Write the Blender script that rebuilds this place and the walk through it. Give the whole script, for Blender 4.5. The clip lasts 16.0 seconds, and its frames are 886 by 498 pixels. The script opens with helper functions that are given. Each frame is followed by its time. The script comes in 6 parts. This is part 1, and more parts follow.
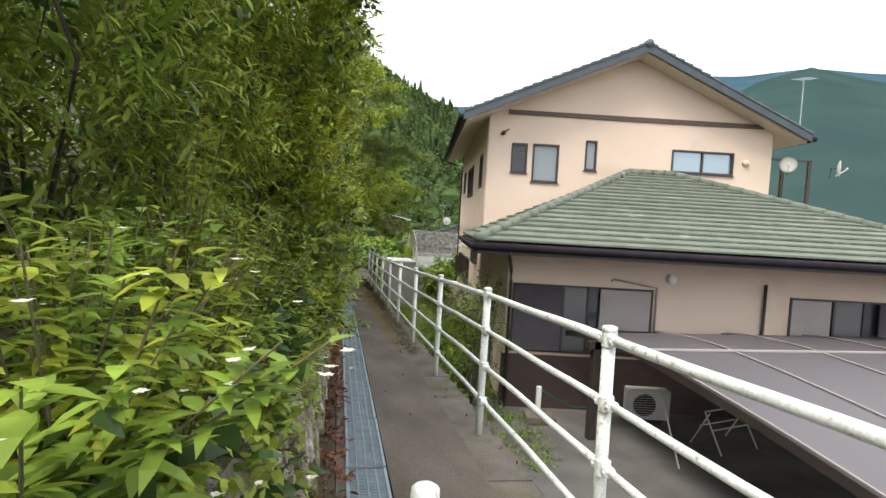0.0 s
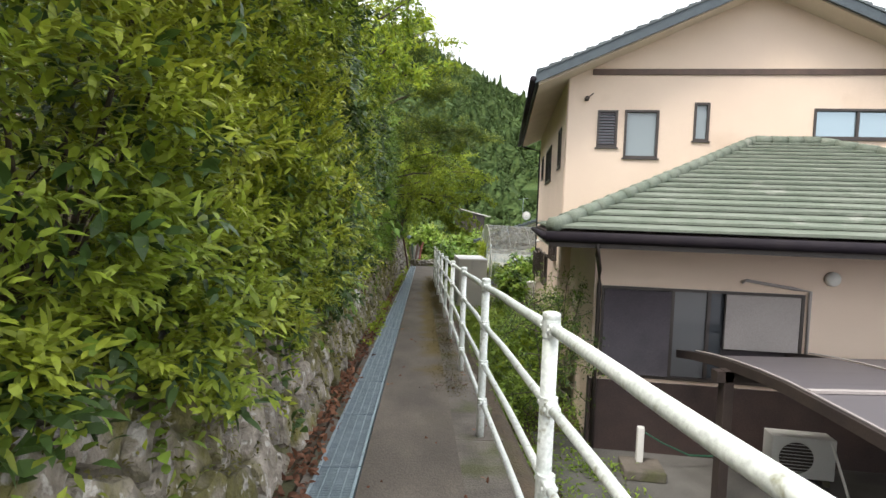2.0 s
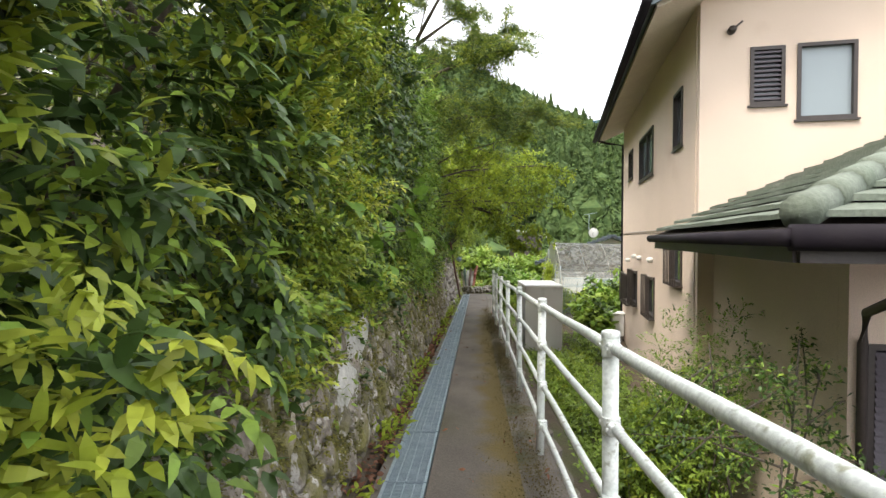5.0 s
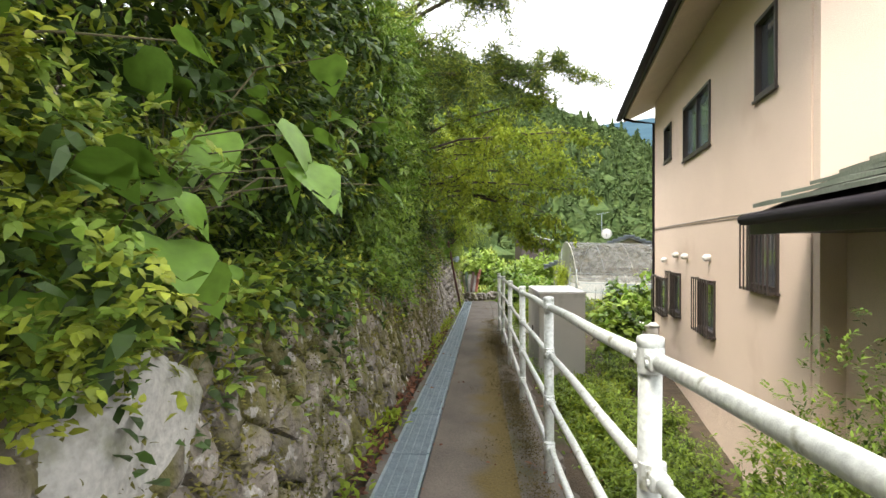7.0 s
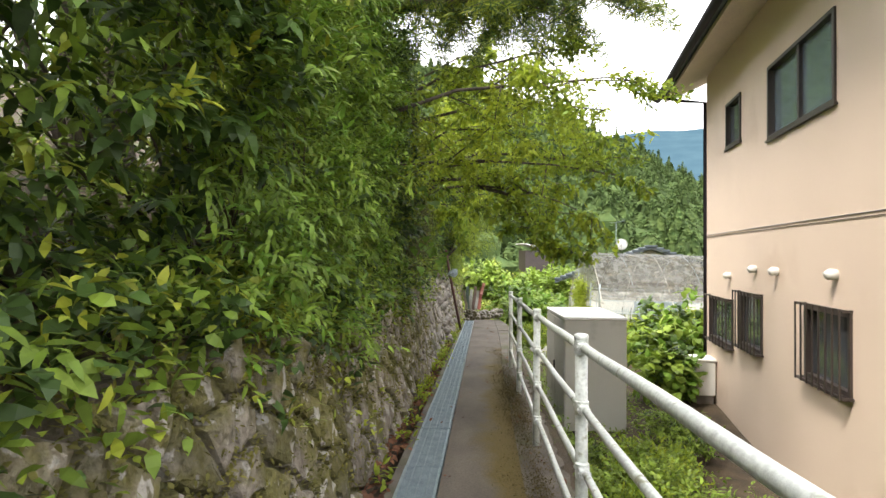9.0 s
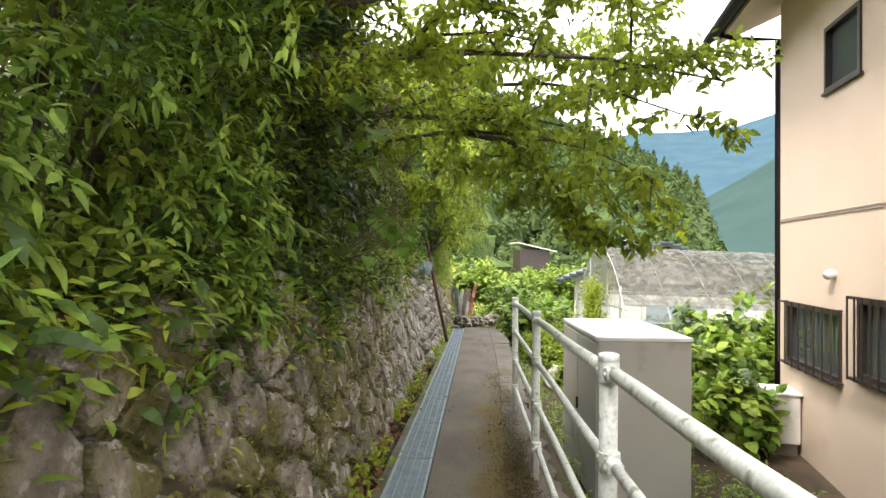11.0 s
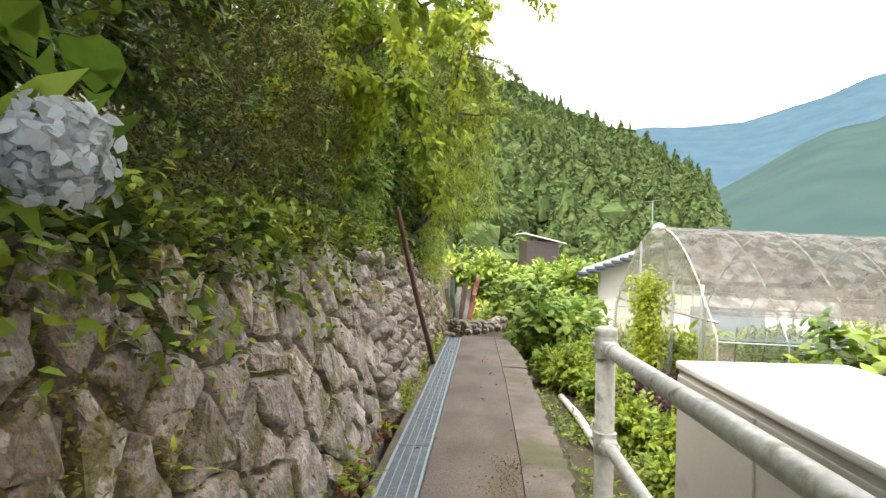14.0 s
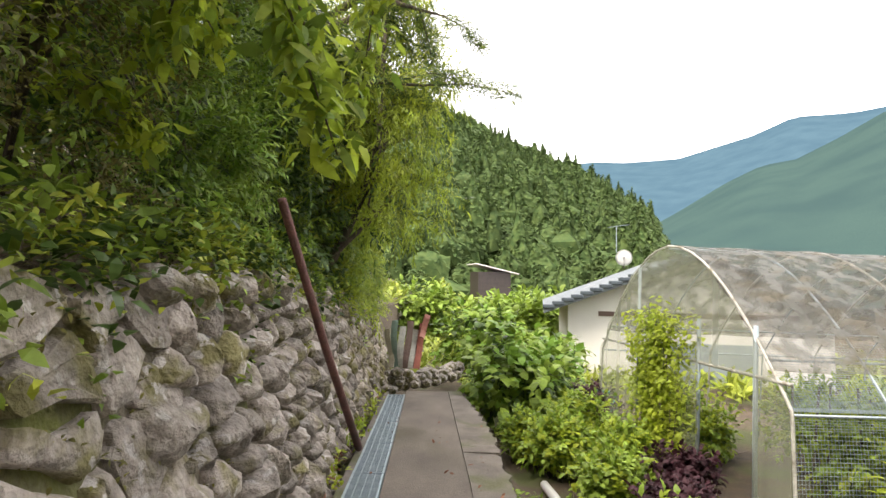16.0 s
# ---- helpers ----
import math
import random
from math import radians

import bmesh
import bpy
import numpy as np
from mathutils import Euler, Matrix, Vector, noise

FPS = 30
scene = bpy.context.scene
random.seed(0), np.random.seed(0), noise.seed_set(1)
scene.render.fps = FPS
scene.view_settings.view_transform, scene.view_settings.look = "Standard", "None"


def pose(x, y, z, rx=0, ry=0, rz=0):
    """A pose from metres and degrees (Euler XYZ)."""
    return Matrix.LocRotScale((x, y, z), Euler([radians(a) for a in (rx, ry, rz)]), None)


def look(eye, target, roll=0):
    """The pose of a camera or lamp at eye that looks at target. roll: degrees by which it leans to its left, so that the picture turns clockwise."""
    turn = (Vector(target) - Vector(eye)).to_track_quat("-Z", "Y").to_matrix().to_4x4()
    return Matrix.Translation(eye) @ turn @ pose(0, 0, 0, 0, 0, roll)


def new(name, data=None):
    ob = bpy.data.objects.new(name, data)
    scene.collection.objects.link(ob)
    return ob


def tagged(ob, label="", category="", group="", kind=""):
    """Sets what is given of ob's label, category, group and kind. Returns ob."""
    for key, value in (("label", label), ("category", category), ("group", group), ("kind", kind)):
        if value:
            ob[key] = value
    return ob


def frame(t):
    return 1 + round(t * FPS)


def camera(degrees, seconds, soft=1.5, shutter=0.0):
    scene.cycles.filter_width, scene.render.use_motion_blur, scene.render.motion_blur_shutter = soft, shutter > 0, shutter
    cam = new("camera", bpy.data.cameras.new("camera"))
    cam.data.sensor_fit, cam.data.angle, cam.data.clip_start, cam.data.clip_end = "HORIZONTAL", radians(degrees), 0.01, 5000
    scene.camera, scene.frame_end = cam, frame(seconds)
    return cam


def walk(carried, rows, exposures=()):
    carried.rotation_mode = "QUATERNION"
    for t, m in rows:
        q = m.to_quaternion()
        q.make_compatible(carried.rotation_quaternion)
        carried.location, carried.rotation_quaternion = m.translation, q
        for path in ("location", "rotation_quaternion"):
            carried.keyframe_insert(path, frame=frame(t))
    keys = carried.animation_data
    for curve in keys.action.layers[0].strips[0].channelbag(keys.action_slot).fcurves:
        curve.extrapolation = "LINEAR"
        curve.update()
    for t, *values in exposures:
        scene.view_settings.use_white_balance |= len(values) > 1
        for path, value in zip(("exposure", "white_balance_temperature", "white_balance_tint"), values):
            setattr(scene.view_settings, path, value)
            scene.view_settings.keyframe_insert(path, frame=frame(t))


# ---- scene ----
cam = camera(78.2, 16.0)
PATH = [
    (0, (-1.226, -2.238, 1.596), (-0.84, -0.279, 1.494), 3.3),
    (0.5, (-0.976, -1.821, 1.535), (-0.548, 0.128, 1.405), 3.6),
    (1, (-0.723, -1.268, 1.448), (-0.353, 0.694, 1.328), 3.2),
    (1.5, (-0.605, -0.682, 1.411), (-0.414, 1.305, 1.285), 2.6),
    (2, (-0.498, 0.011, 1.424), (-0.413, 2.006, 1.301), 2.0),
    (2.5, (-0.54, 0.621, 1.399), (-0.525, 2.619, 1.293), 1.3),
    (3, (-0.518, 1.277, 1.351), (-0.53, 3.275, 1.268), 0.4),
    (3.5, (-0.536, 1.893, 1.317), (-0.593, 3.892, 1.251), 0.1),
    (4, (-0.491, 2.582, 1.27), (-0.557, 4.58, 1.222), -0.1),
    (4.2, (-0.513, 2.85, 1.261), (-0.596, 4.848, 1.212), -0.1),
    (6.5, (-0.458, 5.982, 1.031), (-0.584, 7.978, 1.025), 0.2),
    (7, (-0.439, 6.583, 0.998), (-0.566, 8.579, 0.982), -0.1),
    (7.5, (-0.483, 7.276, 0.977), (-0.615, 9.271, 0.967), 0.1),
    (8, (-0.44, 7.955, 0.935), (-0.57, 9.951, 0.931), 0.3),
    (8.5, (-0.517, 8.674, 0.971), (-0.647, 10.67, 0.971), 0.6),
    (9, (-0.489, 9.346, 0.957), (-0.622, 11.341, 0.982), 0.3),
    (9.5, (-0.487, 10.013, 0.907), (-0.62, 12.008, 0.944), 0.2),
    (10, (-0.451, 10.704, 0.852), (-0.56, 12.701, 0.89), 0.2),
    (10.2, (-0.443, 11.003, 0.848), (-0.55, 13.0, 0.878), 0.6),
    (12.5, (-0.463, 14.272, 0.71), (-0.576, 16.268, 0.737), 0.2),
    (13, (-0.382, 14.921, 0.664), (-0.501, 16.917, 0.697), 0.2),
    (13.5, (-0.425, 15.547, 0.642), (-0.545, 17.544, 0.665), 0.9),
    (14, (-0.404, 16.154, 0.64), (-0.524, 18.15, 0.64), 1.3),
    (14.5, (-0.439, 16.868, 0.658), (-0.558, 18.864, 0.669), 1.3),
    (15, (-0.418, 17.472, 0.627), (-0.53, 19.468, 0.682), 1.0),
    (15.5, (-0.403, 18.12, 0.601), (-0.496, 20.116, 0.697), 0.5),
    (16, (-0.377, 18.689, 0.593), (-0.315, 20.684, 0.713), 1.0),
]
walk(cam, [(t, look(eye, target, roll)) for t, eye, target, roll in PATH], [(0, 0.62, 6500, 10), (0.6, 0.5, 6450, 10), (2.5, 0.9, 6500, 10), (4, 1.05, 6500, 10), (7, 1.33, 6700, 11), (10, 1.54, 6750, 11), (13, 1.77, 6950, 15), (15, 1.55, 6950, 15), (16, 1.37, 6950, 15)])

# ---- light: bright overcast sky with a wide, soft sun ----
world = bpy.data.worlds.new("world")
scene.world = world
world.use_nodes = True
wn = world.node_tree
sky = wn.nodes.new("ShaderNodeTexSky")
sky.sky_type, sky.sun_disc = "NISHITA", False
sky.sun_elevation, sky.sun_rotation = radians(57), radians(229)
sky.dust_density = 4.0
sky_gain = wn.nodes.new("ShaderNodeVectorMath")
sky_gain.operation = "SCALE"
sky_gain.inputs["Scale"].default_value = 0.10
veil = wn.nodes.new("ShaderNodeMix")
veil.data_type = "RGBA"
veil.inputs[0].default_value = 0.8
veil.inputs[7].default_value = (1.5, 1.54, 1.58, 1)
wn.links.new(sky.outputs[0], sky_gain.inputs[0])
wn.links.new(sky_gain.outputs[0], veil.inputs[6])
wn.links.new(veil.outputs[2], wn.nodes["Background"].inputs[0])
sun = new("sun", bpy.data.lights.new("sun", "SUN"))
sun.data.energy, sun.data.angle, sun.data.color = 2.2, radians(18), (1.0, 0.95, 0.86)
SUN_EL, SUN_AZ = radians(57), radians(229)
sun.matrix_world = look((0, 0, 0), (-math.sin(SUN_AZ) * math.cos(SUN_EL), -math.cos(SUN_AZ) * math.cos(SUN_EL), -math.sin(SUN_EL)))


# ---- materials ----
def mat(name, c1, c2, rough=0.8, scale=6.0, fine=60.0, bump=0.2, metal=0.0, c3=None, spots=0.0, spot_scale=1.5,
        vary=0.0, island=False, stretch=(1, 1, 1), spec=0.5, through_light=0.0, c4=None, fleck_scale=12.0, flecks=0.06):
    """Two colours by a coarse noise, fine grain on top, stains of a third colour, and a random tone for each piece."""
    m = bpy.data.materials.new(name)
    m.use_nodes = True
    nt = m.node_tree
    b = nt.nodes["Principled BSDF"]
    b.inputs["Roughness"].default_value, b.inputs["Metallic"].default_value = rough, metal
    b.inputs["Specular IOR Level"].default_value = spec
    co = nt.nodes.new("ShaderNodeTexCoord")
    mp = nt.nodes.new("ShaderNodeMapping")
    mp.inputs["Scale"].default_value = stretch
    nt.links.new(co.outputs["Object"], mp.inputs[0])

    def tex(s, detail=6.0):
        n = nt.nodes.new("ShaderNodeTexNoise")
        n.inputs["Scale"].default_value, n.inputs["Detail"].default_value = s, detail
        nt.links.new(mp.outputs[0], n.inputs["Vector"])
        return n.outputs["Fac"]

    def ramp(f, lo, hi):
        r = nt.nodes.new("ShaderNodeMapRange")
        r.inputs[1].default_value, r.inputs[2].default_value = lo, hi
        nt.links.new(f, r.inputs[0])
        return r.outputs[0]

    def mix(f, a, c, mode="MIX"):
        x = nt.nodes.new("ShaderNodeMix")
        x.data_type, x.blend_type = "RGBA", mode
        for sock, v in ((x.inputs[0], f), (x.inputs[6], a), (x.inputs[7], c)):
            if isinstance(v, (int, float)):
                sock.default_value = v
            elif isinstance(v, tuple):
                sock.default_value = (*v, 1)
            else:
                nt.links.new(v, sock)
        return x.outputs[2]

    col = mix(ramp(tex(scale), 0.35, 0.65), c1, c2)
    if c3:
        col = mix(ramp(tex(spot_scale, 8.0), 0.62 - spots, 0.72 - spots * 0.8), col, c3)
    if c4:
        col = mix(ramp(tex(fleck_scale, 5.0), 0.66 - flecks, 0.7 - flecks), col, c4)
    grain = tex(fine)
    g = ramp(grain, 0.3, 0.7)
    sc = nt.nodes.new("ShaderNodeMapRange")
    sc.inputs[3].default_value, sc.inputs[4].default_value = (0.96, 1.03) if bump <= 0.06 and fine >= 60 else (0.78, 1.12)
    nt.links.new(g, sc.inputs[0])
    tone = sc.outputs[0]
    if vary:
        if island:
            ge = nt.nodes.new("ShaderNodeNewGeometry")
            rnd = ge.outputs["Random Per Island"]
        else:
            oi = nt.nodes.new("ShaderNodeObjectInfo")
            rnd = oi.outputs["Random"]
        vr = nt.nodes.new("ShaderNodeMapRange")
        vr.inputs[3].default_value, vr.inputs[4].default_value = 1 - vary, 1 + vary
        nt.links.new(rnd, vr.inputs[0])
        mu = nt.nodes.new("ShaderNodeMath")
        mu.operation = "MULTIPLY"
        nt.links.new(vr.outputs[0], mu.inputs[0])
        nt.links.new(tone, mu.inputs[1])
        tone = mu.outputs[0]
    vm = nt.nodes.new("ShaderNodeVectorMath")
    vm.operation = "SCALE"
    nt.links.new(col, vm.inputs[0])
    nt.links.new(tone, vm.inputs["Scale"])
    nt.links.new(vm.outputs[0], b.inputs["Base Color"])
    if bump:
        bp = nt.nodes.new("ShaderNodeBump")
        bp.inputs["Strength"].default_value, bp.inputs["Distance"].default_value = min(bump, 1.0), 0.02 if bump < 0.9 else 0.035
        nt.links.new(grain, bp.inputs["Height"])
        nt.links.new(bp.outputs[0], b.inputs["Normal"])
    if through_light:
        tr = nt.nodes.new("ShaderNodeBsdfTranslucent")
        nt.links.new(vm.outputs[0], tr.inputs[0])
        ms = nt.nodes.new("ShaderNodeMixShader")
        ms.inputs[0].default_value = through_light
        nt.links.new(b.outputs[0], ms.inputs[1])
        nt.links.new(tr.outputs[0], ms.inputs[2])
        nt.links.new(ms.outputs[0], nt.nodes["Material Output"].inputs[0])
    return m


def leaf_mat(name, c1, c2, rough=0.42, vary=0.4, thin=0.3):
    return mat(name, c1, c2, rough, 1.3, 25.0, 0.0, vary=vary, island=True, through_light=thin, spec=0.3)


def glass_mat(name, tint, rough=0.03, alpha=0.35, metal=0.0):
    m = bpy.data.materials.new(name)
    m.use_nodes = True
    b = m.node_tree.nodes["Principled BSDF"]
    b.inputs["Base Color"].default_value = (*tint, 1)
    b.inputs["Roughness"].default_value, b.inputs["Metallic"].default_value = rough, metal
    b.inputs["Alpha"].default_value = alpha
    b.inputs["Specular IOR Level"].default_value = 0.8
    return m


M_CONCRETE = mat("worn path concrete", (0.165, 0.136, 0.11), (0.1, 0.082, 0.066), 0.85, 2.2, 90, 0.35, c3=(0.085, 0.072, 0.045), spots=0.06, spot_scale=0.9, stretch=(1, 0.5, 1))
M_KERB = mat("rough kerb concrete", (0.19, 0.163, 0.137), (0.115, 0.098, 0.082), 0.9, 3, 70, 0.5, c3=(0.1, 0.1, 0.05), spots=0.1, spot_scale=2)
# moss stain along the damp right side of the path
cn = M_CONCRETE.node_tree
scale_node = [n for n in cn.nodes if n.type == "VECT_MATH"][0]
clean = scale_node.inputs[0].links[0].from_socket
where = cn.nodes.new("ShaderNodeTexCoord")
split = cn.nodes.new("ShaderNodeSeparateXYZ")
cn.links.new(where.outputs["Object"], split.inputs[0])


def node_math(op, a, b):
    n = cn.nodes.new("ShaderNodeMath")
    n.operation = op
    for sock, v in zip(n.inputs, (a, b)):
        if isinstance(v, float):
            sock.default_value = v
        else:
            cn.links.new(v, sock)
    return n.outputs[0]


def node_range(v, lo, hi):
    n = cn.nodes.new("ShaderNodeMapRange")
    n.inputs[1].default_value, n.inputs[2].default_value = lo, hi
    cn.links.new(v, n.inputs[0])
    return n.outputs[0]


patch = cn.nodes.new("ShaderNodeTexNoise")
patch.inputs["Scale"].default_value, patch.inputs["Detail"].default_value = 2.3, 8
cn.links.new(where.outputs["Object"], patch.inputs["Vector"])
damp = node_math("MULTIPLY", node_range(split.outputs[0], -0.62, -0.25), node_range(split.outputs[1], 3.0, 9.0))
damp = node_math("MULTIPLY", damp, node_range(split.outputs[1], 21.0, 17.0))
damp = node_range(node_math("ADD", damp, node_math("MULTIPLY", patch.outputs["Fac"], 1.6)), 1.15, 1.6)
stain = cn.nodes.new("ShaderNodeMix")
stain.data_type = "RGBA"
stain.inputs[7].default_value = (0.13, 0.092, 0.024, 1)
cn.links.new(damp, stain.inputs[0])
cn.links.new(clean, stain.inputs[6])
cn.links.new(stain.outputs[2], scale_node.inputs[0])
M_GALV = mat("galvanised steel", (0.36, 0.43, 0.47), (0.28, 0.34, 0.38), 0.5, 8, 120, 0.1, metal=0.35)
M_DRAIN = mat("wet drain bottom", (0.05, 0.06, 0.06), (0.03, 0.035, 0.03), 0.6, 4, 50, 0.2)
M_RAIL = mat("white rail paint", (0.78, 0.8, 0.77), (0.68, 0.71, 0.68), 0.45, 7, 60, 0.12, c3=(0.36, 0.36, 0.27), spots=0.02, spot_scale=22)
M_STONE = mat("wall stone", (0.36, 0.32, 0.288), (0.21, 0.183, 0.16), 0.95, 9, 26, 1.0, c3=(0.15, 0.135, 0.06), spots=0.1, spot_scale=4.2, vary=0.3, c4=(0.40, 0.375, 0.35), fleck_scale=11.0, flecks=0.07)
M_STONE_J = mat("far wall stone", (0.36, 0.312, 0.265), (0.20, 0.168, 0.135), 0.95, 9, 26, 1.0, c3=(0.14, 0.125, 0.045), spots=0.16, spot_scale=3.0, vary=0.3, island=True, c4=(0.38, 0.35, 0.32), fleck_scale=11.0, flecks=0.06)
M_STONE_M = mat("mossy wall stone", (0.30, 0.262, 0.222), (0.155, 0.132, 0.105), 0.95, 7, 26, 1.0, c3=(0.135, 0.122, 0.042), spots=0.17, spot_scale=3.4, vary=0.26, c4=(0.37, 0.345, 0.31), fleck_scale=12.0, flecks=0.08)
M_MORTAR = mat("mossy wall filling", (0.10, 0.085, 0.06), (0.16, 0.14, 0.11), 0.95, 6, 40, 0.8, c3=(0.11, 0.12, 0.03), spots=0.1, spot_scale=2)
M_SOIL = mat("leaf-strewn soil", (0.10, 0.072, 0.045), (0.06, 0.045, 0.03), 0.95, 5, 60, 0.8, c3=(0.07, 0.08, 0.025), spots=0.08, spot_scale=0.8)
M_YARD = mat("yard concrete", (0.155, 0.148, 0.138), (0.10, 0.095, 0.087), 0.85, 1.5, 60, 0.3, c3=(0.14, 0.135, 0.12), spots=0.08, spot_scale=0.6)
M_STUCCO = mat("peach stucco", (0.74, 0.59, 0.48), (0.70, 0.555, 0.45), 0.9, 0.8, 140, 0.35, c3=(0.64, 0.49, 0.385), spots=0.02, spot_scale=0.7)
M_SOFFIT = mat("soffit board", (0.62, 0.52, 0.42), (0.57, 0.47, 0.38), 0.8, 2, 60, 0.1)
M_DARK = mat("dark brown trim", (0.035, 0.026, 0.024), (0.05, 0.037, 0.032), 0.45, 4, 60, 0.1)
M_BASE = mat("dark brown wainscot", (0.06, 0.038, 0.034), (0.045, 0.03, 0.028), 0.7, 3, 60, 0.25)
M_BAND = mat("brown band", (0.12, 0.075, 0.06), (0.09, 0.06, 0.05), 0.7, 4, 60, 0.2)
M_ROOFG = mat("green cement tile", (0.115, 0.14, 0.105), (0.155, 0.175, 0.14), 0.75, 3, 40, 0.35, c3=(0.24, 0.25, 0.215), spots=0.0, spot_scale=2.2, vary=0.12)
M_ROOFU = mat("grey-blue tile", (0.115, 0.135, 0.145), (0.08, 0.095, 0.105), 0.65, 4, 50, 0.3, c3=(0.2, 0.2, 0.19), spots=0.03, vary=0.2)
M_FASCIA = mat("slate fascia", (0.065, 0.085, 0.10), (0.05, 0.065, 0.08), 0.55, 4, 60, 0.1)
M_GUTTER = mat("black gutter", (0.014, 0.011, 0.016), (0.02, 0.016, 0.02), 0.7, 4, 60, 0.05, spec=0.15)
M_SHUTTER = mat("grey-violet shutter", (0.085, 0.07, 0.085), (0.07, 0.058, 0.07), 0.5, 4, 60, 0.1)
M_SCREEN = mat("pale roller panel", (0.36, 0.32, 0.31), (0.33, 0.295, 0.285), 0.7, 2, 90, 0.1)
M_GLASS = glass_mat("window glass", (0.32, 0.4, 0.45), 0.05, 0.9, 0.55)
M_FROST = glass_mat("frosted window glass", (0.23, 0.27, 0.29), 0.3, 1.0, 0.0)
M_CURTAIN = glass_mat("curtained window glass", (0.15, 0.15, 0.16), 0.2, 1.0, 0.1)
M_DARKGLASS = glass_mat("dark window glass", (0.09, 0.10, 0.115), 0.06, 1.0, 0.3)
M_WHITE = mat("white painted metal", (0.72, 0.71, 0.68), (0.65, 0.64, 0.61), 0.5, 3, 60, 0.05)
M_STORE = mat("pale grey steel cabinet", (0.5, 0.495, 0.46), (0.45, 0.445, 0.415), 0.45, 1.2, 60, 0.05, c3=(0.3, 0.29, 0.26), spots=0.01)
M_STORETOP = mat("white cabinet roof", (0.84, 0.84, 0.84), (0.78, 0.78, 0.78), 0.4, 2, 60, 0.05)
M_CARPORT = glass_mat("smoky carport sheet", (0.085, 0.075, 0.082), 0.5, 0.985)
M_RUST = mat("rusty red pipe", (0.15, 0.06, 0.05), (0.09, 0.04, 0.035), 0.75, 8, 60, 0.4)
M_BARK = mat("bark", (0.11, 0.085, 0.065), (0.06, 0.048, 0.038), 0.95, 12, 60, 0.8, stretch=(1, 1, 0.3))
M_TWIG = mat("twig", (0.16, 0.13, 0.07), (0.10, 0.09, 0.05), 0.85, 12, 60, 0.2)

L_HEDGE = leaf_mat("light glossy leaf", (0.42, 0.45, 0.055), (0.21, 0.28, 0.035))
L_FINE = leaf_mat("yellowish fine leaf", (0.32, 0.37, 0.05), (0.18, 0.24, 0.035), 0.55)
# Evergreen colour, darkened further so deep crown layers paint the shade inside bushes.
L_DARK = leaf_mat("dark evergreen leaf, also inner shade", (0.075, 0.13, 0.03), (0.04, 0.075, 0.018), 0.42, 0.35, 0.25)
L_BROAD = leaf_mat("broad light leaf", (0.19, 0.33, 0.045), (0.13, 0.24, 0.035), 0.45, 0.2)
L_LIME = leaf_mat("lime leaf", (0.40, 0.47, 0.05), (0.27, 0.36, 0.045), 0.5, 0.3, 0.58)
L_FIG = leaf_mat("fig leaf", (0.25, 0.35, 0.05), (0.15, 0.24, 0.035), 0.5)
L_OLIVE = leaf_mat("small olive leaf", (0.15, 0.14, 0.035), (0.085, 0.085, 0.025), 0.6)
L_PURPLE = leaf_mat("purple perilla leaf", (0.07, 0.025, 0.035), (0.045, 0.02, 0.025), 0.6)
L_BROWN = leaf_mat("dry leaf", (0.28, 0.13, 0.075), (0.15, 0.07, 0.045), 0.8)
L_PINE = leaf_mat("pine needle", (0.06, 0.115, 0.035), (0.09, 0.14, 0.045), 0.5)
L_FLOWER = leaf_mat("small white flower", (0.75, 0.74, 0.66), (0.65, 0.62, 0.5), 0.7, 0.1)
L_HYDR = leaf_mat("pale blue petal", (0.74, 0.8, 0.84), (0.5, 0.6, 0.7), 0.7, 0.22)
L_FOREST = leaf_mat("hill conifer", (0.05, 0.092, 0.027), (0.092, 0.135, 0.038), 0.9, 0.25, 0.2)


# ---- building blocks ----
def ground(y):
    """Height of the sloping path."""
    return -0.0425 * y


def link(name, bm, material, parent=None, label="", smooth=False):
    me = bpy.data.meshes.new(name)
    bmesh.ops.recalc_face_normals(bm, faces=bm.faces)
    bm.to_mesh(me)
    bm.free()
    me.materials.append(material)
    if smooth:
        for p in me.polygons:
            p.use_smooth = True
    ob = new(name, me)
    if parent:
        ob.parent = parent
    if label:
        ob["label"] = label
    return ob


part = link


def flat_mesh(name, verts, faces, material, parent=None, smooth=False):
    me = bpy.data.meshes.new(name)
    me.from_pydata(verts, [], faces)
    me.materials.append(material)
    if smooth:
        me.polygons.foreach_set("use_smooth", np.ones(len(me.polygons), bool))
    ob = new(name, me)
    if parent:
        ob.parent = parent
    return ob


def box(bm, x0, y0, z0, x1, y1, z1, bevel=0.0):
    made = bmesh.ops.create_cube(bm, size=1, matrix=Matrix.LocRotScale(((x0 + x1) / 2, (y0 + y1) / 2, (z0 + z1) / 2), None, (abs(x1 - x0), abs(y1 - y0), abs(z1 - z0))))
    if bevel:
        edges = {e for v in made["verts"] for e in v.link_edges}
        bmesh.ops.bevel(bm, geom=list(edges), offset=bevel, segments=2, affect="EDGES", profile=0.5)
    return bm


def boxes(*rows, bevel=0.0):
    bm = bmesh.new()
    for r in rows:
        box(bm, *r, bevel=bevel)
    return bm


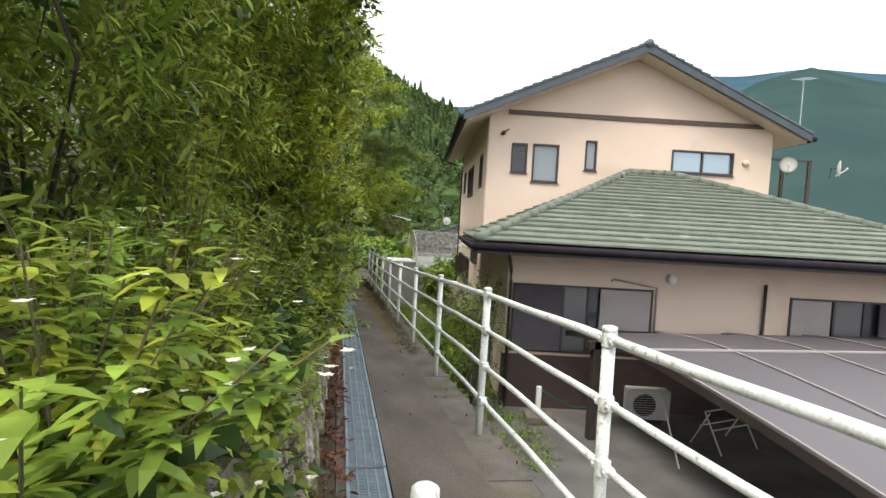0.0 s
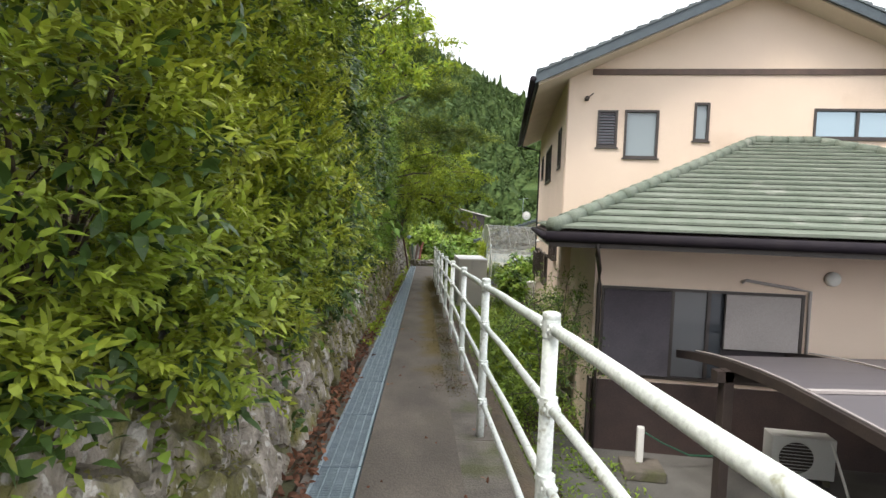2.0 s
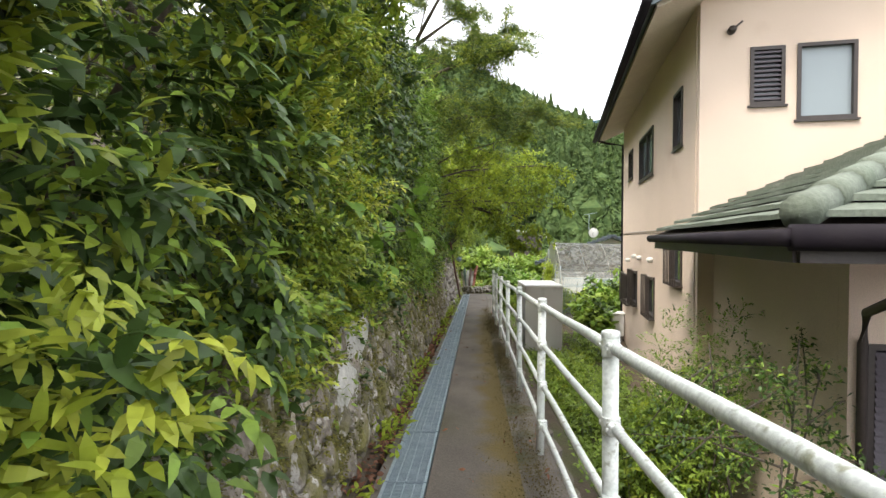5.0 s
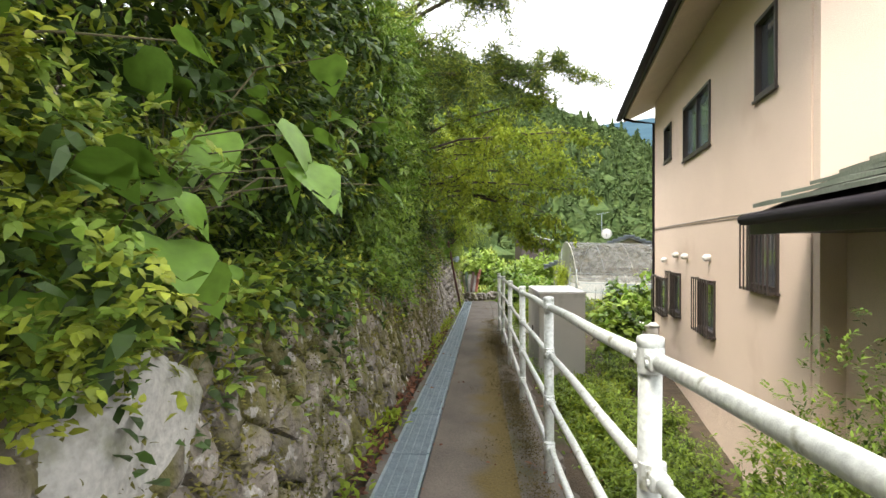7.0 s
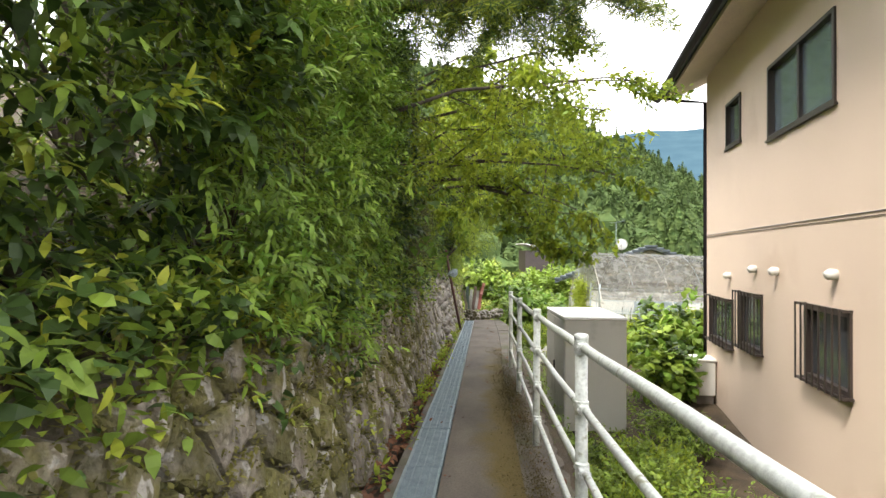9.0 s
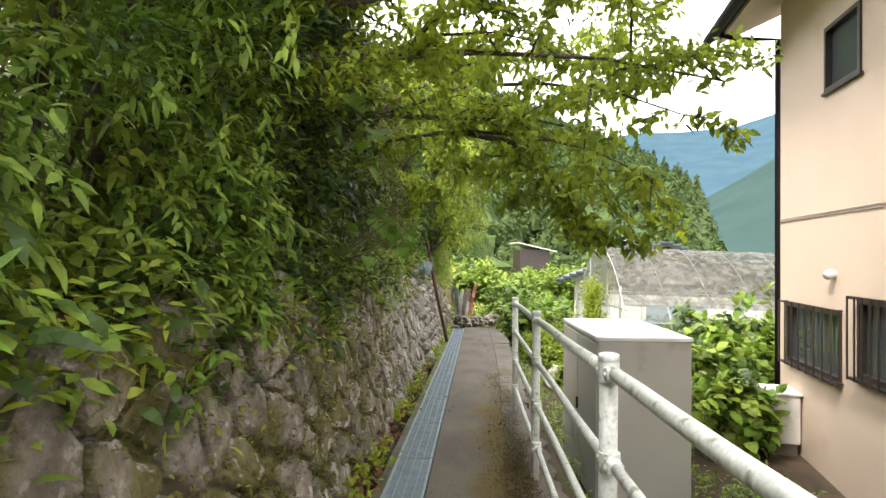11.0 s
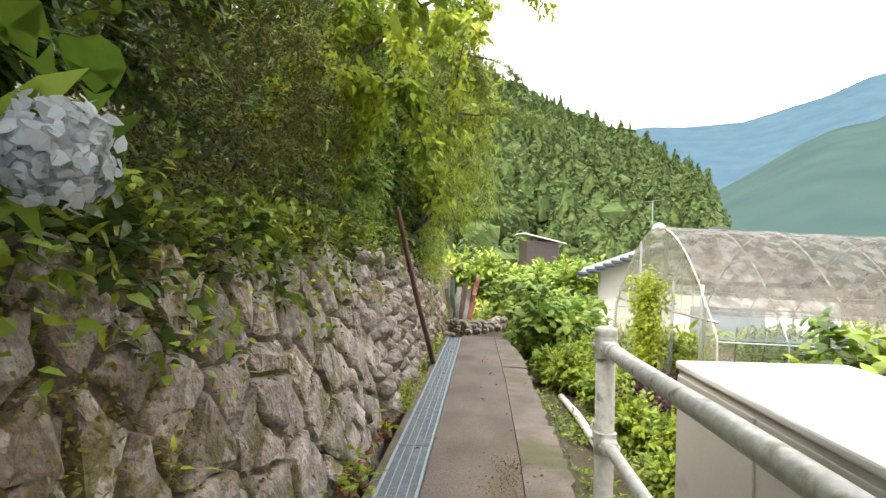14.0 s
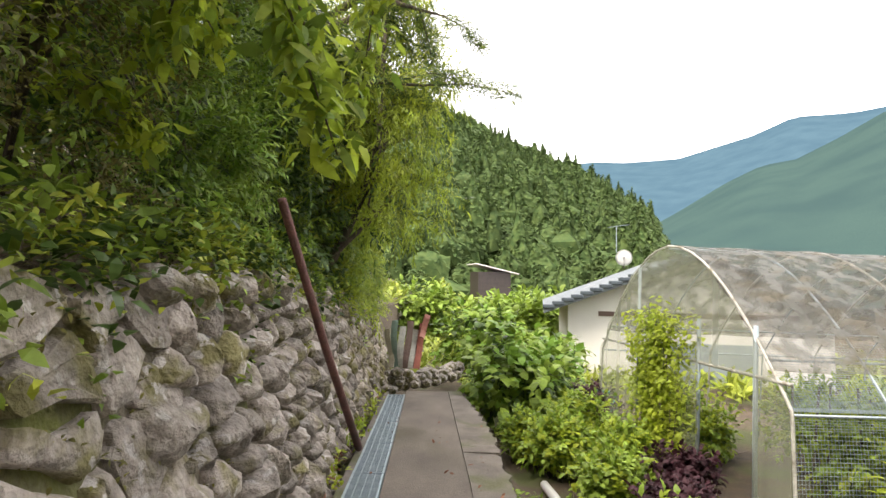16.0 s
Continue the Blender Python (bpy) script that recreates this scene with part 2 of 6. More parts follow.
def tube(bm, pts, radii, sides=8, cap=True):
    """A pipe through the points, with a radius at each."""
    pts = [Vector(p) for p in pts]
    if not isinstance(radii, (list, tuple)):
        radii = [radii] * len(pts)
    rings = []
    for i, p in enumerate(pts):
        d = (pts[min(i + 1, len(pts) - 1)] - pts[max(i - 1, 0)]).normalized()
        side = d.orthogonal().normalized() if abs(d.z) > 0.95 else d.cross(Vector((0, 0, 1))).normalized()
        up = side.cross(d).normalized()
        rings.append([bm.verts.new(p + radii[i] * (math.cos(a) * side + math.sin(a) * up)) for a in [2 * math.pi * k / sides for k in range(sides)]])
    for a, b in zip(rings, rings[1:]):
        for k in range(sides):
            bm.faces.new((a[k], a[(k + 1) % sides], b[(k + 1) % sides], b[k]))
    if cap:
        bm.faces.new(list(reversed(rings[0])))
        bm.faces.new(rings[-1])
    return bm


def tubes(*rows, sides=8):
    bm = bmesh.new()
    for pts, r in rows:
        tube(bm, pts, r, sides)
    return bm


def prism(bm, poly, axis, lo, hi):
    """A polygon of pairs pushed from lo to hi along an axis."""
    def at(p, v):
        return {"x": (v, p[0], p[1]), "y": (p[0], v, p[1]), "z": (p[0], p[1], v)}[axis]
    a = [bm.verts.new(at(p, lo)) for p in poly]
    b = [bm.verts.new(at(p, hi)) for p in poly]
    bm.faces.new(a)
    bm.faces.new(list(reversed(b)))
    for i in range(len(poly)):
        j = (i + 1) % len(poly)
        bm.faces.new((a[i], b[i], b[j], a[j]))
    return bm


def wall_panels(bm, axis, lo, hi, u0, u1, z0, z1, holes):
    """A wall with thickness lo..hi across axis, from u0 to u1, with openings (u0, u1, z0, z1) cut through."""
    us = sorted({u0, u1, *[v for h in holes for v in h[:2]]})
    zs = sorted({z0, z1, *[v for h in holes for v in h[2:]]})
    seen_ = {}

    def at(i, k, d):
        if (i, k, d) not in seen_:
            seen_[i, k, d] = bm.verts.new((us[i], d, zs[k]) if axis == "y" else (d, us[i], zs[k]))
        return seen_[i, k, d]

    def solid(i, k):
        if not (0 <= i < len(us) - 1 and 0 <= k < len(zs) - 1):
            return False
        u, z = (us[i] + us[i + 1]) / 2, (zs[k] + zs[k + 1]) / 2
        return not any(h[0] < u < h[1] and h[2] < z < h[3] for h in holes)
    for i in range(len(us) - 1):
        for k in range(len(zs) - 1):
            if not solid(i, k):
                continue
            for d in (lo, hi):
                bm.faces.new((at(i, k, d), at(i + 1, k, d), at(i + 1, k + 1, d), at(i, k + 1, d)))
            for di, dk, a, b in ((-1, 0, (i, k), (i, k + 1)), (1, 0, (i + 1, k), (i + 1, k + 1)), (0, -1, (i, k), (i + 1, k)), (0, 1, (i, k + 1), (i + 1, k + 1))):
                if not solid(i + di, k + dk):
                    bm.faces.new((at(*a, lo), at(*b, lo), at(*b, hi), at(*a, hi)))
    return bm


# ---- leaves ----
def leaf_arrays(points, dirs, ups, length, width, rng, bend=0.25, lobes=1):
    """Leaf blades of six corners, arched along their length: vertices and faces."""
    n = len(points)
    s = np.cross(dirs, ups)
    s /= np.linalg.norm(s, axis=1)[:, None] + 1e-9
    up = np.cross(s, dirs)
    ln = (length * rng.uniform(0.6, 1.25, n))[:, None]
    wd = (width * rng.uniform(0.7, 1.2, n))[:, None]
    def at(k, side):
        return points + dirs * ln * k + s * wd * side - up * ln * bend * k * k + up * wd * 0.25 * abs(side)
    verts = np.stack([points, at(0.3, 0.46), at(0.3, -0.46), at(0.66, 0.38), at(0.66, -0.38), at(1.0, 0)], 1).reshape(-1, 3)
    i = np.arange(n)[:, None] * 6
    tris = np.concatenate([i + [0, 1, 2], i + [3, 5, 4], i + [1, 3, 2], i + [2, 3, 4]], 0)
    return verts, tris


def unit(v):
    return v / (np.linalg.norm(v, axis=1)[:, None] + 1e-9)


def spray_arrays(p, out, face, per, length, width, reach, droop, rng, bend=0.25, splay=1.0):
    """Twigs that end at p, each with leaves set left and right along it and one at its tip."""
    n = len(p)
    side = unit(np.cross(out, rng.normal(size=(n, 3)) * 0.5 + np.array([0, 0, 1.0])))
    reach = reach[:, None]
    down = np.array([0, 0, 1.0])
    P, D = [], []
    for k in range(per):
        t = k / (per - 1)
        P.append(p + out * reach * (t - 0.6) - down * reach * droop * 0.35 * t * t)
        hand = (-1) ** k * (1.0 - t) ** 0.5 * splay
        D.append(unit(out * (0.55 + 0.5 * t) + side * hand + rng.normal(size=(n, 3)) * 0.25 - down * droop * 0.5))
    P, D = np.concatenate(P), np.concatenate(D)
    up = unit(rng.normal(size=P.shape) * 0.3 + down + np.tile(face, (per, 1)) * 0.45)
    return leaf_arrays(P, D, up, length, width, rng, bend)


def crown_mesh(name, blobs, count, length, width, material, seed, parent=None, shell=0.35, droop=0.2, whorl=1, bend=0.25, per_twig=7):
    """A crown of leafy twigs over the outer shell of several lumpy blobs (x, y, z, rx, ry, rz), with hollows between the lumps."""
    rng = np.random.default_rng(seed)
    blobs = np.array(blobs, float)
    area = blobs[:, 3] * blobs[:, 5]
    twigs = max(1, int(count * whorl / per_twig))
    tries = int(twigs * 1.7)
    pick = rng.choice(len(blobs), tries, p=area / area.sum())
    d = unit(rng.normal(size=(tries, 3)))
    lump = np.sin(d[:, 0] * 7 + pick * 1.3) * np.cos(d[:, 2] * 6 + pick * 2) + 0.7 * np.sin(d[:, 1] * 9 + d[:, 2] * 8 + pick)
    keep = np.argsort(rng.random(tries) - 0.33 * lump)[:twigs]
    pick, d, lump = pick[keep], d[keep], lump[keep]
    r = (1 - shell * rng.random(twigs) ** 1.6) * (1 + 0.13 * lump) * (1 + 0.08 * rng.normal(size=twigs))
    p = blobs[pick, :3] + d * blobs[pick, 3:] * r[:, None]
    out = unit(d * 0.8 + rng.normal(size=(twigs, 3)) * 0.5 + np.array([0, 0, 0.15 - droop]))
    v, f = spray_arrays(p, out, d, per_twig, length, width, length * rng.uniform(1.5, 2.9, twigs), droop, rng, bend)
    return flat_mesh(name, v, f.tolist(), material, parent)


def stems_mesh(name, blobs, base, material, seed, parent=None, trunk=0.05, per=3):
    """Trunk and limbs from the base into each blob."""
    rng = np.random.default_rng(seed)
    bm = bmesh.new()
    base = Vector(base)
    for b in blobs:
        c = Vector(b[:3])
        mid = base.lerp(c, 0.5) + Vector(rng.normal(size=3) * 0.12 * (c - base).length)
        tube(bm, [base, base.lerp(mid, 0.55), mid, c], [trunk, trunk * 0.8, trunk * 0.6, trunk * 0.3], 6)
        for _ in range(per):
            e = c + Vector([rng.normal() * b[3] * 0.55, rng.normal() * b[4] * 0.55, rng.normal() * b[5] * 0.55])
            tube(bm, [mid.lerp(c, rng.uniform(0.3, 1)), (mid + e) / 2 + Vector(rng.normal(size=3) * 0.08), e], [trunk * 0.35, trunk * 0.25, trunk * 0.1], 5)
    return link(name, bm, material, parent, smooth=True)


def plant(name, where, blobs, leaves, label, category, seed, bark=None, trunk=0.05, per=3, group="", twigs=True):
    """A bush or tree at its foot: trunk with limbs, and one crown for each kind of leaf (blobs are from the foot)."""
    root = new(name)
    root.location = where
    tagged(root, label, category, group)
    if twigs:
        stems_mesh("trunk", blobs, (0, 0, -0.15), bark or M_BARK, seed, root, trunk, per)
    for k, (count, length, width, material, extra) in enumerate(leaves):
        crown_mesh("crown", blobs, count, length, width, material, seed + 7 * k + 1, root, **extra)
    return root


# ---- ground ----
def smooth_step(a, b, v):
    t = np.clip((v - a) / (b - a), 0, 1)
    return t * t * (3 - 2 * t)


def yard(y):
    return np.interp(y, [-60, 11, 18, 22, 25, 32, 60, 200], [-1.97, -1.97, -1.7, -1.52, -1.74, -1.95, -3.5, -8])


def wall_top(y):
    return np.interp(y, [-10, 0, 5, 8, 16, 23, 27, 40], [1.1, 0.95, 0.72, 0.7, 0.6, 0.68, 0.3, -0.3])


def terrain(x, y):
    g = -0.0425 * y
    right = g - 0.3 + (yard(y) - g + 0.3) * smooth_step(0.34, np.where(y < 12, 1.0, 0.75), x)
    bank = wall_top(y) - 0.04 + np.clip(-1.62 - x, 0, 60) * 0.42
    left = np.where(x < -1.62, bank, g - 0.3)
    return np.where(x < -1.0, left, right)


xs = np.concatenate([[-900, -300, -120, -60, -30, -15, -10, -7, -5, -4, -3, -2.4, -2.0, -1.75, -1.63, -1.6, -1.0, 0.0, 0.3, 0.36, 0.45, 0.55, 0.65, 0.75, 0.9, 1.0, 1.2, 1.5, 2, 3, 5, 8, 12, 20, 40, 80, 200, 500, 1500]])
ys = np.concatenate([[-800, -200, -60, -20, -10], np.arange(-6, 34, 0.5), [36, 40, 46, 55, 70, 100, 160, 300, 700, 2000]])
gx, gy = np.meshgrid(xs, ys)
gz = terrain(gx, gy) + np.where((gx > 0.6) & (gx < 40) & (gy > 9), 0.05 * np.sin(gx * 3.1) * np.cos(gy * 2.3), 0)
gz = np.where((gx < -1.7) & (gx > -20), gz + 0.12 * np.sin(gx * 2.1 + gy) * np.cos(gy * 1.3), gz)
gz = np.clip(gz, -12, 30)
nx, ny = len(xs), len(ys)
tagged(flat_mesh("ground", np.stack([gx, gy, gz], -1).reshape(-1, 3), [(j * nx + i, j * nx + i + 1, (j + 1) * nx + i + 1, (j + 1) * nx + i) for j in range(ny - 1) for i in range(nx - 1)], M_SOIL, smooth=True),
       "brown soil with fallen leaves and patches of green", "ground", kind="structure")

yard_slab = tagged(link("yard_floor", prism(bmesh.new(), [(1.35, -20), (14, -20), (14, 6.6), (2.2, 8.4), (1.35, 8.4)], "z", -2.3, -1.95), M_YARD), "grey concrete yard of the house, stained", "yard", kind="structure")

# ---- path, kerb, drain ----
PATH_END = 27.6


def slope_strip(bm, x0, x1, y0, y1, top, bottom, step=0.6, jag=None):
    n = max(1, int((y1 - y0) / step))
    yy = [y0 + (y1 - y0) * k / n for k in range(n + 1)]
    rows = []
    for y in yy:
        d = jag.normal() * 0.022 if jag is not None else 0.0
        e = -abs(jag.normal()) * 0.008 if jag is not None else 0.0
        rows.append([bm.verts.new((x, y, ground(y) + h)) for x, h in ((x0, top), (x1 + d, top + e), (x1 + d * 0.6, bottom), (x0, bottom))])
    for a, b in zip(rows, rows[1:]):
        for k in range(4):
            bm.faces.new((a[k], a[(k + 1) % 4], b[(k + 1) % 4], b[k]))
    bm.faces.new(rows[0])
    bm.faces.new(list(reversed(rows[-1])))
    return bm


def drain_x(y):
    return -1.09 + 0.0065 * y


def seam_x(y):
    """Where the path's slab meets the edge strip that carries the railing."""
    return float(np.interp(y, [-12, 4, 12, 18, 20, 23, 28], [-0.2, -0.2, -0.2, -0.13, -0.06, 0.0, 0.02]))


def kerb_out(y):
    return float(np.interp(y, [-12, 4, 12, 18, 20, 25, 28], [0.14, 0.14, 0.14, 0.17, 0.26, 0.38, 0.2]))


def kerb_top(y):
    return float(np.interp(y, [-12, 0, 12, 16, 20, 28], [-0.035, -0.04, -0.05, -0.02, 0.005, 0.005]))


def edge_strip(bm, left, right, y0, y1, top, bottom, step=0.4, jag=None):
    """A slab between two lines along the path, its right rim crumbled where jag is given."""
    n = max(1, int((y1 - y0) / step))
    rows = []
    for y in [y0 + (y1 - y0) * k / n for k in range(n + 1)]:
        d = jag.normal() * 0.02 if jag is not None else 0.0
        e = -abs(jag.normal()) * 0.009 if jag is not None else 0.0
        g = ground(y)
        rows.append([bm.verts.new((x, y, g + h)) for x, h in ((left(y), top(y)), (right(y) + d, top(y) + e), (right(y) + d * 0.6, bottom), (left(y), bottom))])
    for a, b in zip(rows, rows[1:]):
        for k in range(4):
            bm.faces.new((a[k], a[(k + 1) % 4], b[(k + 1) % 4], b[k]))
    bm.faces.new(rows[0])
    bm.faces.new(list(reversed(rows[-1])))
    return bm


tagged(link("path", edge_strip(bmesh.new(), lambda y: drain_x(y) + 0.262, seam_x, -12, PATH_END, lambda y: 0.0, -0.3), M_CONCRETE), "worn brown-grey concrete footpath sloping gently down", "path", kind="structure")
kerb = tagged(new("path_kerb"), "rough concrete edge of the path with crumbled rim", "kerb", kind="structure")
rng = np.random.default_rng(5)
yk = -12.0
while yk < PATH_END:
    ln = rng.uniform(2.2, 4.5)
    lift = rng.uniform(-0.004, 0.004)
    part("kerb_stone", edge_strip(bmesh.new(), lambda y: seam_x(y) + 0.006, kerb_out, yk, min(yk + ln - 0.002, PATH_END), lambda y: kerb_top(y) + lift, -0.4, 0.11, rng), M_KERB, kerb)
    yk += ln


drain = tagged(new("drain_channel"), "concrete drain channel along the path under steel gratings", "drain", kind="structure")
part("drain_bed", edge_strip(bmesh.new(), lambda y: drain_x(y) - 0.06, lambda y: drain_x(y) + 0.258, -12, PATH_END, lambda y: -0.16, -0.3), M_DRAIN, drain)
part("drain_side", edge_strip(bmesh.new(), lambda y: drain_x(y) - 0.075, lambda y: drain_x(y) - 0.012, -12, PATH_END, lambda y: -0.012, -0.3), M_KERB, drain)
# one grating of 1 m: long bars and close cross bars
gb = bmesh.new()
for x in (0.0, 0.245):
    box(gb, x - 0.009, 0.005, -0.045, x + 0.009, 0.99, 0.004)
for x in (0.062, 0.123, 0.184):
    box(gb, x - 0.003, 0.01, -0.03, x + 0.003, 0.985, 0.001)
for k in range(49):
    y = 0.012 + k * 0.02
    box(gb, 0.0, y, -0.03, 0.245, y + 0.006, -0.002)
grating = link("grating", gb, M_GALV)
grating_mesh = grating.data
first = True
for k in range(-6, 27):
    ob = grating if first else new("grating", grating_mesh)
    first = False
    ob.parent = drain
    ob.matrix_basis = pose(drain_x(k), k + 0.3, ground(k + 0.3) + rng.uniform(-0.003, 0.003), -2.433, 0, -0.37 + rng.uniform(-0.15, 0.15))

# ---- rail ----
RAIL_Y = [-4.0 + 2.0 * k for k in range(11)] + [17.85]


def post_top(y):
    return ground(y) + float(np.interp(y, [-4, 0, 2, 4, 6, 9, 12, 14, 16, 17.85], [1.17, 1.17, 1.166, 1.142, 1.118, 1.10, 1.098, 1.11, 1.135, 1.172]))


fence = tagged(new("pipe_railing"), "white-painted steel pipe railing with flaking paint beside the path", "railing", kind="structure")
pb = tubes(([(0, 0, -1.3), (0, 0, -0.024)], 0.0295), sides=20)
tube(pb, [(0, 0, -0.03), (0, 0, -0.012), (0, 0, -0.004), (0, 0, 0)], [0.0335, 0.0345, 0.033, 0.022], 20)
post0 = link("post", pb, M_RAIL, smooth=True)
DROPS = (0.062, 0.35, 0.64, 0.925)
cb = bmesh.new()
for h in DROPS:
    tube(cb, [(0, 0, -h - 0.032), (0, 0, -h + 0.032)], [0.034, 0.034], 16)
    for s in (-1, 1):
        for dy in (-0.052, 0.052):
            tube(cb, [(s * 0.022, dy, -h), (s * 0.031, dy, -h)], [0.0095, 0.008], 8)
    box(cb, -0.0245, -0.072, -h - 0.021, 0.0245, 0.072, -h + 0.021, bevel=0.008)
clamp0 = link("clamp", cb, M_RAIL)
for k, y in enumerate(RAIL_Y):
    po = post0 if k == 0 else new("post", post0.data)
    po.parent = fence
    po.matrix_basis = pose(0, y, post_top(y), 0.4 * math.sin(k * 2.3), 0.3 * math.cos(k * 1.7), 20 * k)
    cl = clamp0 if k == 0 else new("clamp", clamp0.data)
    cl.parent = fence
    cl.matrix_basis = pose(0, y, post_top(y), -2.7, 0, 0)
for i, h in enumerate(DROPS):
    for a, b in zip(RAIL_Y, RAIL_Y[1:]):
        n = 7
        pts = [(0.004 * math.sin(3 * (a + u)), a + (b - a) * u, post_top(a) * (1 - u) + post_top(b) * u - h + 0.003 * math.sin(9 * u + a + i)) for u in [q / n for q in range(n + 1)]]
        part("rail", tubes((pts, 0.0225 if i == 0 else 0.0185), sides=14), M_RAIL, fence, smooth=True)

# ---- stone wall ----
WALL_Y0, WALL_Y1 = -6.0, 30.0
BATTER = 0.20


def wall_x(y, z):
    base = -1.27 + 0.004 * y - 0.6 * smooth_step(27.2, 30, y) * 0
    return base - BATTER * (z - ground(y))


def wall_stretch(name, y0, y1):
    """The wall's root and its filling of earth and small stones."""
    root = tagged(new(name), "old dry-laid retaining wall of grey field stones with moss", "stone wall", kind="structure")
    bm = bmesh.new()
    rows = []
    for y in np.arange(y0, y1 + 0.01, 0.1):
        zt, zb = float(wall_top(y)), ground(y) - 0.3
        ring = [bm.verts.new((float(wall_x(y, z)) - 0.034 + 0.02 * noise.noise((y * 5, z * 5, 1.0)), float(y), z)) for z in [zb + (zt - 0.05 - zb) * q / 12 for q in range(13)]]
        ring += [bm.verts.new((float(wall_x(y, z)) - 0.5, float(y), z)) for z in (zt - 0.05, zb)]
        rows.append(ring)
    for a, b in zip(rows, rows[1:]):
        for k in range(len(a)):
            bm.faces.new((a[k], a[(k + 1) % len(a)], b[(k + 1) % len(a)], b[k]))
    bm.faces.new(rows[0])
    bm.faces.new(list(reversed(rows[-1])))
    part("wall_core", bm, M_MORTAR, root)
    return root


wall_near = wall_stretch("wall_stone_1", WALL_Y0, 13.0)
wall_far = wall_stretch("wall_stone_2", 13.0, WALL_Y1)


def clip_cell(poly, nx_, ny_, d):
    out = []
    for i, p in enumerate(poly):
        q = poly[(i + 1) % len(poly)]
        sp, sq = p[0] * nx_ + p[1] * ny_ - d, q[0] * nx_ + q[1] * ny_ - d
        if sp <= 0:
            out.append(p)
        if sp * sq < 0:
            t = sp / (sp - sq)
            out.append((p[0] + t * (q[0] - p[0]), p[1] + t * (q[1] - p[1])))
    return out


def stone_cells(y0, y1, size, jitter, seed, long=1.0):
    """Irregular stones in rough courses: a cell round each seed, cut by its neighbours."""
    r = np.random.default_rng(seed)
    seeds = []
    zmin, zmax = ground(y1) - 0.1, 1.2
    row = 0
    z = zmin
    while z < zmax:
        h = size * r.uniform(0.72, 1.0)
        y = y0 - size + (row % 2) * size * 0.5
        while y < y1 + size:
            w = size * long * r.choice([0.7, 1.0, 1.3, 1.6, 2.0])
            seeds.append((y + w / 2 + r.normal() * jitter * size, z + h / 2 + r.normal() * jitter * size * 0.8, r.uniform(-0.09, 0.09) * size))
            y += w
        z += h
        row += 1
    pts = np.array(seeds)
    for i, (a, b, w) in enumerate(pts):
        if not (y0 <= a < y1 and ground(a) - 0.05 < b < wall_top(a) - 0.03):
            continue
        half = size * 1.3 * long
        poly = [(a - half, b - size), (a + half, b - size), (a + half, b + size), (a - half, b + size)]
        near = np.argsort((pts[:, 0] - a) ** 2 + (pts[:, 1] - b) ** 2)[1:16]
        for j in near:
            dy, dz = pts[j, 0] - a, pts[j, 1] - b
            ln = math.hypot(dy, dz)
            poly = clip_cell(poly, dy / ln, dz / ln, (a * dy + b * dz) / ln + ln / 2 + w - pts[j, 2])
            if len(poly) < 3:
                break
        if len(poly) >= 3:
            yield poly


def stone_solid(bm, poly, r, gap=0.012, bulge=0.05, rounded=0.5):
    """A stone from its outline: a sunk rim, a rounded shoulder and an uneven face."""
    c = (sum(p[0] for p in poly) / len(poly), sum(p[1] for p in poly) / len(poly))
    outline = []
    for i, p in enumerate(poly):
        q = poly[(i + 1) % len(poly)]
        if math.hypot(q[0] - p[0], q[1] - p[1]) < 0.025:
            continue
        nip = 0.13 if rounded > 0.6 else 0.055
        outline.append((p[0] + (q[0] - p[0]) * nip, p[1] + (q[1] - p[1]) * nip))
        bend_ = r.normal() * 0.05
        outline.append((p[0] + (q[0] - p[0]) * 0.5 + (q[1] - p[1]) * bend_, p[1] + (q[1] - p[1]) * 0.5 - (q[0] - p[0]) * bend_))
        outline.append((q[0] - (q[0] - p[0]) * nip, q[1] - (q[1] - p[1]) * nip))
    if len(outline) < 4:
        return False
    size = max(math.hypot(p[0] - c[0], p[1] - c[1]) for p in outline)
    tilt_y, tilt_z = r.normal() * 0.045, r.normal() * 0.045
    lift = r.uniform(-0.01, 0.012)
    rings = []
    steps = ((gap, -0.05), (gap + 0.006 + size * 0.20 * rounded, bulge * 0.6), (gap + 0.02 + size * 0.42 * max(rounded, 0.35), bulge))
    if rounded > 0.6:
        steps = ((gap, -0.05), (gap + size * 0.05, bulge * 0.25), (gap + size * 0.2, bulge * 0.72), (gap + size * 0.45, bulge), (gap + size * 0.75, bulge * 1.1))
    rough = 0.003
    for inset, depth in steps:
        ring = []
        for p in outline:
            d = math.hypot(p[0] - c[0], p[1] - c[1])
            k = max(0.12, 1 - inset / max(d, 0.02))
            y, z = c[0] + (p[0] - c[0]) * k + r.normal() * 0.004, c[1] + (p[1] - c[1]) * k + r.normal() * 0.004
            out = depth + lift + (tilt_y * (y - c[0]) + tilt_z * (z - c[1]) + r.normal() * rough + 0.016 * noise.noise((y * 8, z * 8, 3.0)) if depth > -0.04 else 0)
            ring.append(bm.verts.new((float(wall_x(y, z)) + out, y, z)))
        rings.append(ring)
    for a, b in zip(rings, rings[1:]):
        for i in range(len(a)):
            j = (i + 1) % len(a)
            bm.faces.new((a[i], a[j], b[j], b[i]))
    bm.faces.new(rings[-1])
    return True


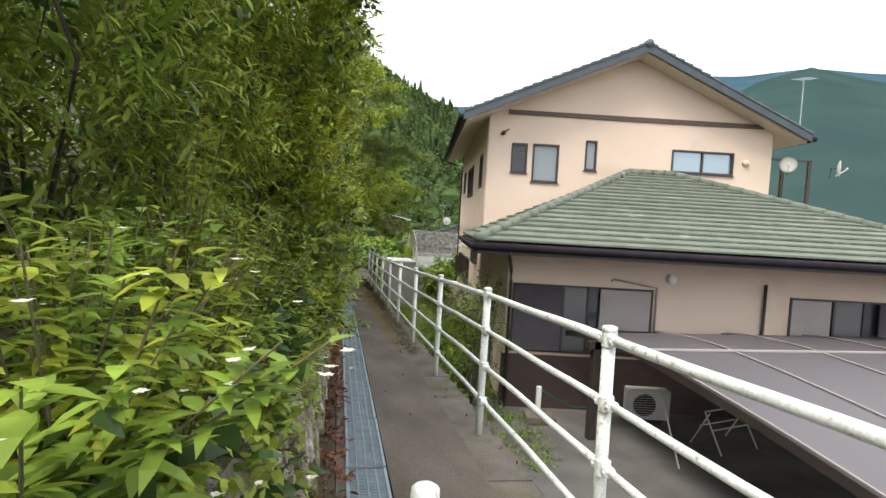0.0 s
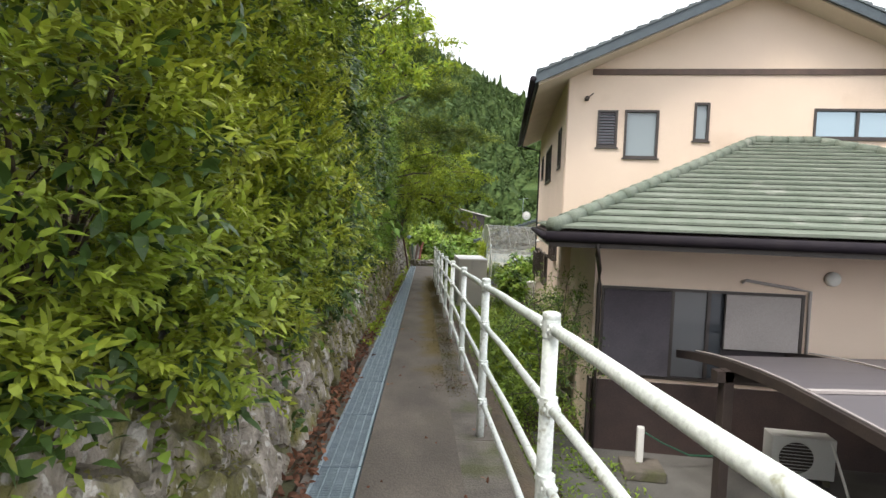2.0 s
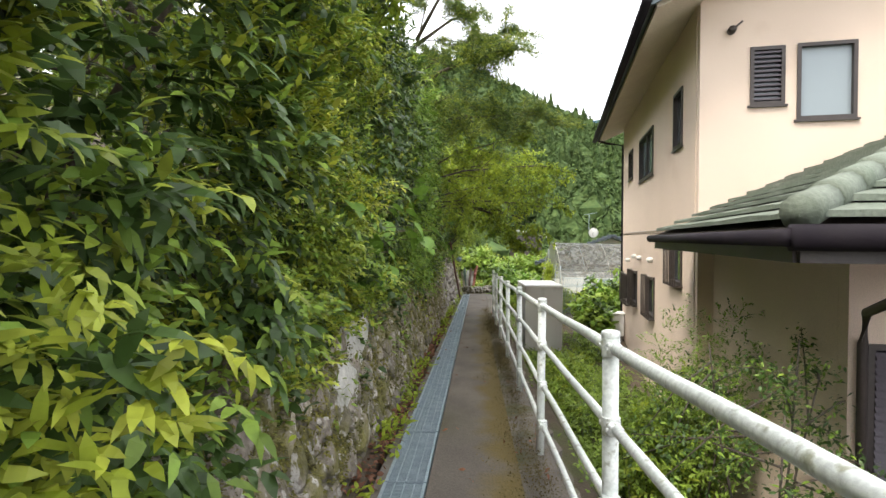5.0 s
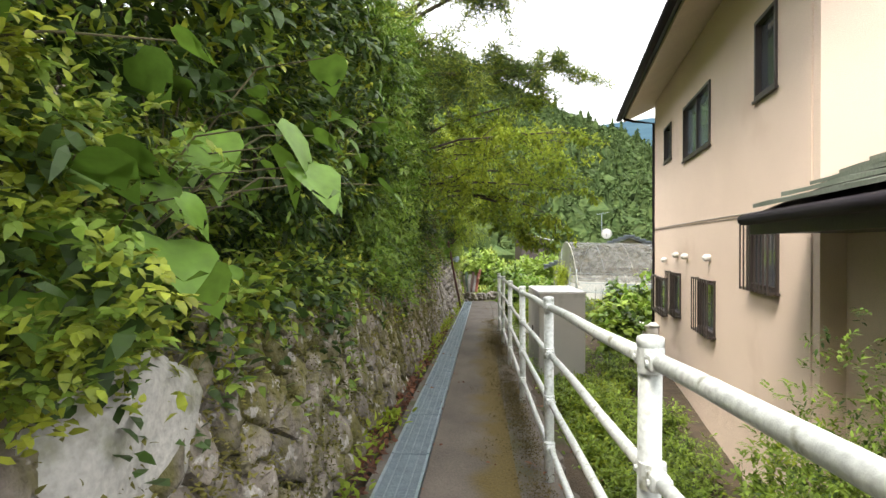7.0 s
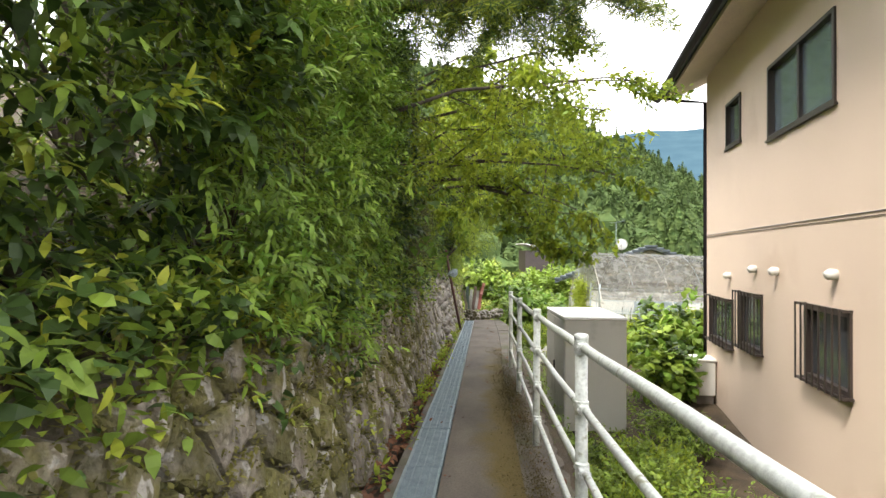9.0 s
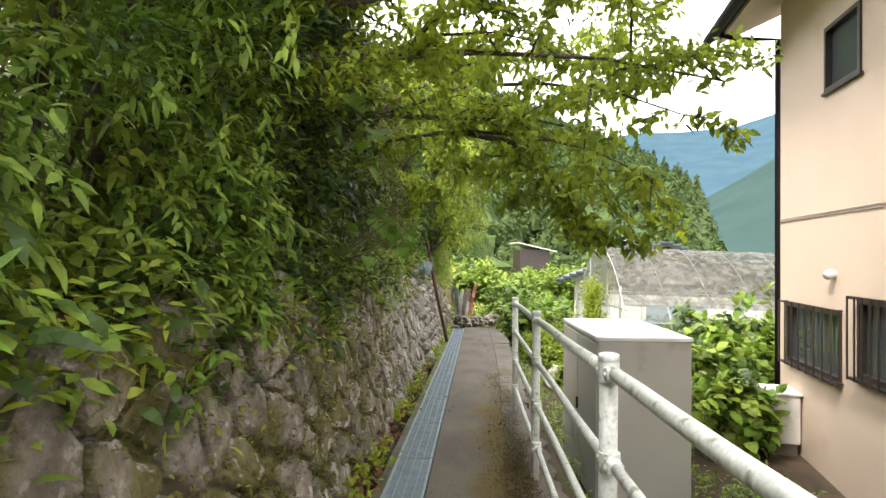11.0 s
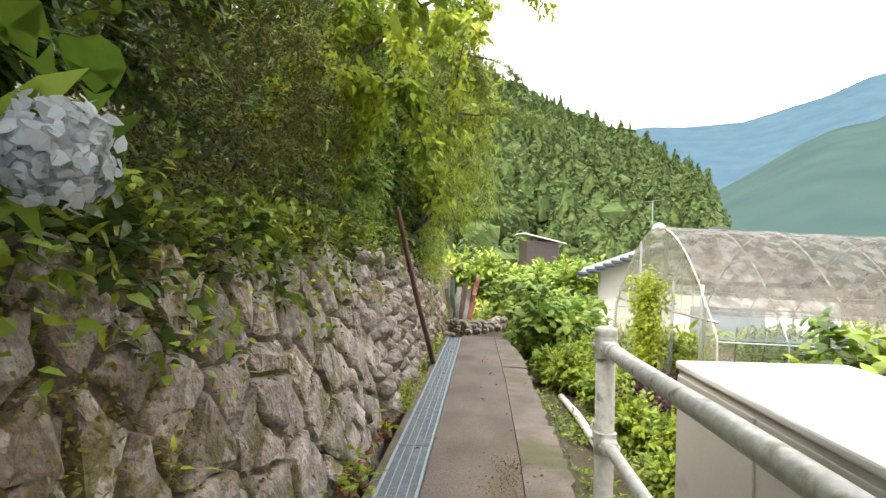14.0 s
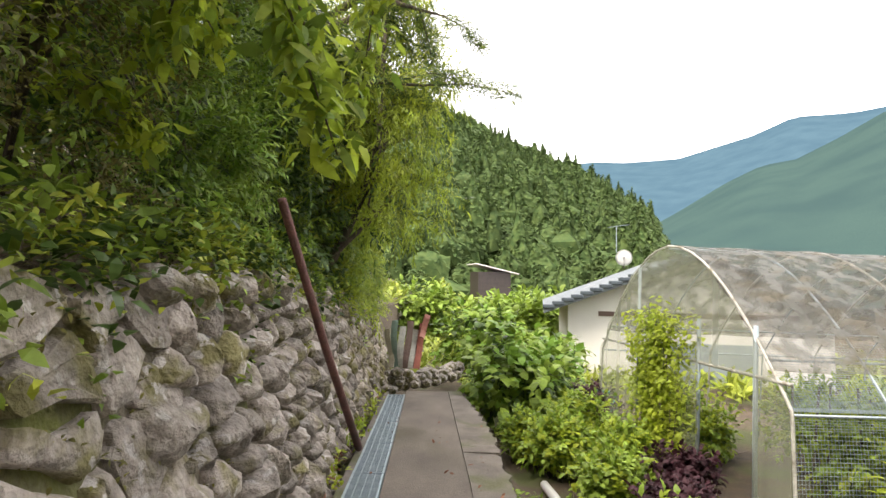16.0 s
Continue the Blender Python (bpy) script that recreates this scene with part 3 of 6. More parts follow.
# ---- cabinet store beside the rail ----
def storage_cabinet():
    root = tagged(new("storage_cabinet"), "tall pale grey steel storage cabinet with a white top", "storage cabinet")
    root.matrix_world = pose(0.80, 17.66, -1.72, 0, 0, 2)
    part("body", boxes((0, 0, 0.06, 0.92, 1.62, 1.72), bevel=0.008), M_STORE, root)
    part("plinth", boxes((0.03, 0.03, 0.0, 0.89, 1.59, 0.06)), M_DARK, root)
    part("top_panel", boxes((-0.015, -0.015, 1.722, 0.935, 1.635, 1.765), bevel=0.012), M_STORETOP, root, "white enamelled top")
    for y in (0.02, 0.82):
        part("door", boxes((-0.014, y, 0.09, -0.002, y + 0.78, 1.69), bevel=0.004), M_STORE, root)
    part("door_handle", boxes((-0.04, 0.77, 0.85, -0.014, 0.79, 0.98), bevel=0.004), M_DARK, root)
    return root


storage_cabinet()

# ---- house ----
house = tagged(new("house"), "two-storey peach stucco house with green tiled lower roof and dark trim", "house")
house.matrix_world = pose(0, 0, 0, 0, 0, -10)
UF, UW, UE, UB = 11.75, 0.35, 7.88, 20.3     # upper storey: front, west, east, back
LF, LW, LE = 8.1, 0.68, 9.6                   # lower wing
Z0 = -2.0
WEST_WIN = [(12.68, 13.32, 2.63, 3.52), (15.27, 17.1, 2.5, 3.46), (18.24, 19.0, 2.74, 3.48),
            (18.64, 20.05, -0.5, 0.26), (17.33, 18.3, -0.36, 0.43), (14.98, 15.98, -0.35, 0.44), (12.62, 13.5, 0.5, 1.3)]
UC = 0.48                                     # the front corner stands a little farther out than the back one
WEST_TURN = Matrix.Translation((UW, 17.0, 0)) @ Matrix.Rotation(radians(1.3), 4, "Z") @ Matrix.Translation((-UW, -17.0, 0))
FRONT_UP = [(1.09, 1.5, 2.96, 3.72), (1.64, 2.32, 2.75, 3.73), (3.0, 3.3, 3.12, 3.89), (5.26, 6.89, 3.2, 3.79)]
FRONT_LOW = [(0.79, 3.54, -0.84, 0.49), (6.25, 9.0, -0.84, 0.49)]
part("wall", wall_panels(bmesh.new(), "y", UF, UF + 0.15, UC, UE, 1.0, 4.55, FRONT_UP), M_STUCCO, house)
part("gable", prism(bmesh.new(), [(UC, 4.55), (UE, 4.55), (UE - 0.05, 4.6), (4.2, 6.0), (UC + 0.05, 4.6)], "y", UF, UF + 0.15), M_STUCCO, house)
part("wall", wall_panels(bmesh.new(), "x", UW, UW + 0.15, UF + 0.156, UB, Z0, 4.5, WEST_WIN), M_STUCCO, house).matrix_basis = WEST_TURN
part("wall", wall_panels(bmesh.new(), "x", UE - 0.15, UE, UF + 0.153, UB, Z0, 4.5, []), M_STUCCO, house)
part("wall", boxes((UW + 0.15, UB - 0.15, Z0, UE - 0.15, UB - 0.002, 4.5)), M_STUCCO, house)
part("wall", wall_panels(bmesh.new(), "y", LF, LF + 0.15, LW, LE, -0.9, 1.45, FRONT_LOW), M_STUCCO, house)
part("wall", boxes((LW, LF + 0.153, -0.9, LW + 0.15, UF - 0.003, 1.45)), M_STUCCO, house)
part("wall", boxes((LE - 0.15, LF + 0.153, Z0, LE, UB, 1.45)), M_STUCCO, house)
part("wainscot", boxes((LW - 0.02, LF - 0.02, Z0, LE + 0.02, LF + 0.15, -0.905)), M_BASE, house, "dark brown lower wall cladding")
part("wall", boxes((UC, UF, Z0, LW + 0.15, UF + 0.15, 0.998)), M_STUCCO, house)
part("wainscot", boxes((LW, LF + 0.153, Z0, LW + 0.15, UF - 0.003, -0.905)), M_STUCCO, house)
part("band", boxes((0.95, UF - 0.035, 4.44, 7.6, UF - 0.002, 4.56), bevel=0.006), M_BAND, house, "dark brown wooden band")
part("floor_slab", boxes((UW + 0.16, UF + 0.16, 1.3, UE - 0.16, UB - 0.16, 1.5)), M_SOFFIT, house)


def window(u0, u1, z0, z1, face, lo, kind):
    """A window in a wall; face 'y' looks to the front and 'x' to the path. lo is the wall's outer plane."""
    root = part("window", bmesh.new(), M_DARK, house)
    if face == "x":
        root.matrix_basis = WEST_TURN
    bm = bmesh.new()
    w = 0.045

    def slab(bm, a0, a1, b0, b1, d0, d1, bevel=0.0):
        if face == "y":
            box(bm, a0, lo + d0, b0, a1, lo + d1, b1, bevel=bevel)
        else:
            box(bm, lo + d0, a0, b0, lo + d1, a1, b1, bevel=bevel)
    for r in ((u0, u1, z0, z0 + w), (u0, u1, z1 - w, z1), (u0, u0 + w, z0 + w, z1 - w), (u1 - w, u1, z0 + w, z1 - w)):
        slab(bm, *r, -0.025, 0.09)
    part("frame", bm, M_DARK, root)
    n = 2 if kind in ("slide", "grille2") else 1
    for k in range(n):
        a = u0 + w + (u1 - u0 - 2 * w) * k / n
        b = u0 + w + (u1 - u0 - 2 * w) * (k + 1) / n
        bm = bmesh.new()
        slab(bm, a, b, z0 + w, z1 - w, 0.04 + 0.015 * k, 0.048 + 0.015 * k)
        part("pane", bm, {"frost": M_FROST, "slat": M_DARKGLASS}.get(kind, M_GLASS if face == "y" or kind == "slide" else M_DARKGLASS), root)
        if n == 2 and k == 0:
            bm = bmesh.new()
            slab(bm, b - 0.025, b + 0.025, z0 + w, z1 - w, 0.0, 0.07)
            part("mullion", bm, M_DARK, root)
    if kind == "slat":
        for k in range(11):
            z = z0 + w + (z1 - z0 - 2 * w) * (k + 0.5) / 11
            bm = bmesh.new()
            slab(bm, u0 + w, u1 - w, z - 0.012, z + 0.012, -0.015, 0.03)
            part("slat", bm, M_SHUTTER, root)
    if kind.startswith("grille"):
        bars = 8
        for k in range(bars):
            u = u0 + (u1 - u0) * k / (bars - 1)
            bm = bmesh.new()
            slab(bm, u - 0.008, u + 0.008, z0 - 0.03, z1 + 0.03, -0.12, -0.105)
            part("grille_bar", bm, M_DARK, root)
        for z in (z0 - 0.03, z1 + 0.0):
            bm = bmesh.new()
            slab(bm, u0 - 0.02, u1 + 0.02, z, z + 0.03, -0.10, -0.07)
            part("grille_rail", bm, M_DARK, root)
            for u in (u0, u1):
                bm = bmesh.new()
                slab(bm, u - 0.012, u + 0.012, z + 0.004, z + 0.026, -0.07, 0.02)
                part("bracket", bm, M_DARK, root)
    bm = bmesh.new()
    slab(bm, u0 - 0.03, u1 + 0.03, z0 - 0.03, z0 - 0.002, -0.04, 0.06)
    part("sill", bm, M_DARK, root)
    # sheet behind the pane, its colour painted as the dim room's shade
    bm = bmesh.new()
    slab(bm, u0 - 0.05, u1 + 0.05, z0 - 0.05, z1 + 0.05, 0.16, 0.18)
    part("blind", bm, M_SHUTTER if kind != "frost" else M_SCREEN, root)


for (a, b, c, d), k in zip(FRONT_UP, ("slat", "frost", "frost", "slide")):
    window(a, b, c, d, "y", UF, k)
for (a, b, c, d), k in zip(WEST_WIN, ("plain", "slide", "plain", "grille", "grille", "grille", "grille")):
    window(a, b, c, d, "x", UW, k)


def shuttered_window(u0, flip):
    """A wide window: closed louvred shutter, sliding glass and a pale roller panel."""
    root = part("window", bmesh.new(), M_DARK, house)
    z0, z1 = -0.84, 0.49
    cuts = [u0, u0 + 0.97, u0 + 1.72, u0 + 2.75]
    if flip:
        cuts = [u0, u0 + 0.87, u0 + 1.75, u0 + 2.75]
    part("frame", boxes((u0, LF - 0.03, z1 - 0.04, cuts[3], LF + 0.1, z1), (u0, LF - 0.03, z0, cuts[3], LF + 0.1, z0 + 0.04),
                        (u0, LF - 0.03, z0 + 0.04, u0 + 0.04, LF + 0.1, z1 - 0.04), (cuts[3] - 0.04, LF - 0.03, z0 + 0.04, cuts[3], LF + 0.1, z1 - 0.04)), M_DARK, root)
    sh = (cuts[0], cuts[1]) if not flip else (cuts[2], cuts[3])
    sc_ = (cuts[2], cuts[3]) if not flip else (cuts[0], cuts[1])
    n = 24
    for k in range(n):
        z = z0 + 0.05 + (z1 - z0 - 0.1) * k / n
        bm = bmesh.new()
        prism(bm, [(LF - 0.05, z), (LF - 0.02, z + 0.047), (LF + 0.0, z + 0.047), (LF + 0.0, z)], "x", sh[0] + 0.04, sh[1])
        part("shutter_slat", bm, M_SHUTTER, root)
    part("pane", boxes((cuts[1] + 0.005, LF + 0.05, z0 + 0.04, cuts[2] - 0.2, LF + 0.06, z1 - 0.04)), M_CURTAIN, root)
    part("pane", boxes((cuts[2] - 0.2, LF + 0.08, z0 + 0.04, cuts[2], LF + 0.09, z1 - 0.04)), M_DARKGLASS, root)
    part("stile", boxes((cuts[1], LF - 0.02, z0 + 0.04, cuts[1] + 0.05, LF + 0.08, z1 - 0.04), (cuts[2] - 0.24, LF + 0.02, z0 + 0.04, cuts[2] - 0.19, LF + 0.075, z1 - 0.04)), M_DARK, root)
    part("roller_panel", boxes((sc_[0], LF - 0.025, z0 + (0.5 if not flip else 0.04), sc_[1] - 0.045, LF + 0.03, z1 - 0.045), bevel=0.005), M_SCREEN, root, "pale grey panel")
    # shutter-coloured sheet painted in for the darkness of the room
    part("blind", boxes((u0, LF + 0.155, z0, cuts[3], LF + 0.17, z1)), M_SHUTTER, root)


shuttered_window(0.79, False)
shuttered_window(6.25, True)


# upper roof: two slopes over the gable, with verge tiles and boarded soffits
def upper_roof():
    apex, ez, ex0, ex1, y0, y1 = (4.08, 6.22), 4.28, -0.36, 8.4, 11.05, 21.0
    root = part("upper_roof", bmesh.new(), M_ROOFU, house)
    root.matrix_basis = WEST_TURN
    for x in (ex0, ex1):
        s = 1 if x < apex[0] else -1
        part("roof_slope", prism(bmesh.new(), [(x, ez), (apex[0], apex[1]), (apex[0], apex[1] - 0.13), (x, ez - 0.13)], "y", y0, y1), M_ROOFU, root)
        part("soffit", prism(bmesh.new(), [(x + 0.06 * s, ez - 0.132), (apex[0], apex[1] - 0.16), (apex[0], apex[1] - 0.19), (x + 0.06 * s, ez - 0.2)], "y", y0 + 0.06, y1 - 0.06), M_SOFFIT, root, "cream boarded soffit")
        part("bargeboard", prism(bmesh.new(), [(x - 0.02 * s, ez + 0.01), (apex[0], apex[1] + 0.01), (apex[0], apex[1] - 0.19), (x - 0.02 * s, ez - 0.19)], "y", y0 - 0.04, y0 - 0.002), M_FASCIA, root, "slate blue bargeboard")
        dx, dz = (apex[0] - x), (apex[1] - ez)
        ln = math.hypot(dx, dz)
        n = 19
        for k in range(n):
            a, b = k / n, (k + 1) / n
            pa, pb_ = (x + dx * a, ez + dz * a), (x + dx * b, ez + dz * b)
            part("verge_tile", prism(bmesh.new(), [(pa[0], pa[1] + 0.015), (pb_[0], pb_[1] + 0.015), (pb_[0], pb_[1] + 0.045), (pa[0], pa[1] + 0.085)], "y", y0 - 0.06, y0 + 0.24), M_ROOFU, root)
        gx_ = x - 0.06 * s
        part("gutter", tubes(([(gx_, y0 - 0.05, ez - 0.11), (gx_, y1, ez - 0.11)], 0.065), sides=10), M_GUTTER, root, "black eaves gutter", smooth=True)
    n = 30
    for k in range(n):
        y = y0 - 0.08 + k * 0.34
        part("ridge_tile", tubes(([(apex[0], y, apex[1] + 0.02), (apex[0], y + 0.33, apex[1] + 0.035)], [0.1, 0.085]), sides=10), M_ROOFU, root, smooth=True)


upper_roof()


# lower roof: hipped, in courses of flat tiles
def lower_roof():
    root = part("lower_roof", bmesh.new(), M_ROOFG, house)
    ex0, ex1, ey, ez = -0.05, 10.0, 6.95, 1.28
    rx0, rx1, ry, rz = 4.18, 5.35, 11.74, 3.1
    n = 19
    # deck under the tiles
    bm = bmesh.new()
    low = [bm.verts.new(p) for p in ((ex0, ey, ez - 0.02), (ex1, ey, ez - 0.02), (ex1, ry, ez - 0.02), (ex0, ry, ez - 0.02))]
    top = [bm.verts.new(p) for p in ((rx0, ry, rz - 0.03), (rx1, ry, rz - 0.03))]
    for f in ((low[0], low[1], top[1], top[0]), (low[3], low[0], top[0]), (low[1], low[2], top[1]), (low[3], low[2], top[1], top[0]), (low[3], low[2], low[1], low[0])):
        bm.faces.new(f)
    part("roof_deck", bm, M_DARK, root)

    def lerp(a, b, t):
        return a + (b - a) * t
    for k in range(n):
        a, b = k / n, min(1.0, (k + 1.12) / n)
        za, zb = lerp(ez, rz, a), lerp(ez, rz, b)
        for side in ("front", "west", "east"):
            bm = bmesh.new()
            if side == "front":
                lo = [(lerp(ex0, rx0, a), lerp(ey, ry, a)), (lerp(ex1, rx1, a), lerp(ey, ry, a))]
                hi = [(lerp(ex0, rx0, b), lerp(ey, ry, b)), (lerp(ex1, rx1, b), lerp(ey, ry, b))]
            elif side == "west":
                lo = [(lerp(ex0, rx0, a), ry), (lerp(ex0, rx0, a), lerp(ey, ry, a))]
                hi = [(lerp(ex0, rx0, b), ry), (lerp(ex0, rx0, b), lerp(ey, ry, b))]
            else:
                lo = [(lerp(ex1, rx1, a), lerp(ey, ry, a)), (lerp(ex1, rx1, a), ry)]
                hi = [(lerp(ex1, rx1, b), lerp(ey, ry, b)), (lerp(ex1, rx1, b), ry)]
            t = 0.07
            steps = 12
            prev = None
            for q in range(steps + 1):
                u = q / steps
                w = 0.006 * math.sin(q * 2.1 + k * 1.7)
                ring = [bm.verts.new((lerp(lo[0][0], lo[1][0], u), lerp(lo[0][1], lo[1][1], u), za + t + w)), bm.verts.new((lerp(hi[0][0], hi[1][0], u), lerp(hi[0][1], hi[1][1], u), zb + 0.018)),
                        bm.verts.new((lerp(hi[0][0], hi[1][0], u), lerp(hi[0][1], hi[1][1], u), zb - 0.01)), bm.verts.new((lerp(lo[0][0], lo[1][0], u), lerp(lo[0][1], lo[1][1], u), za + 0.036))]
                if prev:
                    for i in range(4):
                        bm.faces.new((prev[i], prev[(i + 1) % 4], ring[(i + 1) % 4], ring[i]))
                else:
                    bm.faces.new(ring)
                prev = ring
            bm.faces.new(list(reversed(prev)))
            part("tile_course", bm, M_ROOFG, root)
    for (x0, x1) in ((ex0, rx0), (ex1, rx1)):
        m = 20
        for k in range(m):
            a, b = k / m, (k + 1.08) / m
            pa = (lerp(x0, x1, a), lerp(ey, ry, a), lerp(ez, rz, a) + 0.055)
            pb_ = (lerp(x0, x1, min(b, 1)), lerp(ey, ry, min(b, 1)), lerp(ez, rz, min(b, 1)) + 0.045)
            part("hip_tile", tubes(([pa, pb_], [0.1, 0.09]), sides=10), M_ROOFG, root, smooth=True)
    for k in range(4):
        a = rx0 + (rx1 - rx0) * k / 4
        part("ridge_tile", tubes(([(a, ry - 0.05, rz + 0.04), (a + 0.3, ry - 0.05, rz + 0.04)], [0.1, 0.09]), sides=10), M_ROOFG, root, smooth=True)
    # fascia and gutter
    for r in ((ex0, ey - 0.02, ez - 0.2, ex1, ey + 0.02, ez - 0.015), (ex0 - 0.02, ey + 0.021, ez - 0.2, ex0 + 0.02, ry, ez - 0.015), (ex1 - 0.02, ey + 0.021, ez - 0.2, ex1 + 0.02, ry, ez - 0.015)):
        part("fascia", boxes(r), M_DARK, root)
    part("gutter", tubes(([(ex0 - 0.07, ey - 0.09, ez - 0.07), (ex1 + 0.07, ey - 0.09, ez - 0.07)], 0.07), sides=10), M_GUTTER, root, "black eaves gutter", smooth=True)
    part("gutter", tubes(([(ex0 - 0.08, ey - 0.1, ez - 0.07), (ex0 - 0.08, ry, ez - 0.07)], 0.048), sides=10), M_GUTTER, root, "black eaves gutter", smooth=True)
    part("soffit", boxes((ex0 + 0.021, ey + 0.021, ez - 0.19, ex1 - 0.021, ry - 0.004, ez - 0.16)), M_DARK, root)


lower_roof()


def pipes_and_fittings():
    part("downpipe", tubes(([(0.52, 6.86, 1.15), (0.53, 6.9, 1.0), (0.72, 7.95, 0.72), (0.74, 8.04, 0.5), (0.74, 8.04, -1.95)], 0.032), sides=10), M_DARK, house, "dark brown downpipe", smooth=True)
    part("downpipe", tubes(([(5.72, 8.04, 0.72), (5.72, 8.04, -1.95)], 0.03), sides=10), M_DARK, house, smooth=True)
    part("downpipe", tubes(([(-0.42, 20.55, 4.1), (-0.2, 20.55, 4.02), (0.26, 20.36, 3.9), (0.26, 20.36, -1.9)], 0.035), sides=10), M_GUTTER, house, smooth=True)
    for y, z in ((18.8, 0.66), (17.6, 0.79), (16.8, 0.78), (15.28, 0.79)):
        vent = part("vent_hood", tubes(([(UW + 0.01, y, z), (UW - 0.06, y, z + 0.005), (UW - 0.10, y, z - 0.015)], [0.05, 0.055, 0.045]), sides=12), M_WHITE, house, "small white vent hood", smooth=True)
        vent.matrix_basis = WEST_TURN
    part("vent_hood", tubes(([(0.85, UF, 3.95), (0.85, UF - 0.1, 3.95)], [0.05, 0.05]), ([(0.85, UF - 0.05, 3.95), (0.98, UF - 0.05, 4.06)], [0.012, 0.012])), M_DARK, house, smooth=True)
    part("cable", tubes(([(UW - 0.006, 12.0, 1.36), (UW - 0.006, 16.0, 1.37), (UW - 0.012, UB, 1.37)], 0.006), sides=6), M_SCREEN, house).matrix_basis = WEST_TURN
    part("cable", tubes(([(UW - 0.006, 12.0, 1.32), (UW - 0.006, 16.0, 1.33), (UW - 0.006, UB, 1.33)], 0.004), sides=6), M_BAND, house).matrix_basis = WEST_TURN
    part("wall_lamp", tubes(([(3.87, LF, 0.73), (3.87, LF - 0.05, 0.73), (3.87, LF - 0.09, 0.73)], [0.10, 0.10, 0.07]), sides=16), M_WHITE, house, smooth=True)
    part("conduit", tubes(([(2.7, LF - 0.02, 0.62), (2.74, LF - 0.04, 0.66), (3.4, LF - 0.04, 0.57), (3.6, LF - 0.03, 0.54), (3.6, LF - 0.03, -0.45)], 0.022), sides=8), M_SCREEN, house, "pale pipe cover round the window", smooth=True)
    part("vent_hood", tubes(([(7.2, UF, 3.55), (7.2, UF - 0.08, 3.55)], [0.09, 0.07]), sides=12), M_STUCCO, house, smooth=True)


pipes_and_fittings()


def dish(name_where, aim, r, label):
    root = tagged(new("satellite_dish"), label, "satellite dish")
    root.matrix_world = name_where
    bm = bmesh.new()
    rings = []
    for q in range(5):
        rr = r * q / 4 + 0.01
        rings.append([bm.verts.new((rr * math.cos(a), -0.25 * rr * rr / r, rr * math.sin(a))) for a in [2 * math.pi * k / 20 for k in range(20)]])
    for a, b in zip(rings, rings[1:]):
        for k in range(20):
            bm.faces.new((a[k], a[(k + 1) % 20], b[(k + 1) % 20], b[k]))
    bm.faces.new(rings[0])
    bmesh.ops.solidify(bm, geom=bm.faces[:], thickness=0.012)
    part("reflector", bm, M_WHITE, root, smooth=True)
    part("feed_arm", tubes(([(0, 0.02, -r), (0, -r * 1.1, -0.1 * r)], 0.012), ([(0, -r * 1.1, -0.1 * r), (0, -r * 0.95, 0)], 0.03)), M_WHITE, root)
    part("mount", tubes(([(0, 0.0, 0), (0, 0.12, 0), (0, 0.14, -r * 1.3)], 0.02)), M_DARK, root)
    return root


HOUSE_M = pose(0, 0, 0, 0, 0, -10)
dish(HOUSE_M @ pose(7.98, 11.2, 3.5, 0, 0, -30), None, 0.19, "white satellite dish on the house wall")
dish(HOUSE_M @ pose(9.3, 11.3, 3.5, 0, 0, 60), None, 0.2, "white satellite dish on a balcony post")


# aerial, balcony frame and cables on the house
def roof_aerial(m, h, label):
    root = tagged(new("tv_aerial"), label, "aerial")
    root.matrix_world = m
    part("mast", tubes(([(0, 0, -0.1), (0, 0, h)], 0.016), sides=8), M_GALV, root)
    part("boom", tubes(([(-0.3, 0.0, h - 0.05), (0.5, 0, h + 0.08)], 0.01), sides=6), M_GALV, root)
    for k in range(8):
        x = -0.28 + 0.1 * k
        part("element", tubes(([(x, -0.2, h - 0.04 + 0.016 * k), (x, 0.2, h - 0.04 + 0.016 * k)], 0.005), sides=5), M_GALV, root)
    return root


roof_aerial(HOUSE_M @ pose(8.25, 11.3, 4.42, 0, 0, 40), 1.25, "television aerial on a mast at the roof edge")
roof_aerial(pose(6.8, 39.0, 1.9, 0, 0, 10), 0.9, "television aerial on the low house roof")


def balcony():
    root = tagged(new("balcony"), "dark metal balcony frame on the far side of the house", "balcony")
    root.matrix_world = HOUSE_M
    for x in (8.0, 8.75, 9.5):
        part("post", boxes((x - 0.04, 12.6, 1.4, x + 0.04, 12.68, 3.85)), M_DARK, root)
    for z in (2.35, 2.5, 3.8):
        part("rail", boxes((7.9, 12.6, z, 9.55, 12.66, z + 0.05)), M_DARK, root)
    part("floor", boxes((7.9, 12.5, 1.95, 9.6, 15.5, 2.2)), M_STUCCO, root)


balcony()


def sag(a, b, drop, n=14):
    a, b = Vector(a), Vector(b)
    return [a.lerp(b, k / n) + Vector((0, 0, -drop * 4 * (k / n) * (1 - k / n))) for k in range(n + 1)]


tagged(link("power_cable", tubes((sag((-6, 40, 14), (16, 30, 11.5), 0.5), 0.012), sides=5), M_SCREEN), "thin grey overhead cable against the sky", "cable")


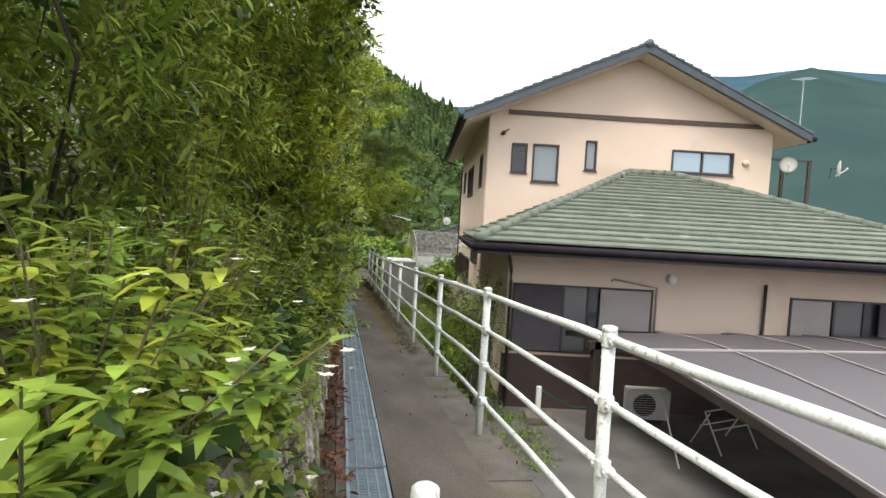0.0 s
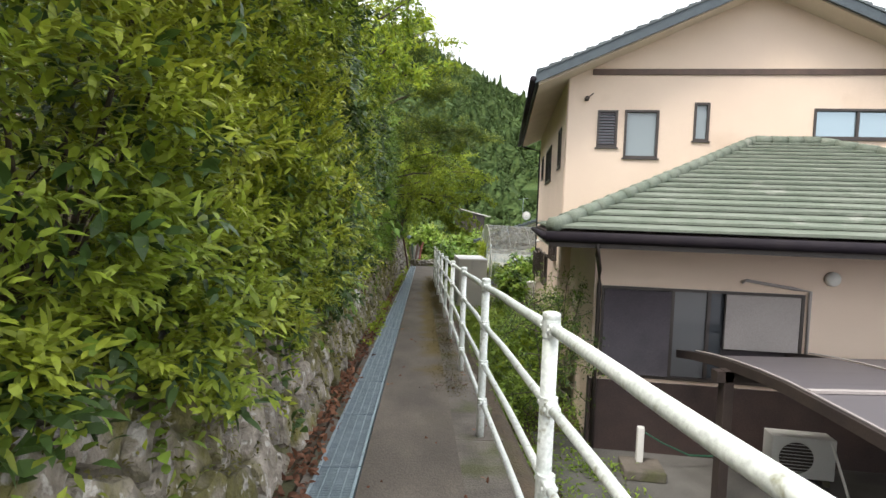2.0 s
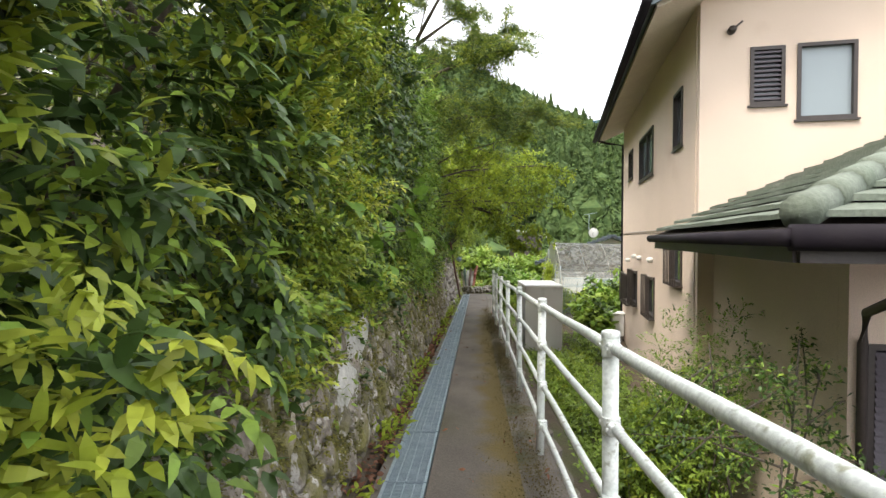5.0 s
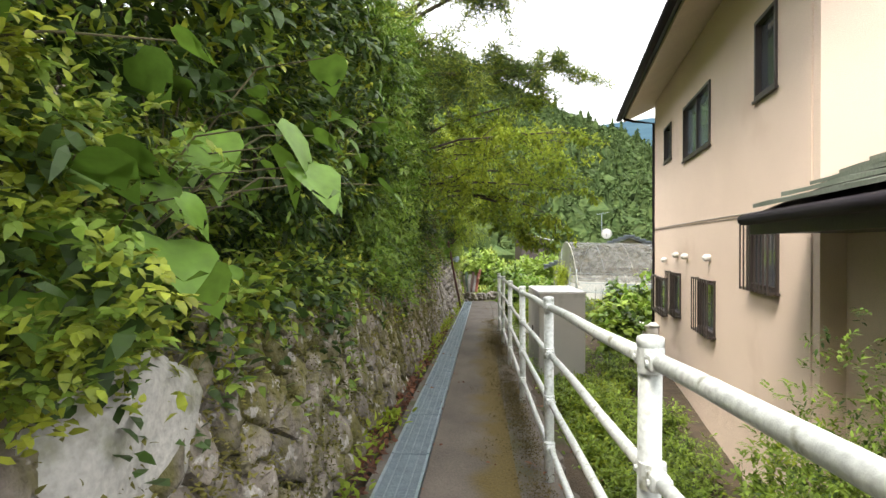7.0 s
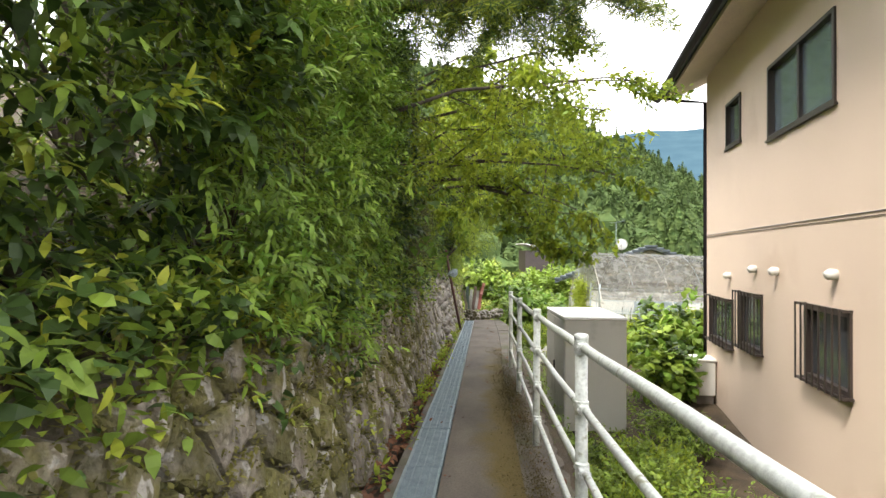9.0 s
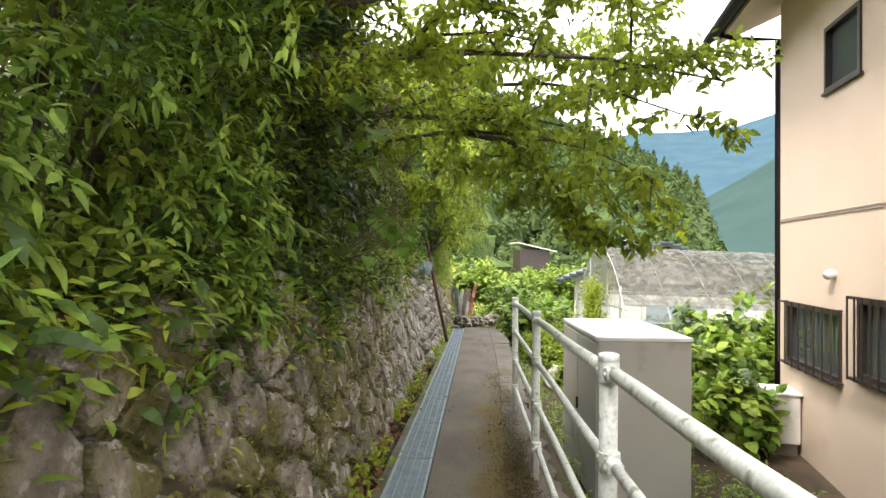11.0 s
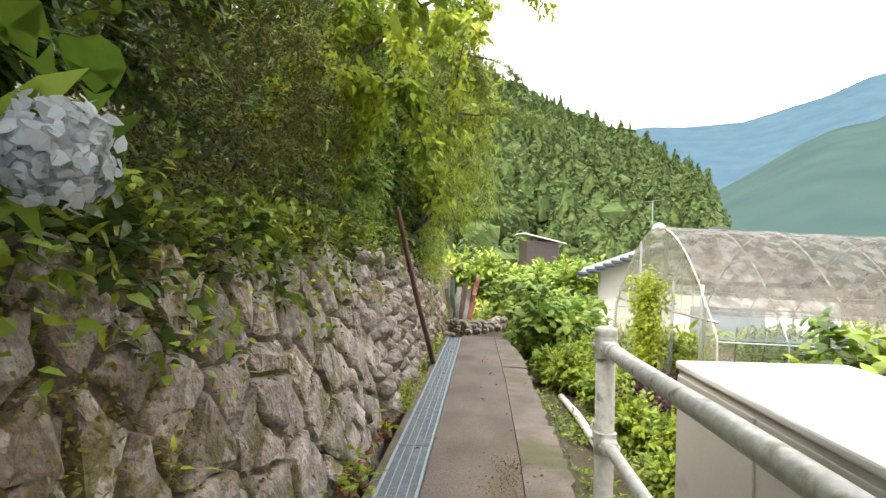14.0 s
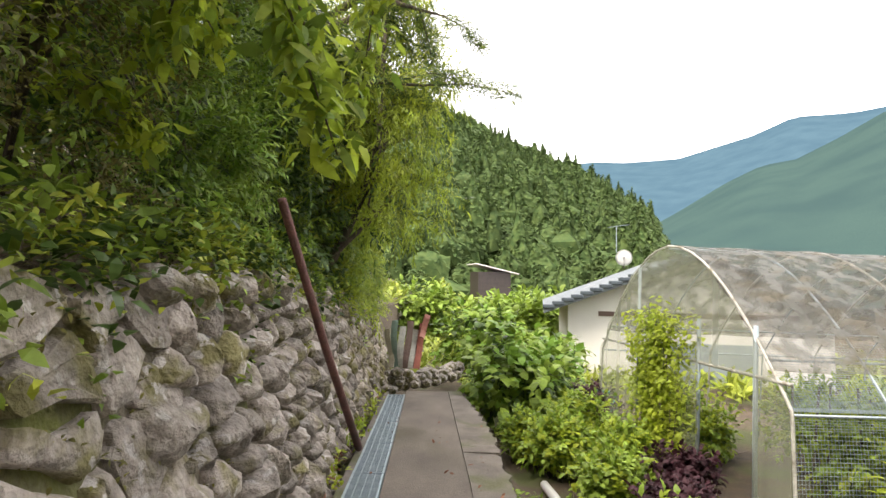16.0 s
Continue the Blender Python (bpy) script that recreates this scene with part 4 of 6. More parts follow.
# ---- carport ----
def carport():
    root = tagged(new("carport"), "carport with arched dark frame and smoky roof sheets beside the house", "carport")
    def zz(y):
        return -0.12 - (0.045 * (y - 5.2) ** 2 if y > 5.2 else 0.012 * (5.2 - y) ** 2 + 0.03 * (5.2 - y))
    yy = [7.45 - 0.45 * k for k in range(22)]
    xs_ = [3.2, 4.75, 6.3, 7.85, 9.4, 10.95]
    for x in xs_:
        bm = bmesh.new()
        rows_ = [[bm.verts.new((x + dx, y, zz(y) + dz)) for dx, dz in ((-0.04, 0), (0.04, 0), (0.04, -0.11), (-0.04, -0.11))] for y in yy]
        if x != xs_[0]:
            for r_ in rows_:
                for v, dx in zip(r_, (-0.018, 0.018, 0.018, -0.018)):
                    v.co.x = x + dx
        for a, b in zip(rows_, rows_[1:]):
            for k in range(4):
                bm.faces.new((a[k], a[(k + 1) % 4], b[(k + 1) % 4], b[k]))
        bm.faces.new(rows_[0])
        bm.faces.new(list(reversed(rows_[-1])))
        part("rafter", bm, M_DARK, root)
        part("cover_strip", tubes(([(x, y, zz(y) + 0.02) for y in yy[1:]], 0.011), sides=6), M_SCREEN, root)
    for a, b in zip(xs_, xs_[1:]):
        bm = bmesh.new()
        rows_ = [[bm.verts.new((x, y, zz(y) + dz)) for x, dz in ((a + 0.042, 0.008), (b - 0.042, 0.008), (b - 0.042, 0.002), (a + 0.042, 0.002))] for y in yy[2:]]
        for p, q in zip(rows_, rows_[1:]):
            for k in range(4):
                bm.faces.new((p[k], p[(k + 1) % 4], q[(k + 1) % 4], q[k]))
        part("roof_sheet", bm, M_CARPORT, root)
    for y in (4.9, 1.2):
        part("purlin", boxes((3.2, y - 0.03, zz(y) + 0.012, 10.95, y + 0.03, zz(y) + 0.04)), M_SCREEN, root)
    for x in (3.15, 8.6):
        part("post", boxes((x - 0.06, 6.1, -1.95, x + 0.06, 6.24, zz(6.17) - 0.1), bevel=0.01), M_DARK, root)
    part("beam", boxes((3.0, 6.1, zz(6.17) - 0.24, 10.95, 6.24, zz(6.17) - 0.112)), M_DARK, root)
    return root


carport()


def air_conditioner(m):
    root = tagged(new("air_conditioner_unit"), "white outdoor air conditioner unit standing on feet by the house wall", "air conditioner")
    root.matrix_world = m
    part("casing", boxes((0, 0, 0.07, 0.78, 0.29, 0.62), bevel=0.015), M_WHITE, root)
    part("fan_opening", tubes(([(0.30, -0.004, 0.345), (0.30, 0.01, 0.345)], 0.215), sides=24), M_DARK, root, "dark round fan opening")
    for k in range(9):
        z = 0.345 + (k - 4) * 0.045
        half = math.sqrt(max(0.0, 0.215 ** 2 - (z - 0.345) ** 2))
        part("guard_wire", tubes(([(0.30 - half, -0.008, z), (0.30 + half, -0.008, z)], 0.004), sides=5), M_WHITE, root)
    part("guard_ring", tubes(([(0.30 + 0.217 * math.cos(a), -0.006, 0.345 + 0.217 * math.sin(a)) for a in [2 * math.pi * k / 24 for k in range(25)]], 0.007), sides=5), M_WHITE, root)
    for x in (0.12, 0.62):
        part("foot", boxes((x, -0.03, 0.0, x + 0.1, 0.32, 0.07), bevel=0.01), M_KERB, root)
    return root


air_conditioner(pose(4.25, 6.88, -1.95, 0, 0, -12))


def tap_stand():
    root = tagged(new("tap_stand"), "concrete wash basin with a short tap post in the yard", "tap stand")
    root.matrix_world = pose(2.55, 7.0, -1.95, 0, 0, -10)
    part("basin", boxes((-0.25, -0.22, 0, 0.28, 0.25, 0.14), bevel=0.02), M_KERB, root)
    part("post", boxes((-0.05, 0.05, 0.14, 0.04, 0.14, 0.62), bevel=0.012), M_WHITE, root)
    part("hose", tubes(([(0.04, 0.1, 0.55), (0.3, 0.15, 0.4), (0.7, 0.3, 0.2), (1.2, 0.5, 0.14), (1.6, 0.6, 0.12)], 0.012), sides=6), mat("green hose", (0.03, 0.14, 0.08), (0.02, 0.1, 0.06), 0.4), root, "green garden hose")


tap_stand()


# ---- gas meter box by the house ----
def meter_box():
    root = tagged(new("utility_box"), "light grey utility box on feet at the house corner", "utility box")
    root.matrix_world = pose(3.33, 19.3, -1.74, 0, 0, -10)
    part("casing", boxes((0, 0, 0.25, 0.34, 0.5, 0.85), bevel=0.02), M_WHITE, root)
    part("cover", boxes((-0.02, -0.02, 0.852, 0.36, 0.52, 0.89), bevel=0.012), M_WHITE, root)
    part("stand", boxes((0.03, 0.03, -0.1, 0.31, 0.47, 0.25)), M_KERB, root)


meter_box()


# ---- greenhouse ----
M_FILM = mat("dirty greenhouse film", (0.15, 0.153, 0.142), (0.09, 0.092, 0.083), 0.7, 7.0, 50, 0.15, spec=0.25, c3=(0.11, 0.1, 0.075), spots=0.13, spot_scale=9.0, stretch=(0.45, 1, 1))
fn = M_FILM.node_tree
b_ = fn.nodes["Principled BSDF"]
tn = fn.nodes.new("ShaderNodeTexNoise")
tn.inputs["Scale"].default_value, tn.inputs["Detail"].default_value = 6.0, 8
mr = fn.nodes.new("ShaderNodeMapRange")
mr.inputs[1].default_value, mr.inputs[2].default_value, mr.inputs[3].default_value, mr.inputs[4].default_value = 0.36, 0.62, 0.35, 0.85
tc = fn.nodes.new("ShaderNodeTexCoord")
fn.links.new(tc.outputs["Object"], tn.inputs["Vector"])
fn.links.new(tn.outputs["Fac"], mr.inputs[0])
fn.links.new(mr.outputs[0], b_.inputs["Alpha"])


M_ENDFILM = glass_mat("clear end film", (0.3, 0.325, 0.25), 0.5, 0.46)


M_HOOP = mat("dirty white pipe", (0.5, 0.49, 0.45), (0.33, 0.32, 0.28), 0.6, 9, 60, 0.1, c3=(0.2, 0.18, 0.13), spots=0.06, spot_scale=6)


def greenhouse():
    root = tagged(new("greenhouse"), "arched pipe greenhouse covered in dirty, torn plastic film and netting", "greenhouse")
    root.matrix_world = pose(2.55, 22.95, -1.75, 0, 1.5, 2)
    W, H, S = 4.4, 2.82, 1.35
    def arch(u):
        a = math.pi * u
        if u < 0.14:
            return (0.02 * W * u / 0.14, S * u / 0.14)
        if u > 0.86:
            return (W - 0.02 * W * (1 - u) / 0.14, S * (1 - u) / 0.14)
        b = math.pi * (u - 0.14) / 0.72
        c = math.cos(b)
        return (W / 2 - (W / 2 - 0.09) * math.copysign(abs(c) ** 0.9, c), S + (H - S) * (1 - abs(c) ** 1.7))
    prof = [arch(k / 40) for k in range(41)]
    xs_ = [0, 1.75, 3.5, 5.25, 7.0, 8.75]
    for x in xs_:
        part("hoop", tubes(([(x, y, z) for y, z in prof], 0.015), sides=8), M_HOOP, root, smooth=True)
        if x < 8:
            part("hoop", tubes(([(x + 0.87, y, z - 0.01) for y, z in prof], 0.011), sides=6), M_GALV, root, smooth=True)
    for u in (6, 11, 20, 29, 34):
        y, z = prof[u]
        part("purlin", tubes(([(x, y, z - 0.03) for x in xs_], 0.012), sides=6), M_GALV, root, smooth=True)
    bm = bmesh.new()
    grid = [[bm.verts.new((x, y, z + 0.024 - 0.02 * abs(math.sin(x * 3.6)))) for y, z in prof[10:31]] for x in np.arange(0, 8.76, 0.25)]
    for a, b in zip(grid, grid[1:]):
        for k in range(len(a) - 1):
            bm.faces.new((a[k], a[k + 1], b[k + 1], b[k]))
    part("film", bm, M_FILM, root, "grey weathered plastic film", smooth=True)
    # netting on the sides: thin wires
    bm = bmesh.new()
    for y, z in [((prof[k][0] * (1 - f) + prof[k + 1][0] * f), (prof[k][1] * (1 - f) + prof[k + 1][1] * f)) for k in range(0, 12) for f in (0, 0.14, 0.29, 0.43, 0.57, 0.71, 0.86)]:
        box(bm, 0, y - 0.0014, z - 0.0014, 8.7, y + 0.0014, z + 0.0014)
    for x in np.arange(0.03, 8.7, 0.03):
        tube(bm, [(x, prof[k][0], prof[k][1]) for k in (0, 4, 7, 9, 12)], 0.0014, 4, cap=False)
    part("netting", bm, M_GALV, root, "fine pale netting")
    # end wall of film with a doorway
    bm = bmesh.new()
    c = [(y, z) for y, z in prof]
    for k in range(40):
        (ya, za), (yb, zb) = c[k], c[k + 1]
        if yb - ya < 0.001:
            continue
        lo = 1.55 if 0.55 < (ya + yb) / 2 < 1.5 else 0.05
        if min(za, zb) > lo:
            fa, fb = (-0.03 + 0.022 * math.sin(v * 17) + 0.01 * math.sin(v * 41) for v in (ya, yb))
            bm.faces.new([bm.verts.new(p) for p in ((fa, ya, lo), (fb, yb, lo), (fb, yb, zb), (fa, ya, za))])
    part("end_film", bm, M_ENDFILM, root, "translucent film end wall with an open doorway")
    for y in (0.55, 1.5, 3.0):
        part("post", tubes(([(0, y, 0), (0, y, 2.0 if y < 2 else 2.6)], 0.022), sides=8), M_GALV, root, smooth=True)
    part("crossbar", tubes(([(0, 0.1, 1.56), (0, 4.3, 1.5)], 0.018), sides=8), M_HOOP, root, smooth=True)
    for k in range(5):
        part("shelf_slat", boxes((1.2, 0.4, 0.9 + 0.12 * k, 4.0, 0.44, 0.93 + 0.12 * k)), M_DARK, root)
    for k in range(7):
        part("cane", tubes(([(0.6 + 0.25 * k, 0.9 + 0.1 * (k % 3), 0), (0.75 + 0.2 * k, 1.1 - 0.1 * (k % 2), 1.4)], 0.012), sides=5), M_TWIG, root)
    return root


greenhouse()


# ---- pole leaning on the wall, boards, pipe, basket, bag ----
pole = tagged(link("leaning_pole", tubes(([(-0.98, 24.0, -1.0), (-1.14, 23.0, 0.05), (-1.27, 22.05, 1.08)], [0.036, 0.032, 0.028]), sides=12), M_RUST, smooth=True), "rusty dark red steel pipe leaning against the stone wall", "pipe")
tagged(link("drain_pipe", tubes(([(1.0, 24.9, -1.66), (0.98, 23.4, -1.5), (0.94, 21.8, -1.42)], 0.05), sides=14), M_WHITE, smooth=True), "white plastic pipe lying on the bank below the path", "pipe")


def boards():
    colours = (("pale wood", (0.42, 0.38, 0.3)), ("faded green tin", (0.17, 0.24, 0.2)), ("white tin", (0.55, 0.54, 0.5)), ("dark wood", (0.2, 0.13, 0.11)), ("white board", (0.5, 0.48, 0.44)), ("red tin", (0.32, 0.09, 0.06)), ("rusty red tin", (0.35, 0.14, 0.1)))
    for k, (n, c) in enumerate(colours):
        h = (0.66, 0.8, 0.7, 0.8, 0.66, 0.76, 0.4)[k]
        bm = bmesh.new()
        prev = None
        for q in range(7):
            z = h * q / 6
            bow = 0.03 * math.sin(q * 0.9 + k)
            ring = [bm.verts.new((x + 0.012 * math.sin(q + k), y + bow, z)) for x, y in ((-0.055, -0.008), (0.0, -0.014), (0.055, -0.008), (0.055, 0.008), (-0.055, 0.008))]
            if prev:
                for i_ in range(5):
                    bm.faces.new((prev[i_], prev[(i_ + 1) % 5], ring[(i_ + 1) % 5], ring[i_]))
            else:
                bm.faces.new(ring)
            prev = ring
        bm.faces.new(list(reversed(prev)))
        ob = tagged(link("board", bm, mat(n, c, tuple(v * 0.7 for v in c), 0.7, 8, 60, 0.3)), "weathered strip of %s leaning against the wall" % n, "board", "leaning boards")
        ob.matrix_world = pose(-0.93 + 0.085 * k, 27.95 - 0.02 * k, ground(28) + (0.33 if k < 6 else 0.85), 0, (-14, -8, -2, 4, 9, 13, 22)[k], 10 * (k - 3)) @ pose(0, 0, 0, -12, 0, 0)


boards()


def low_stone_wall():
    """A knee-high row of piled stones where the path ends."""
    root = tagged(new("low_stone_wall"), "knee-high pile of small stones where the path ends", "stone wall")
    r = np.random.default_rng(61)
    for k in range(70):
        t = r.random()
        bm = bmesh.new()
        bmesh.ops.create_icosphere(bm, subdivisions=1, radius=r.uniform(0.06, 0.12))
        for v in bm.verts:
            v.co = Vector((v.co.x * 1.15, v.co.y, v.co.z * 0.85)) * (1 + 0.25 * noise.noise(v.co * 14 + Vector((k, 0, 0))))
        ob = part("stone", bm, M_STONE, root)
        ob.location = (-1.0 + 1.3 * t + r.normal() * 0.03, 27.95 + 1.6 * t * t + r.normal() * 0.08, ground(28) - 0.02 + 0.32 * r.random() * (1 - 0.4 * t))


low_stone_wall()


def basket():
    root = tagged(new("basket"), "green plastic mesh basket among the vegetables", "basket")
    root.matrix_world = pose(2.75, 28.4, -1.85, 8, -10, 0)
    g = mat("green plastic", (0.02, 0.3, 0.2), (0.02, 0.24, 0.16), 0.4)
    for k in range(6):
        r, z = 0.24 + 0.02 * k, 0.09 * k
        part("hoop", tubes(([(r * math.cos(a), r * math.sin(a), z) for a in [2 * math.pi * q / 20 for q in range(21)]], 0.022), sides=6), g, root)
    for q in range(16):
        a = 2 * math.pi * q / 16
        part("slat", tubes(([(0.24 * math.cos(a), 0.24 * math.sin(a), 0), (0.34 * math.cos(a), 0.34 * math.sin(a), 0.47)], 0.018), sides=5), g, root)


basket()
bm = bmesh.new()
bmesh.ops.create_icosphere(bm, subdivisions=3, radius=0.14)
for v in bm.verts:
    v.co = Vector((v.co.x * (1 - 1.6 * max(v.co.z, 0)), v.co.y * 0.8, max(v.co.z, -0.1) * 1.5)) * (1 + 0.3 * noise.noise(v.co * 14))
bag = tagged(link("plastic_bag", bm, M_WHITE, smooth=True), "crumpled white plastic bag on the bank", "bag")
bag.location = (1.12, 22.6, -1.41)


# ---- neighbouring house and shed beyond the garden ----
def neighbour_house():
    root = tagged(new("neighbour_house"), "low white-walled house with grey tiled gable roof beyond the garden", "house")
    root.matrix_world = pose(3.1, 33.5, -2.6, 0, 0, -12)
    white = mat("white plaster", (0.66, 0.65, 0.61), (0.58, 0.57, 0.54), 0.85, 1.2, 60, 0.1)
    W, D, EZ, AZ = 7.3, 7.0, 2.7, 4.03
    part("wall", prism(bmesh.new(), [(0.4, -1), (W - 0.4, -1), (W - 0.4, EZ), (W / 2, AZ - 0.2), (0.4, EZ)], "y", 0, 0.15), white, root)
    part("wall", boxes((0.4, 0.15, -1, 0.55, D, EZ)), white, root)
    for s, x0 in ((1, -0.25), (-1, W + 0.25)):
        part("roof", prism(bmesh.new(), [(x0, EZ - 0.15), (W / 2, AZ), (W / 2, AZ - 0.14), (x0, EZ - 0.29)], "y", -0.5, D + 0.5), M_ROOFU, root)
        for k in range(16):
            a = k / 16
            px_, pz_ = x0 + (W / 2 - x0) * a, EZ - 0.15 + (AZ - EZ + 0.15) * a
            part("verge_tile", boxes((px_ - 0.02, -0.55, pz_, px_ + 0.3 * s, -0.25, pz_ + 0.1), bevel=0.02), M_FASCIA, root)
    part("band", boxes((1.2, -0.03, EZ - 0.35, W - 1.2, -0.002, EZ - 0.22)), M_BAND, root)
    part("window", boxes((3.0, -0.03, 0.6, 5.0, -0.002, 1.7)), M_FROST, root)


neighbour_house()
dish(pose(7.05, 38.9, 1.62, 0, 0, 160), None, 0.3, "white satellite dish on the roof of the low house")


def shed():
    root = tagged(new("shed"), "small dark wooden shed with a pale tin roof", "shed")
    root.matrix_world = pose(4.6, 70, -0.6, 0, 0, 10)
    part("wall", boxes((0, 0, -1, 3.2, 3, 2.2)), M_DARK, root)
    part("roof", prism(bmesh.new(), [(-0.3, 3.0), (3.9, 2.1), (3.9, 2.0), (-0.3, 2.9)], "y", -0.4, 3.4), M_WHITE, root)


shed()


# ---- hills ----
def ridge(name, label, dist0, dist1, az, heights, material, seed, rough=0.06, step=1.0, centre=0.0):
    """A hillside rising from near to far between two bearings; heights are the skyline's angles."""
    r = np.random.default_rng(seed)
    az_ = np.arange(az[0], az[-1] + 0.01, step)
    el = np.interp(az_, az, heights)
    verts, cols, rings = [], len(az_), 9
    for q in range(rings + 1):
        t = q / rings
        d = dist0 + (dist1 - dist0) * t
        for i, a in enumerate(az_):
            top = dist1 * math.tan(radians(el[i]))
            z = -6 + (top + 6) * (t ** 0.9) + top * rough * noise.noise((a * 0.25, q * 1.7, seed)) * math.sin(math.pi * t)
            verts.append((d * math.sin(radians(a)), centre + d * math.cos(radians(a)), z))
    for i, a in enumerate(az_):
        d = dist1 * 1.5
        verts.append((d * math.sin(radians(a)), centre + d * math.cos(radians(a)), -10))
    faces = [(q * cols + i, q * cols + i + 1, (q + 1) * cols + i + 1, (q + 1) * cols + i) for q in range(rings + 1) for i in range(cols - 1)]
    ob = flat_mesh(name, verts, faces, material, smooth=True)
    return tagged(ob, label, "hill", kind="structure"), np.array(verts[:cols * (rings + 1)]).reshape(rings + 1, cols, 3)


# Aerial haze is painted in: a bluish base colour plus a faint blue emission.
def hazy_mat(name, c1, c2, haze_glow, strength):
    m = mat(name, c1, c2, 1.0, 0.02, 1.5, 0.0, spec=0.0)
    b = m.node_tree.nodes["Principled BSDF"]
    b.inputs["Emission Color"].default_value = (*haze_glow, 1)
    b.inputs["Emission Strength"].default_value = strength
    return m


M_HILL = mat("wooded hillside", (0.05, 0.09, 0.025), (0.075, 0.12, 0.03), 1.0, 0.15, 1.2, 0.5, spec=0.0)
# Both mountains carry their haze as colour and emission; the farther one is bluer.
M_FAR = hazy_mat("distant wooded mountain, haze painted in", (0.02, 0.034, 0.027), (0.028, 0.046, 0.034), (0.10, 0.20, 0.245), 0.22)
M_FARTHER = hazy_mat("very distant mountain, painted blue with haze", (0.02, 0.035, 0.045), (0.03, 0.05, 0.06), (0.13, 0.27, 0.38), 0.28)
hill, HG = ridge("hill", "steep hillside wooded with conifers", 60, 180, [-40, -20, -5, -1, 2, 4.7, 7, 10.2, 14, 17, 19.4, 21.8, 22.7, 23.5, 25], [20.5, 19.8, 18.8, 17.9, 16.2, 15.0, 13.6, 12.2, 10.9, 9.1, 7.2, 6.0, 4.2, -1.0, -5], M_HILL, 3, centre=14.0)
ridge("mountain", "wooded mountainside across the valley, with haze painted into its colour", 250, 700, [17, 22, 24.5, 28.6, 31.4, 34, 37, 40, 44, 48, 50, 56, 70], [2.5, 5.6, 7.0, 9.5, 10.8, 11.1, 12.5, 14.1, 15.0, 13.6, 13.0, 12.5, 12], M_FAR, 8, 0.015)
ridge("far_mountain", "distant mountain ridge, blue haze painted into its colour", 900, 1800, [8, 13, 17, 20, 25, 29, 31.2, 34.5, 38.7, 41, 44, 48, 54, 62, 80], [11.5, 11.9, 12.2, 12.0, 12.1, 13.1, 13.6, 14.85, 14.55, 14.7, 14.8, 14.0, 13, 12.5, 11], M_FARTHER, 12, 0.01)


def forest():
    """Trees over the hillside as one mass of ragged tufts: pointed conifers and rounder broadleaves."""
    r = np.random.default_rng(21)
    n, tufts = 3000, 180
    q = r.uniform(0, 1, n) ** 0.8 * (HG.shape[0] - 1.001)
    c = r.uniform(0, HG.shape[1] - 1.001, n)
    i, j = q.astype(int), c.astype(int)
    fq, fc = (q % 1)[:, None], (c % 1)[:, None]
    p = (HG[i, j] * (1 - fq) + HG[i + 1, j] * fq) * (1 - fc) + (HG[i, j + 1] * (1 - fq) + HG[i + 1, j + 1] * fq) * fc
    h, w = r.uniform(5.5, 9.5, n), r.uniform(2.0, 3.2, n)
    wide = r.random(n) < 0.72
    h, w = np.where(wide, h * 0.65, h), np.where(wide, w * 1.4, w)
    t = r.random((n, tufts)) ** 1.1
    a = r.uniform(0, 2 * math.pi, (n, tufts))
    prof = np.where(wide[:, None], np.sqrt(np.clip(1 - (2 * t - 0.9) ** 2, 0.05, 1)), np.clip(1.02 - t, 0, 1) ** 0.75) * r.uniform(0.7, 1.1, (n, tufts))
    out = np.stack([np.cos(a), np.sin(a), np.full_like(a, -0.45)], -1)
    pos = p[:, None, :] + np.stack([np.cos(a) * prof * w[:, None] * 0.7, np.sin(a) * prof * w[:, None] * 0.7, t * h[:, None]], -1)
    pos, out = pos.reshape(-1, 3), unit(out.reshape(-1, 3) + r.normal(size=(n * tufts, 3)) * 0.35)
    side = unit(np.cross(out, [0, 0, 1.0])) * 0.25
    tip = out * r.uniform(0.3, 0.7, (len(out), 1))
    V = np.stack([pos - side - tip * 0.3, pos + side - tip * 0.3, pos + tip], 1).reshape(-1, 3)
    F = np.arange(len(V)).reshape(-1, 3)
    bm = bmesh.new()
    bmesh.ops.create_icosphere(bm, subdivisions=1, radius=1)
    sph = np.array([v.co[:] for v in bm.verts])
    tri = np.array([[v.index for v in f.verts] for f in bm.faces])
    bm.free()
    s = sph[None] * (1 + r.normal(size=(n, len(sph))) * 0.12)[..., None]
    taper = np.where(wide[:, None], 0.85, np.clip(0.62 - 0.42 * s[..., 2], 0.08, 1.2))
    core = p[:, None, :] + np.stack([s[..., 0] * w[:, None] * taper * 0.72, s[..., 1] * w[:, None] * taper * 0.72, (s[..., 2] * 0.5 + 0.46) * h[:, None]], -1)
    F = np.concatenate([F, (tri[None] + (np.arange(n) * len(sph))[:, None, None] + len(V)).reshape(-1, 3)])
    V = np.concatenate([V, core.reshape(-1, 3)])
    tagged(flat_mesh("hill_forest", V, F.tolist(), L_FOREST), "dense conifer forest on the hillside", "forest", kind="stuff")


forest()


